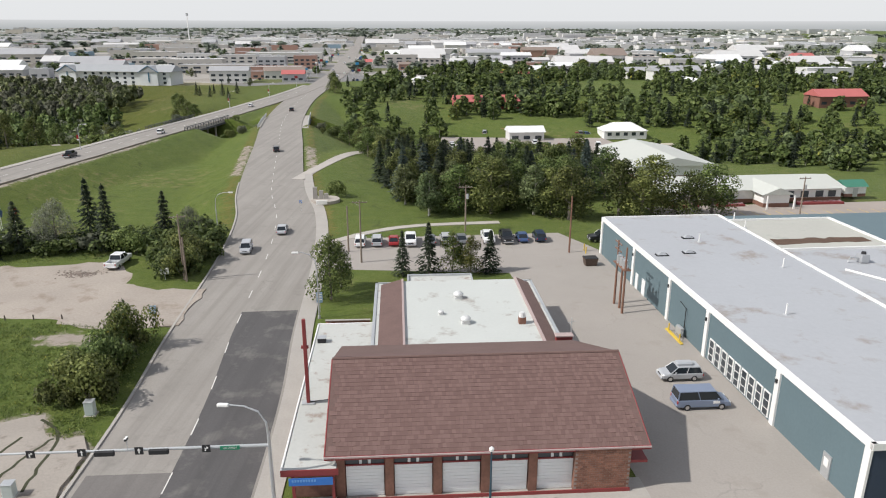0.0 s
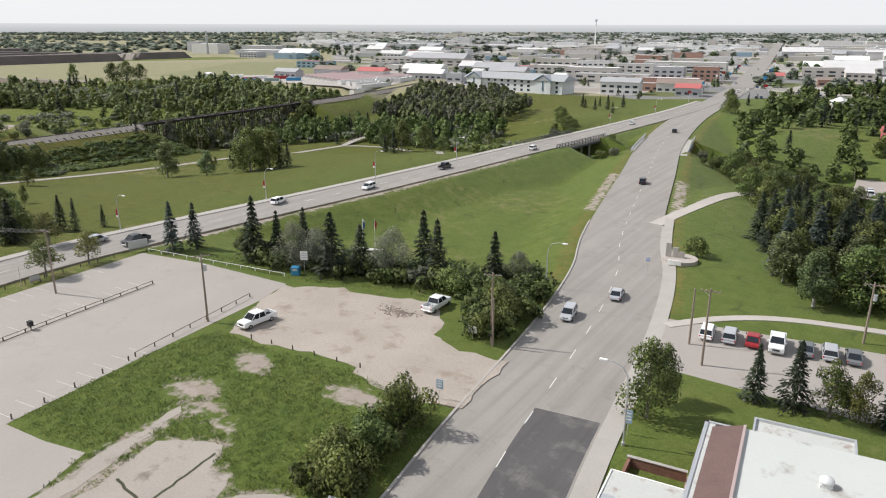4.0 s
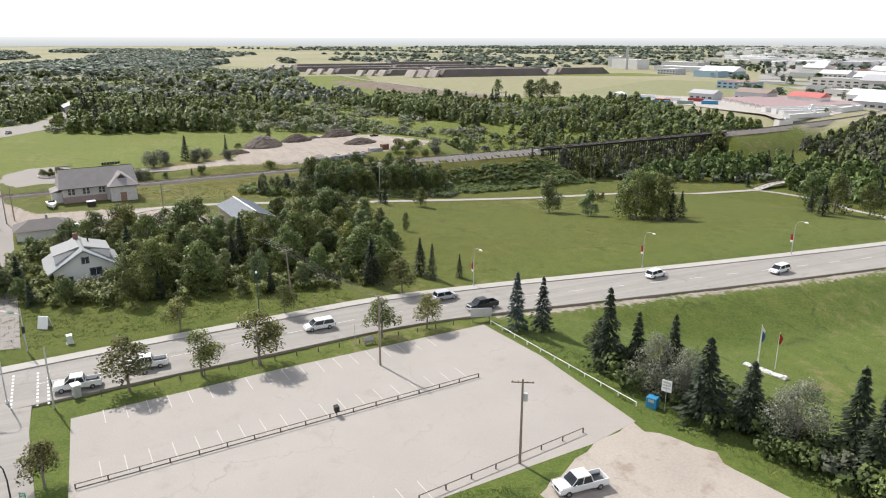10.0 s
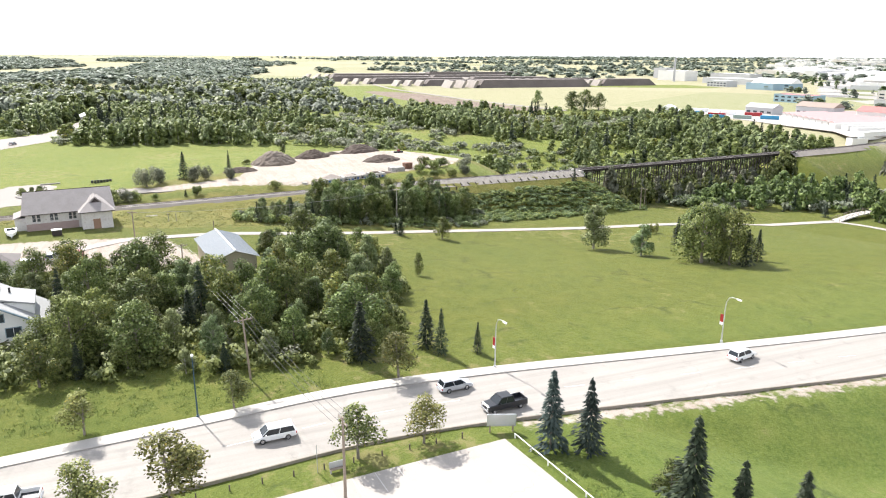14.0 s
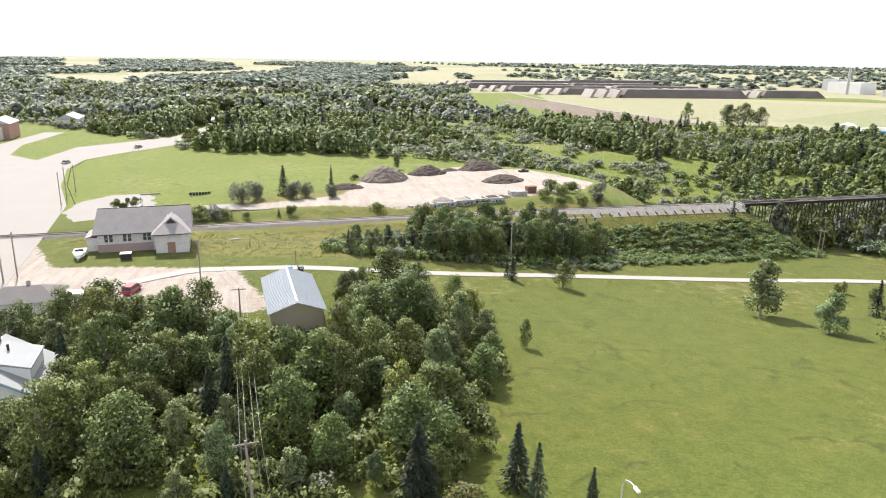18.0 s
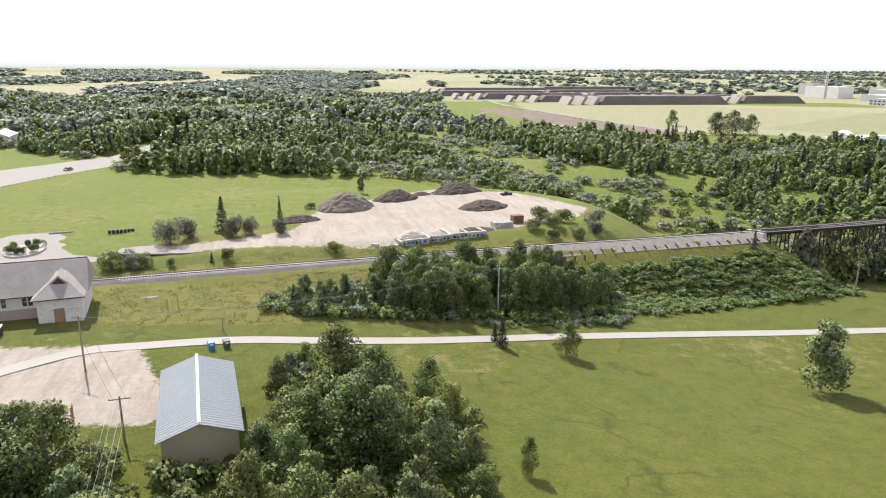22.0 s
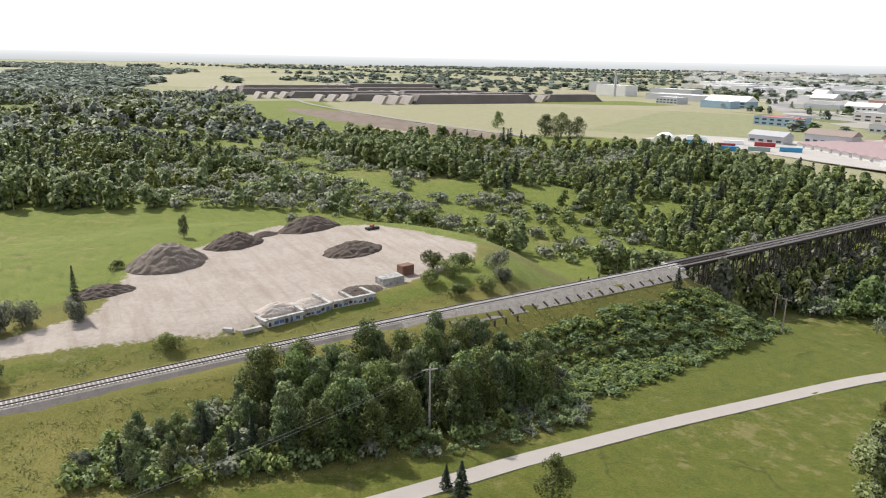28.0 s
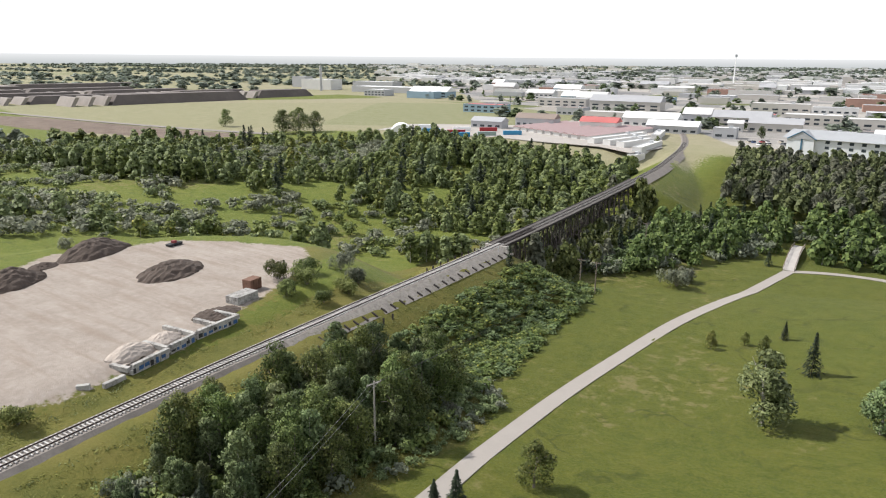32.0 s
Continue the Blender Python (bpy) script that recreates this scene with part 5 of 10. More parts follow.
for x, y in scatter(HOUSE_WOOD, 5.7, 22, lambda x, y: all(inside(b, np.array(x), np.array(y)) < 0.5 for b in (HOUSE_BOX, SHED_OPEN, CABIN_OPEN))):
    u = tree_rng.random()
    edge = float(inside(HOUSE_WOOD, np.array(x), np.array(y)))
    h = tree_rng.uniform(5.0, 12.0) if edge > 4 else tree_rng.uniform(4.0, 7.5)
    plant("poplar" if u < 0.30 else "gold" if u < 0.42 else "spruce" if u > 0.95 else "broad", x, y, h, tree_rng.uniform(0.85, 1.3), "trees of the wood beside the white house")
spots = []
for x, y in scatter(HOUSE_WOOD, 3.1, 25, lambda x, y: inside(HOUSE_BOX, np.array(x), np.array(y)) < 0.5):
    spots.append((x, y, tree_rng.uniform(1.6, 3.8), 0.9, "bush", 260, 0 if tree_rng.random() < 0.96 else 2))
for x, y in ((-168.5, 39.5), (-167.5, 43.0), (-169, 50.5), (-166.5, 53), (-167.5, 36.5), (-164.8, 40), (-165.5, 46.5)):
    spots.append((x, y, tree_rng.uniform(2.6, 3.8), 0.95, "bush", 420, 0 if y < 45 else 2))
wood("house_underwood", "dense shrubs under the trees beside the white house", spots, WOOD_MATS, 26)
VERGE_BUSH = [(-42.5, 71.5), (-36.6, 71.5), (-37.4, 80), (-38.8, 88), (-42.2, 88), (-42.8, 80)]
wood("verge_underwood", "dense leafy undergrowth of the shrubs beside the avenue", [(x, y, tree_rng.uniform(1.5, 3.4), 0.8, "bush", 420, 0) for x, y in scatter(VERGE_BUSH, 1.7, 55)], WOOD_MATS, 56)
BELT = [(-103, 116), (-92, 115.5), (-80, 118), (-66, 121.5), (-54, 124), (-46, 110), (-40.5, 112), (-42, 124), (-46, 138), (-56, 137), (-74, 129), (-92, 125), (-102, 120.5)]
wood("belt_underwood", "dark tangled shrubs between the spruces beside the lots", [(x, y, tree_rng.uniform(1.8, 4.6), 0.9, "bush", 300, 0 if tree_rng.random() < 0.94 else 2) for x, y in scatter(BELT, 2.5, 27)], WOOD_MATS, 28)
LANE_WOOD = [(-254, 90), (-250.5, 99), (-249.5, 112), (-248, 126), (-248, 140), (-250, 152), (-254, 163), (-262, 172), (-271, 168), (-273, 150), (-272, 126), (-266, 106), (-261, 92)]
for x, y in scatter(LANE_WOOD, 3.6, 23):
    u = tree_rng.random()
    young = y < 116
    h = tree_rng.uniform(4, 6.5) if young else tree_rng.uniform(7.5, 11.5)
    if float(inside(LANE_WOOD, np.array(x), np.array(y))) < 2.0:
        plant("grey" if u < 0.5 else "bush", x, y, tree_rng.uniform(1.8, 3.2), 0.8, "shrubs on the railway bank")
    else:
        plant("spruce" if young and u > 0.75 else "poplar" if u < 0.5 else "broad", x, y, h, 0.85, "trees on the railway bank")
wood("lane_underwood", "dense shrubs under the trees on the railway bank", [(x, y, tree_rng.uniform(1.4, 3.4), 0.95, "bush", 260, (0, 0, 1, 4, 0, 1, 2)[int(tree_rng.integers(0, 7))]) for x, y in scatter(LANE_WOOD, 2.3, 51)] + [(x, y, tree_rng.uniform(0.8, 2.0), 1.1, "bush", 220, 2 if tree_rng.random() < 0.3 else 1) for x, y in scatter([(-250, 128), (-246.5, 132), (-246, 150), (-247, 164), (-254, 172), (-258, 168), (-252, 155), (-249, 140)], 1.9, 52)], WOOD_MATS, 53)
for kind, x, y, h, w in (("bush", -296, 161, 3.6, 1.08), ("bush", -290, 165, 3.2, 0.94), ("bush", -290, 172, 3.8, 1.08), ("grey", -294, 179, 4.6, 0.8), ("grey", -301, 181, 5.0, 0.7), ("bush", -303, 172, 4.6, 0.94), ("bush", -298, 168, 4.4, 1.08), ("bush", -306, 167, 4.8, 0.81),
                         ("grey", -301, 67, 7.6, 0.62), ("grey", -304, 71, 7.0, 0.55), ("grey", -303, 82, 7.0, 0.55), ("grey", -305, 86, 5.8, 0.6), ("spruce", -309, 79, 9.6, 1.0), ("spruce", -307, 94, 9.6, 0.6), ("grey", -303, 94, 5.4, 0.55), ("bush", -283, 57, 5.0, 1.1), ("grey", -284, 61, 4.6, 1.0), ("goldbush", -284, 64, 3.8, 0.9), ("bush", -283.5, 69.5, 2.6, 0.7), ("spruce", -284, 78.5, 2.4, 1.2), ("bush", -284, 82, 3.4, 0.7), ("bush", -286.5, 107.2, 3.3, 0.95),
                         ("poplar", -359, 121, 6.5, 0.8), ("grey", -366, 152, 3.0, 0.9), ("bush", -336, 103, 2.4, 1.0), ("spruce", -279.5, 218, 5.4, 1.0), ("grey", -251.5, 262, 6.4, 0.85), ("grey", -250.5, 268, 5.6, 0.8), ("spruce", -236, 300, 5.8, 1.0), ("spruce", -248.5, 293, 3.6, 1.0), ("spruce", -239, 133.5, 3.4, 1.2),
                         ("spruce", -209.6, 209.6, 8.5, 0.9), ("spruce", -217.7, 228.4, 4.3, 1.0), ("gold", -224.0, 221.7, 3.1, 1.0), ("gold", -229.1, 215.6, 3.3, 1.0),
                         ("broad", -157, 247, 12.5, 0.9), ("broad", -152, 256, 11.0, 0.9), ("broad", -149, 265, 8.5, 1.0), ("spruce", -162, 243, 6.5, 1.0), ("young", -143, 290, 8.0, 1.0), ("young", -136, 286, 7.0, 1.0), ("broad", -148, 290, 9.0, 0.8),
                         ("broad", -625, 393, 13, 1.0), ("broad", -558, 388, 16, 1.2), ("broad", -546, 406, 14, 1.2), ("broad", -552, 397, 17, 1.2)):
    plant(kind, x, y, h, w)

# shrubs in the creek's cut by the two road bridges
RAVINE = [(-126, 276), (-70, 266), (-20, 260), (-16, 308), (-70, 316), (-126, 324)]
for x, y in scatter(RAVINE, 4.6, 24, lambda x, y: float(way_distance(CREEK, np.array(x), np.array(y))[0]) < 15 and float(way_distance(ROAD_A, np.array(x), np.array(y))[0]) > 12 and float(way_distance(ROAD_B, np.array(x), np.array(y))[0]) > 10):
    plant("grey" if tree_rng.random() < 0.35 else "bush", x, y, tree_rng.uniform(2.2, 4.6), 0.8, "shrubs by the road bridges")

# right of the avenue: the wooded park
LOT_R = [(-8, 284), (62, 280), (66, 300), (56, 346), (-8, 346)]
SCHOOL_AREA = [(38, 145), (130, 145), (130, 215), (60, 268), (48, 268), (38, 215)]
LAWN_R = [(36, 150), (50, 150), (58, 290), (34, 290)]
TENT_R = [(54, 298), (110, 305), (104, 332), (56, 332)]
OPEN_R = [(70, 440), (125, 448), (135, 530), (60, 520)]


def right_keep(x, y):
    q = (np.array(x), np.array(y))
    return all(float(inside(p, *q)) < 0.5 for p in (LOT_R, SCHOOL_AREA, LAWN_R, TENT_R, OPEN_R)) and float(way_distance(ROAD_A, *q)[0]) > 24


PARK_R = [(-36, 252), (-32, 235), (-20, 200), (-24, 176), (-12, 146), (0, 143), (30, 147), (38, 190), (34, 268), (-10, 284), (-40, 300), (-52, 285)]
for x, y in scatter(PARK_R, 6.4, 31, right_keep):
    u, group = tree_rng.random(), "trees of the wooded park"
    if y > 208:
        if u < 0.45 or x > -4 and y > 236:
            continue
        plant("spruce" if u < 0.58 else "broad", x, y, tree_rng.uniform(6.5, 10.5), 1.15, group)
    elif y > 163 or x < -13:
        if y < 163 and u < 0.6:
            continue
        plant("blue" if u < 0.14 else "spruce" if u < 0.82 else "broad", x, y, tree_rng.uniform(8.5, 12.5), 1.2, group)
    elif x < 24:
        plant("broad" if u < 0.6 else "poplar" if u < 0.95 else "gold", x, y, tree_rng.uniform(8.5, 12), 1.2, group)
for x, y in ((36.5, 146), (40, 151), (46, 146.5), (52, 150), (33, 150)):
    plant("broad", x, y, tree_rng.uniform(10.5, 13), 1.2, "trees behind the blue building")
spots = []
FOREST_R = [(-40, 300), (-8, 284), (40, 262), (60, 268), (95, 216), (130, 205), (330, 215), (420, 330), (430, 620), (70, 650), (-40, 600), (-62, 480), (-56, 420), (-62, 345)]
for x, y in scatter(FOREST_R, 8.6, 32, right_keep):
    u = tree_rng.random()
    gap = math.sin(x / 17 + 1.1 * math.sin(y / 23)) + math.sin(y / 29 + x / 41)
    if tree_rng.random() < (0.72 if gap < -0.5 and y > 280 else 0.10):
        continue
    tall = tree_rng.uniform(5, 9.5) + (2.5 if gap > 0.7 else 0)
    spots.append((x, y, tall, tree_rng.uniform(0.9, 1.35), "spruce" if u < 0.22 else "broad", 320 if y < 360 else 200, 3 if u < 0.22 else 0 if u < 0.84 else 1 if u < 0.94 else 4))
wood("park_wood", "dense green park trees among lawns and buildings", spots, WOOD_MATS, 33)
for x, y, h in ((-138, 399, 6.5), (-133, 405, 8.0), (-129.5, 420, 7.5), (-147, 408, 6.0), (-151, 414, 7.5), (-126, 393, 6.0), (-143, 420, 5.5)):
    plant("spruce", x, y, h, 1.0, "spruces on the slope by the apartment house")
for x, y, h in ((-134, 346, 8.5), (-127, 336, 8.0), (-121, 328, 7.0), (-138, 352, 8.0), (-129, 326, 6.5)):
    plant("broad", x, y, h, 1.1, "trees by the road bridge")
for x, y, h in ((-512, 40, 15), (-519, 45, 16), (-526, 38, 14), (-534, -14, 13), (-560, -10, 12), (-575, 8, 11), (-610, 40, 14), (-630, 46, 13), (-590, -30, 12), (-650, -10, 13)):
    plant("spruce", x, y, h, 0.9, "tall spruces among the far houses")
plant("broad", -74, 426, 12.4, 1.0)
plant("broad", -72, 420, 10.0, 1.0)

# long grass that has not been mown: between the lots and along their edges
TRIANGLE = [(-77.5, 64), (-79, 82), (-78, 91.5), (-70, 91.5), (-61, 92), (-53, 92.6), (-45, 91.2), (-37.5, 90), (-35.3, 69), (-33, 60), (-33, 44), (-60.5, 44), (-62.4, 59), (-64.8, 64.4), (-70, 63.2)]
VERGE_LOT = [(-118, 110), (-104, 112.4), (-83, 113), (-76, 115.4), (-58, 119.6), (-53, 125), (-70, 126), (-90, 119.5), (-104, 116)]
HALL_LAWN = [(-24, 92), (-18, 92), (-14, 93), (-4, 97), (-2, 111), (-19, 112), (-27, 110)]


def tuft_keep(x, y):
    if any(float(inside(p, np.array(x), np.array(y))) > -0.3 for p in SLABS):
        return False
    return all((x - a) ** 2 + (y - b) ** 2 > (r * 1.1) ** 2 for a, b, r in WORN_SPOTS)


spots = [(x, y, wood_rng.uniform(0.12, 0.30), 1.3, "grass", 16, 0 if wood_rng.random() < 0.6 else 4) for x, y in scatter(TRIANGLE, 0.72, 41, tuft_keep) + scatter(VERGE_LOT, 0.95, 42) + scatter(HOUSE_VERGE, 1.25, 43)]
wood("long_grass", "tufts of long green grass round the lots", spots, WOOD_MATS, 44)

# ---- the town ----
TOWN_COLOURS = [((0.62, 0.61, 0.59), "white"), ((0.50, 0.47, 0.43), "beige"), ((0.42, 0.42, 0.43), "grey"), ((0.36, 0.22, 0.17), "brick-red"), ((0.25, 0.35, 0.42), "blue"), ((0.55, 0.53, 0.50), "cream")]
TOWN_WALLS = [surface("town_wall_" + w, c, 0.85, 0.08, 2, 0.1) for c, w in TOWN_COLOURS]
TOWN_ROOFS = [surface("town_roof_pale", (0.56, 0.55, 0.54), 0.8, 0.1, 2, 0.1), surface("town_roof_grey", (0.36, 0.36, 0.37), 0.8, 0.12, 2, 0.1), surface("town_roof_white", (0.70, 0.70, 0.69), 0.7, 0.06, 2, 0.1), surface("town_roof_brown", (0.24, 0.19, 0.16), 0.85, 0.12, 2, 0.1), surface("town_roof_red", (0.45, 0.13, 0.12), 0.8, 0.1, 2, 0.1)]
GLASS_DARK = surface("dark_window_glass", (0.05, 0.06, 0.07), 0.12, 0.15, 1, 0.4, bump=0)


def block(x, y, w, d, h, wall, roof, pitched=False, turn=STREET, windows=True, label="", group="buildings of the town", z=None, name="town_building", category="building"):
    """A plain building: walls, a flat roof with a raised edge or a gable roof, and its windows."""
    ob = thing(name, pose(x, y, gz(x, y) if z is None else z, 0, 0, turn), label or "plain low town building with a pale roof", category, group)
    part("wall", Shape().box(-w / 2, -d / 2, -1.0, w / 2, d / 2, h), wall, ob)
    if pitched:
        o, r = 0.6, d * 0.24
        s = Shape().rings([[(-w / 2 - o, -d / 2 - o, h), (-w / 2 - o, d / 2 + o, h), (-w / 2 - o, 0, h + r)], [(w / 2 + o, -d / 2 - o, h), (w / 2 + o, d / 2 + o, h), (w / 2 + o, 0, h + r)]])
        part("roof", s, roof, ob)
    else:
        part("roof", Shape().box(-w / 2 + 0.3, -d / 2 + 0.3, h - 0.1, w / 2 - 0.3, d / 2 - 0.3, h + 0.05), roof, ob)
        e = Shape()
        for q in ((-w / 2 - 0.05, -d / 2 - 0.05, w / 2 + 0.05, -d / 2 + 0.3), (-w / 2 - 0.05, d / 2 - 0.3, w / 2 + 0.05, d / 2 + 0.05), (-w / 2 - 0.05, -d / 2 + 0.3, -w / 2 + 0.3, d / 2 - 0.3), (w / 2 - 0.3, -d / 2 + 0.3, w / 2 + 0.05, d / 2 - 0.3)):
            e.box(q[0], q[1], h - 0.05, q[2], q[3], h + 0.4)
        part("parapet", e, wall, ob)
        part("roof_unit", Shape().soft_box(-1.2, -1, 0, 1.2, 1, 1.3, 0.1), GALV, ob, at=pose(w * 0.2, d * 0.1, h + 0.05))
    if windows:
        storeys = max(1, int(h / 3.4))
        for k in range(storeys):
            z0 = 1.0 + k * 3.3
            n = max(2, min(6, int(w / 5)))
            for i in range(n):
                cx = -w / 2 + w * (i + 0.5) / n
                part("window", Shape().box(-w / n * 0.28, -0.06, 0, w / n * 0.28, 0.05, 1.5), GLASS_DARK, ob, at=pose(cx, -d / 2, z0))
    return ob


town_rng = np.random.default_rng(41)
placed = []


def free(x, y, r):
    q = (np.array(x), np.array(y))
    if float(way_distance(ROAD_A, *q)[0]) < r + 12 or float(way_distance(RAIL, *q)[0]) < r + 8 or float(way_distance(ROAD_B, *q)[0]) < r + 8:
        return False
    if any((x - a) ** 2 + (y - b) ** 2 < (r + c) ** 2 for a, b, c in placed):
        return False
    return True


# the long white apartment house and its neighbours
APART_ROOF, APART_WALL = surface("apartment_roof", (0.33, 0.34, 0.35), 0.85, 0.08, 2, 0.2), surface("apartment_siding", (0.60, 0.62, 0.63), 0.8, 0.05, 2, 0.3)
apt = thing("apartment_house", pose(-228, 486, gz(-228, 480), 0, 0, -7), "long white three-storey apartment house with a pale grey roof", "apartment house")
placed.append((-228, 486, 46))
part("wall", Shape().box(-40, -8, -1, 40, 8, 8.6), APART_WALL, apt)
part("roof", Shape().rings([[(-42, -9.5, 8.6), (-42, 9.5, 8.6), (-40, 0, 12.6)], [(42, -9.5, 8.6), (42, 9.5, 8.6), (40, 0, 12.6)]]), APART_ROOF, apt)
for cx in (-32, 26):
    part("gable", Shape().rings([[(cx - 7, -10.5, 8.4), (cx + 7, -10.5, 8.4), (cx, -10.5, 12.4)], [(cx - 7, 0, 8.4), (cx + 7, 0, 8.4), (cx, 0, 12.4)]]), APART_ROOF, apt)
    part("wing", Shape().box(cx - 6, -10, -1, cx + 6, 0, 8.4), APART_WALL, apt)
    for o in (-1, 1):
        part("trim", Shape().tube([(cx + o * 7.2, -10.62, 8.3), (cx, -10.62, 12.5)], 0.28, 4), surface("blue_trim", (0.05, 0.13, 0.20), 0.6), apt)
    part("trim", Shape().box(cx - 0.4, -10.3, 2, cx + 0.4, -10.05, 11), bpy.data.materials["blue_trim"], apt)
for k in range(3):
    for i in range(14):
        x = -37 + i * 5.6
        if min(abs(x + 32), abs(x - 26)) > 7.5:
            part("window", Shape().box(-1.0, -0.08, 0, 1.0, 0.05, 1.5), GLASS_DARK, apt, at=pose(x, -8, 1.0 + 2.8 * k))

# pointed places: x, y, width, depth, height, wall, roof, gable
for x, y, w, d, h, a, r, p in ((-160, 505, 26, 12, 8, 0, 1, True), (-130, 540, 30, 12, 6, 0, 3, True), (-150, 545, 22, 14, 5, 3, 1, False), (-152, 592, 46, 16, 6, 3, 0, False), (-200, 600, 60, 20, 7, 1, 1, False), (-260, 560, 30, 16, 6, 2, 0, False), (-165, 640, 24, 20, 12, 2, 0, False), (-140, 660, 20, 18, 12, 3, 1, False), (-205, 700, 46, 18, 11, 5, 1, False), (-190, 790, 80, 26, 10, 5, 0, False), (-290, 690, 40, 24, 8, 1, 0, False), (-330, 640, 40, 20, 7, 1, 1, True), (-300, 610, 34, 16, 6, 1, 1, True),
                               (-355, 560, 34, 14, 5, 2, 2, True), (-385, 600, 40, 18, 6, 0, 2, True), (-425, 640, 60, 18, 6, 1, 0, False), (-400, 540, 26, 14, 6, 0, 4, True), (-450, 540, 30, 14, 6, 2, 3, True), (-470, 505, 24, 12, 5, 2, 1, True), (-470, 760, 70, 24, 9, 1, 1, True), (-335, 800, 50, 20, 10, 1, 0, False), (-560, 640, 40, 20, 7, 4, 4, False)):
    block(x, y, w, d, h, TOWN_WALLS[a], TOWN_ROOFS[r], p, label="%s town building with a %s roof" % (TOWN_COLOURS[a][1], ("pale", "grey", "white", "brown", "red")[r]))
    placed.append((x, y, max(w, d) / 2))
count = 0
while count < 130:
    x, y = town_rng.uniform(-900, 520), town_rng.uniform(640, 1350)
    if float(inside(INDUSTRY, np.array(x), np.array(y))) < 10:
        continue
    w, d, h = town_rng.uniform(18, 62), town_rng.uniform(12, 30), town_rng.uniform(4.5, 9)
    if not free(x, y, max(w, d) / 2):
        continue
    a, r = int(town_rng.choice(6, p=(0.32, 0.22, 0.18, 0.12, 0.06, 0.10))), int(town_rng.choice(5, p=(0.38, 0.22, 0.28, 0.08, 0.04)))
    block(x, y, w, d, h, TOWN_WALLS[a], TOWN_ROOFS[r], town_rng.random() < 0.3, windows=y < 900, label="%s town building with a %s roof" % (TOWN_COLOURS[a][1], ("pale", "grey", "white", "brown", "red")[r]))
    placed.append((x, y, max(w, d) / 2))
    count += 1
far_town = Shape()
for i in range(1500):
    y = 1350 + 3200 * town_rng.random() ** 1.5
    x = town_rng.uniform(-0.95, 0.55) * y
    if float(way_distance(ROAD_A, np.array(x), np.array(y))[0]) < 30:
        continue
    w, d, h = town_rng.uniform(14, 75), town_rng.uniform(12, 34), town_rng.uniform(4, 11) * (1.8 if town_rng.random() < 0.05 else 1)
    z = gz(x, y)
    m, k = int(town_rng.integers(0, 5)), len(far_town.v)
    far_town.box(-w / 2, -d / 2, -1, w / 2, d / 2, h, m)
    far_town.v[k:] = [(x + p * CS - q * SN, y + p * SN + q * CS, z + r) for p, q, r in far_town.v[k:]]
ob = solid("far_town", far_town, [TOWN_WALLS[0], TOWN_ROOFS[0], TOWN_ROOFS[2], TOWN_WALLS[1], TOWN_WALLS[2]], "pale roofs of the town spreading to the horizon", "town", kind="stuff")
spots = []
for i in range(1500):
    y = 600 + 3500 * town_rng.random() ** 1.6
    x = town_rng.uniform(-0.95, 0.6) * y
    if float(inside(INDUSTRY, np.array(x), np.array(y))) < 5 or not free(x, y, 4):
        continue
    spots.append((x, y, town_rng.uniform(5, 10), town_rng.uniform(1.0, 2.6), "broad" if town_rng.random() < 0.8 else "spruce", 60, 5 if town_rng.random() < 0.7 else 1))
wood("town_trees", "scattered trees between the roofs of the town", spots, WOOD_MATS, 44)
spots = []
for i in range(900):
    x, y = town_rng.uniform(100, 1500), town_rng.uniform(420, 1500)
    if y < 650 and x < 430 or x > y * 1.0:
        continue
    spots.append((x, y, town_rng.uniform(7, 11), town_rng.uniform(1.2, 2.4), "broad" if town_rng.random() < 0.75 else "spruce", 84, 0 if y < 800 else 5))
wood("suburb_trees", "trees of the leafy streets beyond the park", spots, WOOD_MATS, 45)
count = 0
while count < 46:
    x, y = town_rng.uniform(-30, 620), town_rng.uniform(430, 900)
    if x > y * 0.72 or not free(x, y, 10) or float(inside(OPEN_R, np.array(x), np.array(y))) > -4:
        continue
    w, d = town_rng.uniform(12, 26), town_rng.uniform(9, 13)
    r = int(town_rng.choice(5, p=(0.4, 0.25, 0.2, 0.1, 0.05)))
    block(x, y, w, d, town_rng.uniform(3.5, 6.5), TOWN_WALLS[int(town_rng.choice((0, 1, 5)))], TOWN_ROOFS[r], True, turn=STREET + town_rng.choice((0, 90)), label="pale house among trees with a gable roof", group="houses beyond the park", name="house", category="house")
    placed.append((x, y, 14))
    count += 1

# a glowing backdrop ring with the horizon's haze painted on, far behind everything
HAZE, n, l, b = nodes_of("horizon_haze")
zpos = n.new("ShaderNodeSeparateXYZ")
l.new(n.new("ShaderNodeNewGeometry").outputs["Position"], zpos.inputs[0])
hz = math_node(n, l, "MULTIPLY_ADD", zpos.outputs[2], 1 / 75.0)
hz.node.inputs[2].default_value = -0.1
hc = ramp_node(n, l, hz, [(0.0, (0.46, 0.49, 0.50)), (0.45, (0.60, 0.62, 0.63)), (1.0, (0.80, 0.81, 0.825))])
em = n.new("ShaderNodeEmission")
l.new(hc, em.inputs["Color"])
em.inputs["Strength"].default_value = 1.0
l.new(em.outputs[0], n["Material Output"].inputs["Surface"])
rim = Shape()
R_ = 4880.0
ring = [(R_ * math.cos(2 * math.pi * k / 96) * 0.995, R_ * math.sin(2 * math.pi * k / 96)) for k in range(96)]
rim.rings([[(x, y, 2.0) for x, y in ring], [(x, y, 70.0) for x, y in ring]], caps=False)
solid("backdrop", rim, HAZE, "glowing backdrop ring painted as pale haze at the horizon", "backdrop", kind="structure")

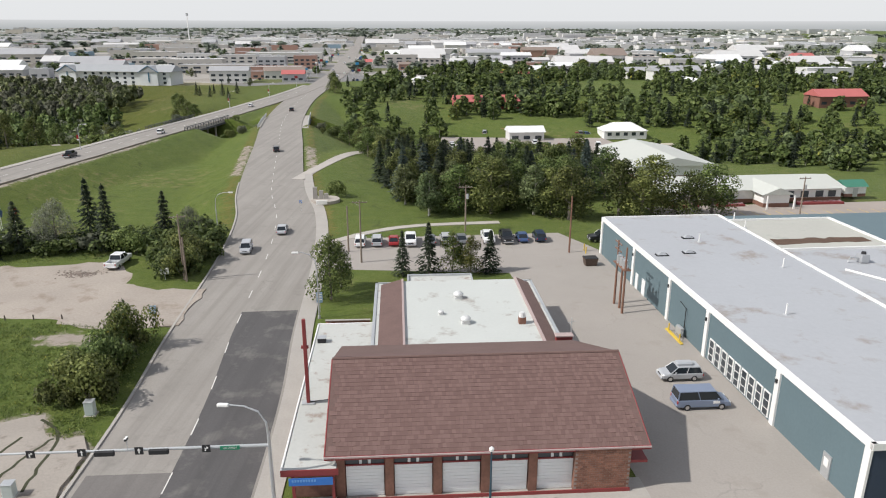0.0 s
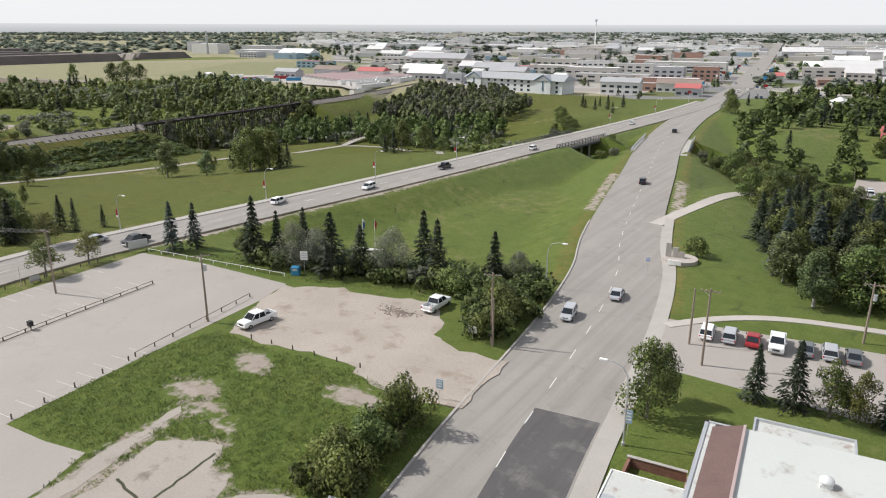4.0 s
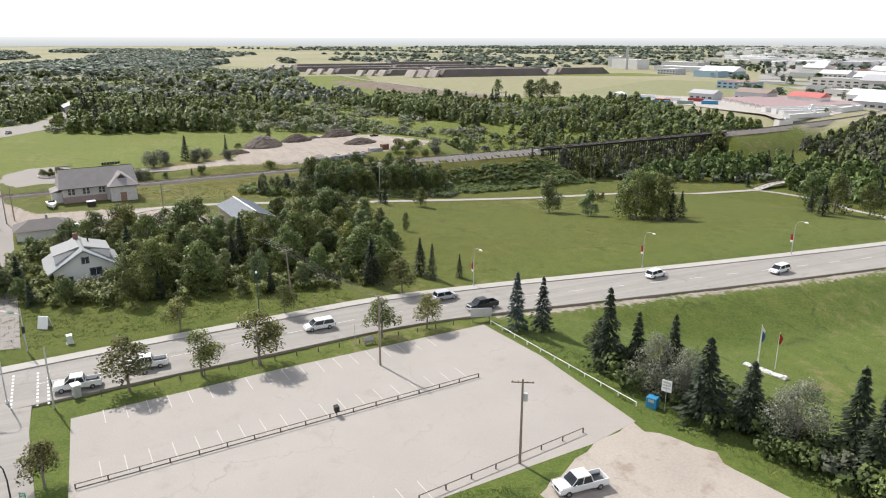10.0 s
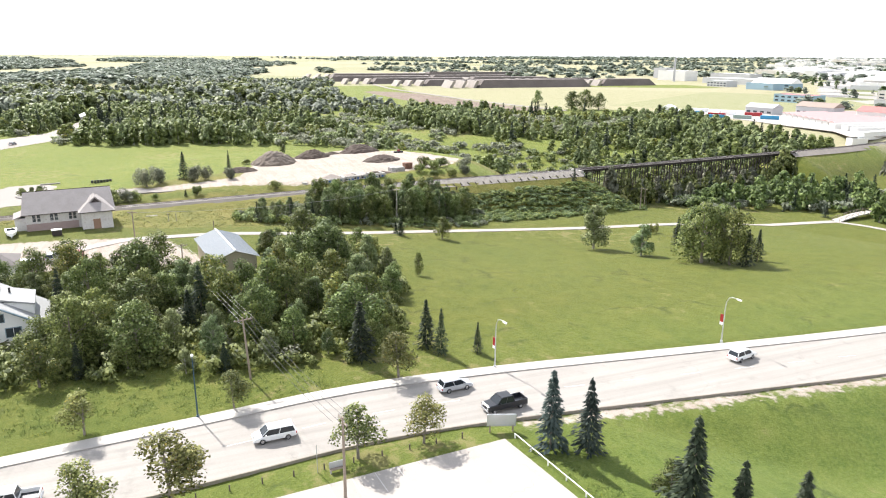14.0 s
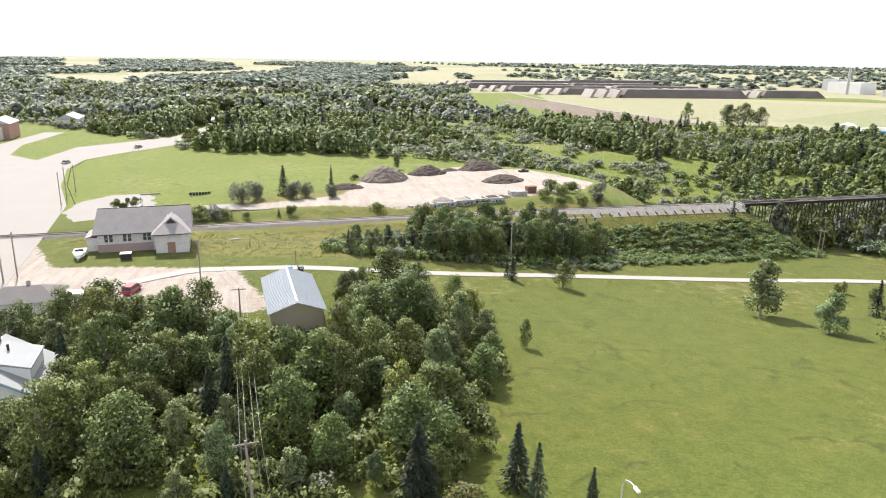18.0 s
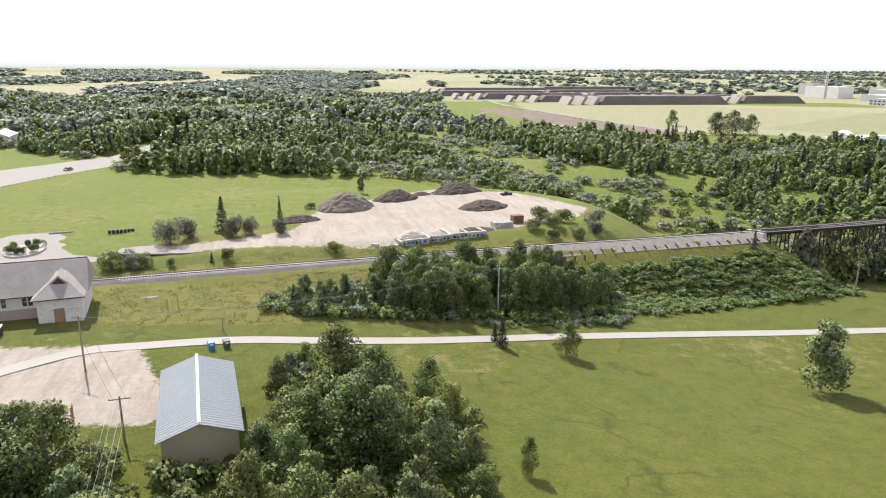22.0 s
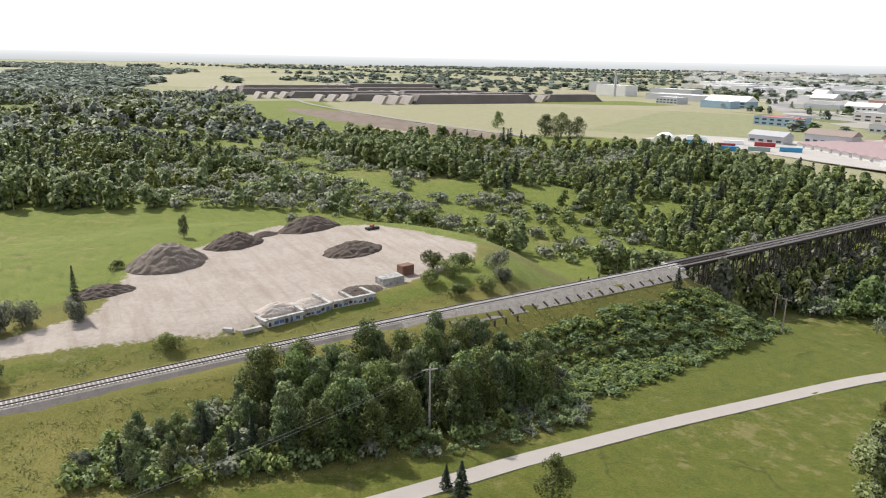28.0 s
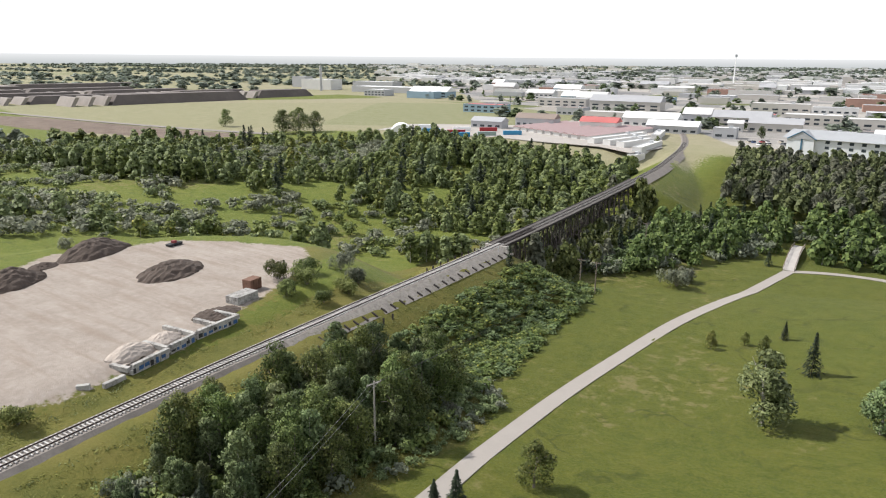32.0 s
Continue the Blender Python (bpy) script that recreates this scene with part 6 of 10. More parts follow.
# ---- the brick hall ----
BRICK = surface("brick_wall", (0.21, 0.105, 0.075), 0.9, 0.3, 3, 0.4, stain=(0.13, 0.07, 0.055))
BRICK_PIECE = surface("brick", (0.235, 0.115, 0.08), 0.9, 0.25, 6, 0.7, per_object=0.5)
SHINGLE = surface("brown_shingle", (0.150, 0.094, 0.083), 0.95, 0.16, 9, 0.5, per_object=0.15)
SHINGLE_BASE = surface("brown_roofing", (0.140, 0.088, 0.078), 0.95, 0.2, 6, 0.4)
ROOF_WHITE = surface("white_roof_sheet", (0.50, 0.515, 0.49), 0.75, 0.04, 3, 0.15, stain=(0.30, 0.265, 0.235), stain_at=0.58)
ROOF_OLD = surface("stained_white_roof", (0.47, 0.475, 0.45), 0.85, 0.06, 3, 0.25, stain=(0.27, 0.205, 0.17), stain_at=0.55)
RED = surface("dark_red_paint", (0.22, 0.035, 0.035), 0.6, 0.12, 5, 0.5)
PINK = surface("pale_red_flashing", (0.40, 0.31, 0.295), 0.7, 0.08, 5, 0.5)
BLUE_SIGN = surface("blue_sign_paint", (0.03, 0.16, 0.50), 0.5, 0.06, 4, 0.5)
hall = thing("hall", pose(0, 0, 0, 0, 0, 5.1), "brick garage hall with a big brown shingle gable roof", "hall")
part("wall", Shape().box(-4.6, 59.0, 0, 19.6, 76.8, 4.35), BRICK, hall)
part("brick_bay", Shape().box(15.0, 58.15, 0, 19.7, 58.997, 4.3), BRICK, hall)
part("rear_wall", Shape().box(-2.1, 76.8, 0, 18.2, 97.4, 4.3), BRICK, hall)
part("side_wall", Shape().box(-8.4, 58.9, 0, -4.6, 86.2, 3.1), BRICK, hall)
part("side_wall", Shape().box(-4.6, 76.8, 0, -2.1, 86.2, 3.1), BRICK, hall)
brick_mesh = Shape().box(-0.20, -0.02, -0.085, 0.20, 0.02, 0.085).mesh("brick", BRICK_PIECE)
bay_wall = part("brick_face", Shape().box(15.02, 58.12, 0.02, 19.68, 58.149, 4.2), surface("mortar", (0.26, 0.22, 0.20), 0.95), hall)
for r in range(20):
    for c in range(11):
        u = 15.23 + c * 0.425 + (0.21 if r % 2 else 0)
        if u < 19.5:
            part("brick", brick_mesh, None, bay_wall, at=pose(u, 58.115, 0.30 + r * 0.2))
DOOR_W = surface("white_door_panel", (0.74, 0.75, 0.75), 0.5, 0.04, 4, 0.4)
for k in range(5):
    u0 = -3.9 + k * 3.98
    d = part("garage_door", Shape().box(u0, 58.80, 0.05, u0 + 3.12, 58.88, 2.95), DOOR_W, hall, "white ribbed garage door")
    for r in range(9):
        part("door_panel", Shape().soft_box(u0 + 0.02, 58.76, 0.08 + r * 0.32, u0 + 3.10, 58.81, 0.37 + r * 0.32, 0.012), DOOR_W, d)
    for o, w, mt in ((0.0, 1.05, GLASS_DARK), (1.1, 0.22, DOOR_W), (1.36, 0.42, GLASS_DARK), (1.82, 0.22, DOOR_W), (2.08, 1.04, GLASS_DARK)):
        part("transom_pane" if mt is GLASS_DARK else "transom_post", Shape().box(u0 + o, 58.82, 3.1, u0 + o + w, 58.9, 4.1), mt, hall)
    part("pier", Shape().box(u0 - 0.78, 58.55, 0, u0 - 0.06, 59.0, 4.3), BRICK, hall)
part("door_lintel", Shape().box(-4.7, 58.74, 2.96, 15, 58.9, 3.09), RED, hall)
part("plinth", Shape().box(-8.5, 58.0, 0, 19.8, 58.1, 0.35), RED, hall)
# pitched roof: two slopes and their shingles
EAVE, RIDGE_V, RIDGE_H = 4.3, 67.7, 8.25
slope = (RIDGE_H - EAVE) / (RIDGE_V - 58.2)
roof = part("roof", Shape().rings([[(-5.5, 58.2, EAVE), (-5.5, RIDGE_V, RIDGE_H), (-5.5, 77.4, 4.9), (-5.5, 77.4, 4.6), (-5.5, RIDGE_V, RIDGE_H - 0.35), (-5.5, 58.2, EAVE - 0.28)],
                                  [(21.3, 58.2, EAVE), (21.2, RIDGE_V, RIDGE_H), (19.4, 77.4, 4.9), (19.4, 77.4, 4.6), (21.2, RIDGE_V, RIDGE_H - 0.35), (21.3, 58.2, EAVE - 0.28)]]), SHINGLE_BASE, hall, "brown asphalt shingle roof")
ang = math.degrees(math.atan(slope))
run = math.hypot(RIDGE_V - 58.2, RIDGE_H - EAVE)
SHINGLE_TAB, n, l, b = nodes_of("shingle_tabs")
isle = n.new("ShaderNodeNewGeometry").outputs["Random Per Island"]
tone = math_node(n, l, "FRACT", math_node(n, l, "ADD", isle, math_node(n, l, "MULTIPLY", n.new("ShaderNodeObjectInfo").outputs["Random"], 7.3)))
l.new(ramp_node(n, l, tone, [(0.0, (0.140, 0.084, 0.075)), (0.5, (0.158, 0.097, 0.086)), (1.0, (0.180, 0.112, 0.100))]), b.inputs["Base Color"])
b.inputs["Roughness"].default_value = 0.95
strip_tabs = Shape()
for t, lift in ((0.0, 0.03), (0.327, 0.045), (0.654, 0.022)):
    strip_tabs.rings([[(t, 0, -0.01), (t + 0.31, 0, -0.01), (t + 0.31, 0.50, -0.01), (t, 0.50, -0.01)], [(t, 0, lift), (t + 0.31, 0, lift), (t + 0.31, 0.50, 0.008), (t, 0.50, 0.008)]])
shingle_mesh = strip_tabs.mesh("shingle", SHINGLE_TAB)
tabs = Shape()
rows_n, shingles = int(run / 0.44), 0
rng = np.random.default_rng(3)
for r in range(rows_n):
    y = r * 0.44
    off = rng.uniform(0, 1)
    for c in range(-1, 27):
        u = -5.5 + c * 1.0 + off
        if u < -5.5 or u > 20.2:
            continue
        if r < 11 and shingles < 290:
            part("shingle", shingle_mesh, None, roof, at=pose(u, 58.2 + y * math.cos(radians(ang)), EAVE + 0.01 + y * math.sin(radians(ang)), ang))
            shingles += 1
        else:
            for t in range(3):
                w0, lift = u + t * 0.327, rng.uniform(0.016, 0.05)
                a = pose(w0, 58.2 + y * math.cos(radians(ang)), EAVE + 0.005 + y * math.sin(radians(ang)), ang)
                kk = len(tabs.v)
                tabs.rings([[(0, 0, 0), (0.31, 0, 0), (0.31, 0.47, 0), (0, 0.47, 0)], [(0, 0, lift), (0.31, 0, lift), (0.31, 0.47, 0.006), (0, 0.47, 0.006)]])
                tabs.v[kk:] = [tuple(a @ Vector(v)) for v in tabs.v[kk:]]
part("shingle_field", tabs, SHINGLE_TAB, roof, kind="stuff")
part("ridge_cap", Shape().tube([(-5.5, RIDGE_V, RIDGE_H + 0.02), (21.2, RIDGE_V, RIDGE_H + 0.02)], 0.14, 6), SHINGLE, roof)
part("fascia", Shape().box(-5.55, 58.12, EAVE - 0.34, 21.35, 58.22, EAVE + 0.02), RED, hall)
part("gutter", Shape().box(-5.55, 58.0, EAVE - 0.12, 21.35, 58.13, EAVE + 0.01), PINK, hall)
for u, w in ((-5.5, 21.0), (21.3, 21.0)):
    part("barge_board", Shape().tube([(u, 58.2, EAVE - 0.05), (u - (0.1 if u > 0 else 0), RIDGE_V, RIDGE_H - 0.05)], 0.09, 4), RED, hall)
# flat roofs
part("flat_roof", Shape().box(1.2, 77.3, 4.3, 16.3, 97.6, 4.62), ROOF_WHITE, hall, "white flat roof sheet")
part("rear_roof", Shape().box(1.9, 97.75, 3.6, 10.6, 100.2, 4.35), ROOF_OLD, hall, "grey flat rear roof with raised edge")
part("rear_extension", Shape().box(2.0, 97.45, 0, 10.5, 100.0, 3.59), BRICK, hall)
for q in ((1.8, 100.1, 10.7, 100.35), (1.8, 97.7, 2.0, 100.1), (10.5, 97.7, 10.7, 100.1)):
    part("roof_edge", Shape().box(q[0], q[1], 4.0, q[2], q[3], 4.62), GALV, hall)
for u0, u1, z0, z1 in ((-1.75, 1.0, 4.34, 4.66), (18.1, 16.5, 4.34, 4.66)):
    s = Shape().rings([[(u0, 77.2, z0), (u1, 77.2, z1 + 0.25), (u1, 77.2, z0 - 0.2), (u0, 77.2, z0 - 0.2)], [(u0, 97.0, z0), (u1, 97.6, z1 + 0.25), (u1, 97.6, z0 - 0.2), (u0, 97.0, z0 - 0.2)]])
    part("mansard", s, SHINGLE_BASE, hall, "brown shingle strip beside the flat roof")
part("flashing", Shape().box(1.0, 77.2, 4.5, 1.25, 97.7, 4.95), PINK, hall)
part("flashing", Shape().box(16.25, 77.2, 4.5, 16.5, 97.7, 4.95), PINK, hall)
for q in ((-2.5, 77, -2.15, 97.8), (-2.5, 97.5, 18.6, 97.8), (18.3, 77, 18.65, 97.8)):
    part("roof_edge", Shape().box(q[0], q[1], 3.9, q[2], q[3], 4.45), GALV, hall, "grey metal roof edge")
part("eave_strip", Shape().box(-2.15, 77, 3.9, -1.5, 97.5, 4.345), ROOF_OLD, hall)
part("eave_strip", Shape().box(18.0, 77, 3.9, 18.3, 97.5, 4.345), ROOF_OLD, hall)
part("low_roof", Shape().box(-8.9, 57.7, 3.1, -4.6, 86.6, 3.4), ROOF_OLD, hall, "stained white low side roof")
part("low_roof", Shape().box(-4.6, 77.42, 3.1, -2.5, 86.6, 3.4), ROOF_OLD, hall)
part("roof_edge", Shape().box(-9.0, 57.6, 2.95, -4.4, 57.72, 3.5), RED, hall)
part("roof_edge", Shape().box(-9.05, 57.7, 3.05, -8.9, 86.7, 3.5), WHITE, hall)
part("roof_edge", Shape().box(-9.0, 86.6, 3.05, -2.5, 86.75, 3.5), WHITE, hall)
VENT = surface("vent_metal", (0.66, 0.66, 0.65), 0.5, 0.05, 5, 0.4, metal=0.2)


def roof_vent(u, v, z, r, words="round white metal roof vent"):
    ob = thing("roof_vent", hall.matrix_basis @ pose(u, v, z), words, "roof vent", "vents on the hall roof")
    part("base", Shape().soft_box(-r * 0.8, -r * 0.8, -0.02, r * 0.8, r * 0.8, r * 0.5, 0.03), VENT, ob)
    part("cap", Shape().rings([[(rr * math.cos(q), rr * math.sin(q), zz) for q in (0.524 * k for k in range(12))] for rr, zz in ((r * 0.6, r * 0.5), (r, r * 0.6), (r * 1.02, r * 0.95), (r * 0.75, r * 1.3), (r * 0.2, r * 1.45))]), VENT, ob, smooth_faces=True)


roof_vent(8.1, 91.1, 4.63, 0.62)
roof_vent(5.6, 86.0, 4.63, 0.36, "small round white roof vent")
roof_vent(8.3, 83.3, 4.63, 0.62)
ch = thing("roof_stack", hall.matrix_basis @ pose(14.8, 82.9, 4.63), "short brick roof stack with a white cap", "chimney")
part("stack", Shape().soft_box(-0.4, -0.4, 0, 0.4, 0.4, 0.8, 0.03), BRICK, ch)
part("cap", Shape().tube([(0, 0, 0.8), (0, 0, 1.35)], [0.42, 0.3], 10), VENT, ch)
ch = thing("chimney", hall.matrix_basis @ pose(18.6, 78.2, 3.9), "low red chimney with a pale top", "chimney")
part("stack", Shape().soft_box(-0.9, -0.35, 0, 0.9, 0.35, 1.2, 0.04), RED, ch)
part("cap", Shape().soft_box(-1.0, -0.45, 1.2, 1.0, 0.45, 1.35, 0.03), PINK, ch)
ant = thing("antenna_mast", hall.matrix_basis @ pose(19.6, 79.0, 4.2), "thin grey antenna mast on the hall roof", "antenna")
part("mast", Shape().tube([(0, 0, 0), (0, 0, 2.6)], 0.05, 6), GALV, ant)
part("crossbar", Shape().tube([(-0.4, 0, 2.0), (0.4, 0.1, 2.2)], 0.03, 5), GALV, ant)
ac = thing("roof_unit", hall.matrix_basis @ pose(-8.1, 81.8, 3.41), "small dark roof ventilator box", "roof unit")
part("case", Shape().soft_box(-0.45, -0.4, 0, 0.45, 0.4, 0.55, 0.04), BLACK, ac)
part("lid", Shape().soft_box(-0.5, -0.45, 0.55, 0.5, 0.45, 0.62, 0.02), GALV, ac)
tower = thing("hose_mast", hall.matrix_basis @ pose(-8.0, 68.3, 3.41), "tall dark red steel mast on the low roof", "mast")
part("foot", Shape().soft_box(-0.6, -0.35, 0, 0.6, 0.35, 0.12, 0.02), GALV, tower)
part("column", Shape().soft_box(-0.16, -0.16, 0.1, 0.16, 0.16, 8.6, 0.03), RED, tower)
part("arm", Shape().box(-0.35, -0.12, 5.7, 0.3, 0.12, 5.95), RED, tower)
part("brace", Shape().tube([(0.1, 0, 0.15), (2.4, 0, 0.4)], 0.04, 5), BLACK, tower)
sign = thing("hall_sign", hall.matrix_basis @ pose(-6.6, 57.45, 2.55), "blue signboard with pale markings on the hall front", "sign")
part("board", Shape().box(-1.75, -0.04, -0.33, 1.75, 0.04, 0.33), BLUE_SIGN, sign)
for k in range(9):
    part("marking", Shape().box(-1.5 + k * 0.22, -0.06, 0.02, -1.36 + k * 0.22, -0.041, 0.22), surface("pale_blue_mark", (0.15, 0.35, 0.65), 0.6) if k == 0 else bpy.data.materials["pale_blue_mark"], sign)
for u in (-8.1, -4.9):
    part("post", Shape().box(u - 0.12, 58.0, 0, u + 0.12, 58.2, 3.1), RED, hall)
door = part("side_door", Shape().box(19.71, 59.0, 0.05, 19.8, 60.1, 2.3), DOOR_W, hall, "white side door")
part("canopy", Shape().box(19.7, 58.3, 2.6, 21.2, 60.6, 2.85), RED, hall)
planter = thing("brick_planter", hall.matrix_basis @ pose(0, 0, 0), "low brick planter wall by the hall lawn", "planter")
part("front_wall", Shape().box(-8.8, 89.2, 0, -3.2, 89.5, 1.0), BRICK, planter)
part("back_wall", Shape().box(-8.8, 92.9, 0, -3.2, 93.2, 1.1), BRICK, planter)
part("end_wall", Shape().box(-8.8, 89.5, 0, -8.5, 92.9, 1.0), BRICK, planter)
part("coping", Shape().box(-8.9, 92.85, 1.1, -3.1, 93.25, 1.18), CONCRETE, planter)
lot("brick_walk", [tuple(hall.matrix_basis @ Vector((u, v, 0)))[:2] for u, v in ((-3.2, 86.8), (-0.8, 86.8), (-0.8, 94), (-3.2, 94))], surface("pink_pavers", (0.36, 0.25, 0.21), 0.9, 0.15, 5, 0.5), "reddish paver walk beside the planter", 0.06, "walk")

# ---- the blue building ----
BLUE_WALL = surface("blue_grey_siding", (0.115, 0.165, 0.185), 0.7, 0.06, 3, 0.2)
NAVY = surface("navy_siding", (0.03, 0.045, 0.075), 0.7, 0.06, 3, 0.2)
GREY_ROOF = surface("grey_roof_sheet", (0.375, 0.385, 0.405), 0.8, 0.05, 2, 0.08, stain=(0.26, 0.225, 0.195), stain_at=0.565)
GREY_ROOF2 = surface("beige_roof_sheet", (0.42, 0.415, 0.375), 0.85, 0.06, 2, 0.1, stain=(0.24, 0.27, 0.24), stain_at=0.62)
H = 6.1
shop = thing("blue_building", pose(0, 0, 0, 0, 0, STREET - 0.5), "long blue-grey workshop building with white trim and a pale flat roof", "workshop")
part("wall", Shape().box(39.1, 53.2, 0, 96, 121.2, H - 0.05), BLUE_WALL, shop)
part("end_wall", Shape().box(39.2, 53.1, 0, 96, 53.19, H - 0.1), NAVY, shop, "dark navy end wall")
part("roof", Shape().box(39.3, 53.4, H - 0.04, 59.5, 121.0, H + 0.12), GREY_ROOF, shop, "pale grey flat roof with patches")
part("roof", Shape().box(59.6, 101.5, H - 0.04, 77.5, 117.6, H + 0.05), GREY_ROOF2, shop, "beige flat roof with a dark puddle")
part("roof", Shape().box(59.6, 53.4, H - 0.35, 96, 101.4, H - 0.02), GREY_ROOF, shop)
part("puddle_bed", Shape().prism(wobble([(60.5, 104.2), (76, 104.5), (76, 106.8), (61, 107)], 1.2, 0.2, 8), H + 0.051, H + 0.09), surface("leaf_litter", (0.10, 0.06, 0.04), 0.95, 0.4, 5, 1.0), shop, "dark brown leaf litter")
for q in ((38.95, 53.0, 39.3, 121.3), (38.95, 121.0, 59.6, 121.35), (59.4, 53.2, 59.75, 121.2), (38.95, 52.95, 96, 53.3), (59.5, 117.6, 77.6, 117.9), (77.4, 101.4, 77.75, 117.9), (59.6, 101.3, 77.6, 101.6)):
    part("roof_edge", Shape().box(q[0], q[1], H - 0.3, q[2], q[3], H + 0.32), WHITE, shop, "white metal roof edge")
cols = (53.4, 66.2, 81.2, 92.2, 105.5, 120.8)
for v in cols:
    part("pilaster", Shape().box(38.9, v - 0.35, 0, 39.12, v + 0.35, H - 0.3), WHITE, shop)
for v in (66.2, 81.2, 92.2, 105.5):
    part("wall_lamp", Shape().soft_box(38.72, v - 0.12, H - 1.5, 38.92, v + 0.12, H - 1.1, 0.03), BLACK, shop)
for k in range(9):
    v = 67.6 + k * 1.48
    f = part("window", Shape().box(39.0, v - 0.62, 0.25, 39.09, v + 0.62, 2.9), WHITE, shop, "tall white-framed workshop window")
    for z0, z1 in ((0.35, 1.0), (1.12, 1.9), (2.02, 2.75)):
        part("pane", Shape().box(38.97, v - 0.42, z0, 39.0, v + 0.42, z1), GLASS_DARK, f)
d = part("door", Shape().box(38.98, 57.2, 0.05, 39.09, 58.3, 2.3), GALV, shop, "grey metal side door")
part("notice", Shape().box(38.95, 57.45, 1.1, 38.975, 58.05, 1.9), WHITE, d)
part("roller_door", Shape().box(39.0, 100.4, 0.05, 39.09, 101.6, 2.4), DOOR_W, shop)
part("roller_door", Shape().box(39.0, 103.2, 0.05, 39.09, 104.2, 2.4), DOOR_W, shop)
pipe = part("gas_pipe", Shape().tube([(38.85, 86.5, 0.6), (38.85, 86.5, 3.9), (38.85, 88.2, 4.2)], 0.06, 6), BLACK, shop)
gm_ = thing("gas_meter", shop.matrix_basis @ pose(38.5, 86.8, 0), "grey gas meter set behind yellow guard posts", "gas meter")
part("meter", Shape().soft_box(-0.25, -0.7, 0.4, 0.2, 0.7, 1.4, 0.05), GALV, gm_)
part("pipe", Shape().tube([(-0.1, -1.1, 0), (-0.1, -1.1, 1.0), (-0.1, 1.0, 1.0), (-0.1, 1.0, 0)], 0.06, 6), GALV, gm_)
YELLOW = surface("yellow_paint", (0.60, 0.42, 0.05), 0.6, 0.1, 5, 0.6)
for o in (-1.6, 1.7):
    part("guard_post", Shape().tube([(-0.7, o, 0), (-0.7, o, 1.1)], 0.09, 8), YELLOW, gm_)
part("kerb_block", Shape().soft_box(-0.9, -2.4, 0, -0.5, 2.4, 0.2, 0.04), YELLOW, gm_)


def small_roof(u, v, kind):
    ob = thing("roof_vent", shop.matrix_basis @ pose(u, v, H + 0.12), {"flap": "dark open roof hatch on the grey roof", "pipe": "white plastic vent pipe on the roof", "unit": "grey roof cooling unit with a duct"}[kind], "roof vent", "fittings on the grey roof")
    if kind == "flap":
        part("frame", Shape().soft_box(-0.9, -0.5, -0.02, 0.9, 0.5, 0.15, 0.04), BLACK, ob)
        part("lid", Shape().rings([[(-0.7, -0.4, 0.15), (0.7, -0.4, 0.15), (0.7, 0.4, 0.15), (-0.7, 0.4, 0.15)], [(-0.2, -0.1, 0.5), (0.2, -0.1, 0.5), (0.2, 0.1, 0.5), (-0.2, 0.1, 0.5)]]), GALV, ob)
    elif kind == "pipe":
        part("pipe", Shape().tube([(0, 0, -0.02), (0, 0, 1.3)], 0.09, 8), WHITE, ob)
        part("flange", Shape().tube([(0, 0, -0.02), (0, 0, 0.12)], [0.4, 0.2], 8), GALV, ob)
    else:
        part("case", Shape().soft_box(-0.6, -0.6, 0, 0.6, 0.6, 1.1, 0.05), GALV, ob)
        part("fan", Shape().tube([(0, 0, 1.1), (0, 0, 1.4)], [0.35, 0.3], 10), BLACK, ob)
        part("duct", Shape().tube([(-0.6, 0, 0.5), (-1.8, 0, 0.7), (-2.1, 0, 0)], 0.13, 6), GALV, ob)


for u, v, kind in ((48.5, 108.5, "flap"), (45.5, 101.3, "flap"), (41.2, 100.6, "flap"), (49.3, 106.3, "pipe"), (46.8, 78.5, "pipe"), (60.8, 118.0, "pipe"), (60.2, 113.2, "pipe"), (68, 95.5, "unit"), (55.5, 94.0, "pipe"), (74.5, 94.5, "pipe")):
    small_roof(u, v, kind)
part("roof_pipe", Shape().tube([(63.5, 92.5, H + 0.1), (66.5, 87.0, H + 0.15), (67.5, 86.2, H + 0.15)], 0.16, 8), WHITE, shop)

# ---- the long low building with flower beds ----
PALE_ROOF = surface("pale_green_grey_roof", (0.50, 0.51, 0.47), 0.8, 0.04, 2, 0.1)
lodge = thing("care_home", st_pose(0, 0, 0), "long low white building with a pale shallow roof and flower beds", "building")


def wing(u0, v0, u1, v1, eave, ridge, along_u):
    part("wall", Shape().box(u0 + 0.8, v0 + 0.8, 0, u1 - 0.8, v1 - 0.8, eave), WHITE, lodge)
    part("base_course", Shape().box(u0 + 0.75, v0 + 0.75, 0, u1 - 0.75, v1 - 0.75, 0.9), BRICK, lodge)
    if along_u:
        c = (v0 + v1) / 2
        s = Shape().rings([[(u0, v0, eave), (u0, v1, eave), (u0, c, ridge)], [(u1, v0, eave), (u1, v1, eave), (u1, c, ridge)]])
    else:
        c = (u0 + u1) / 2
        s = Shape().rings([[(u0, v0, eave), (c, v0, ridge), (u1, v0, eave)], [(u0, v1, eave), (c, v1, ridge), (u1, v1, eave)]])
    part("roof", s, PALE_ROOF, lodge, "pale shallow gable roof")


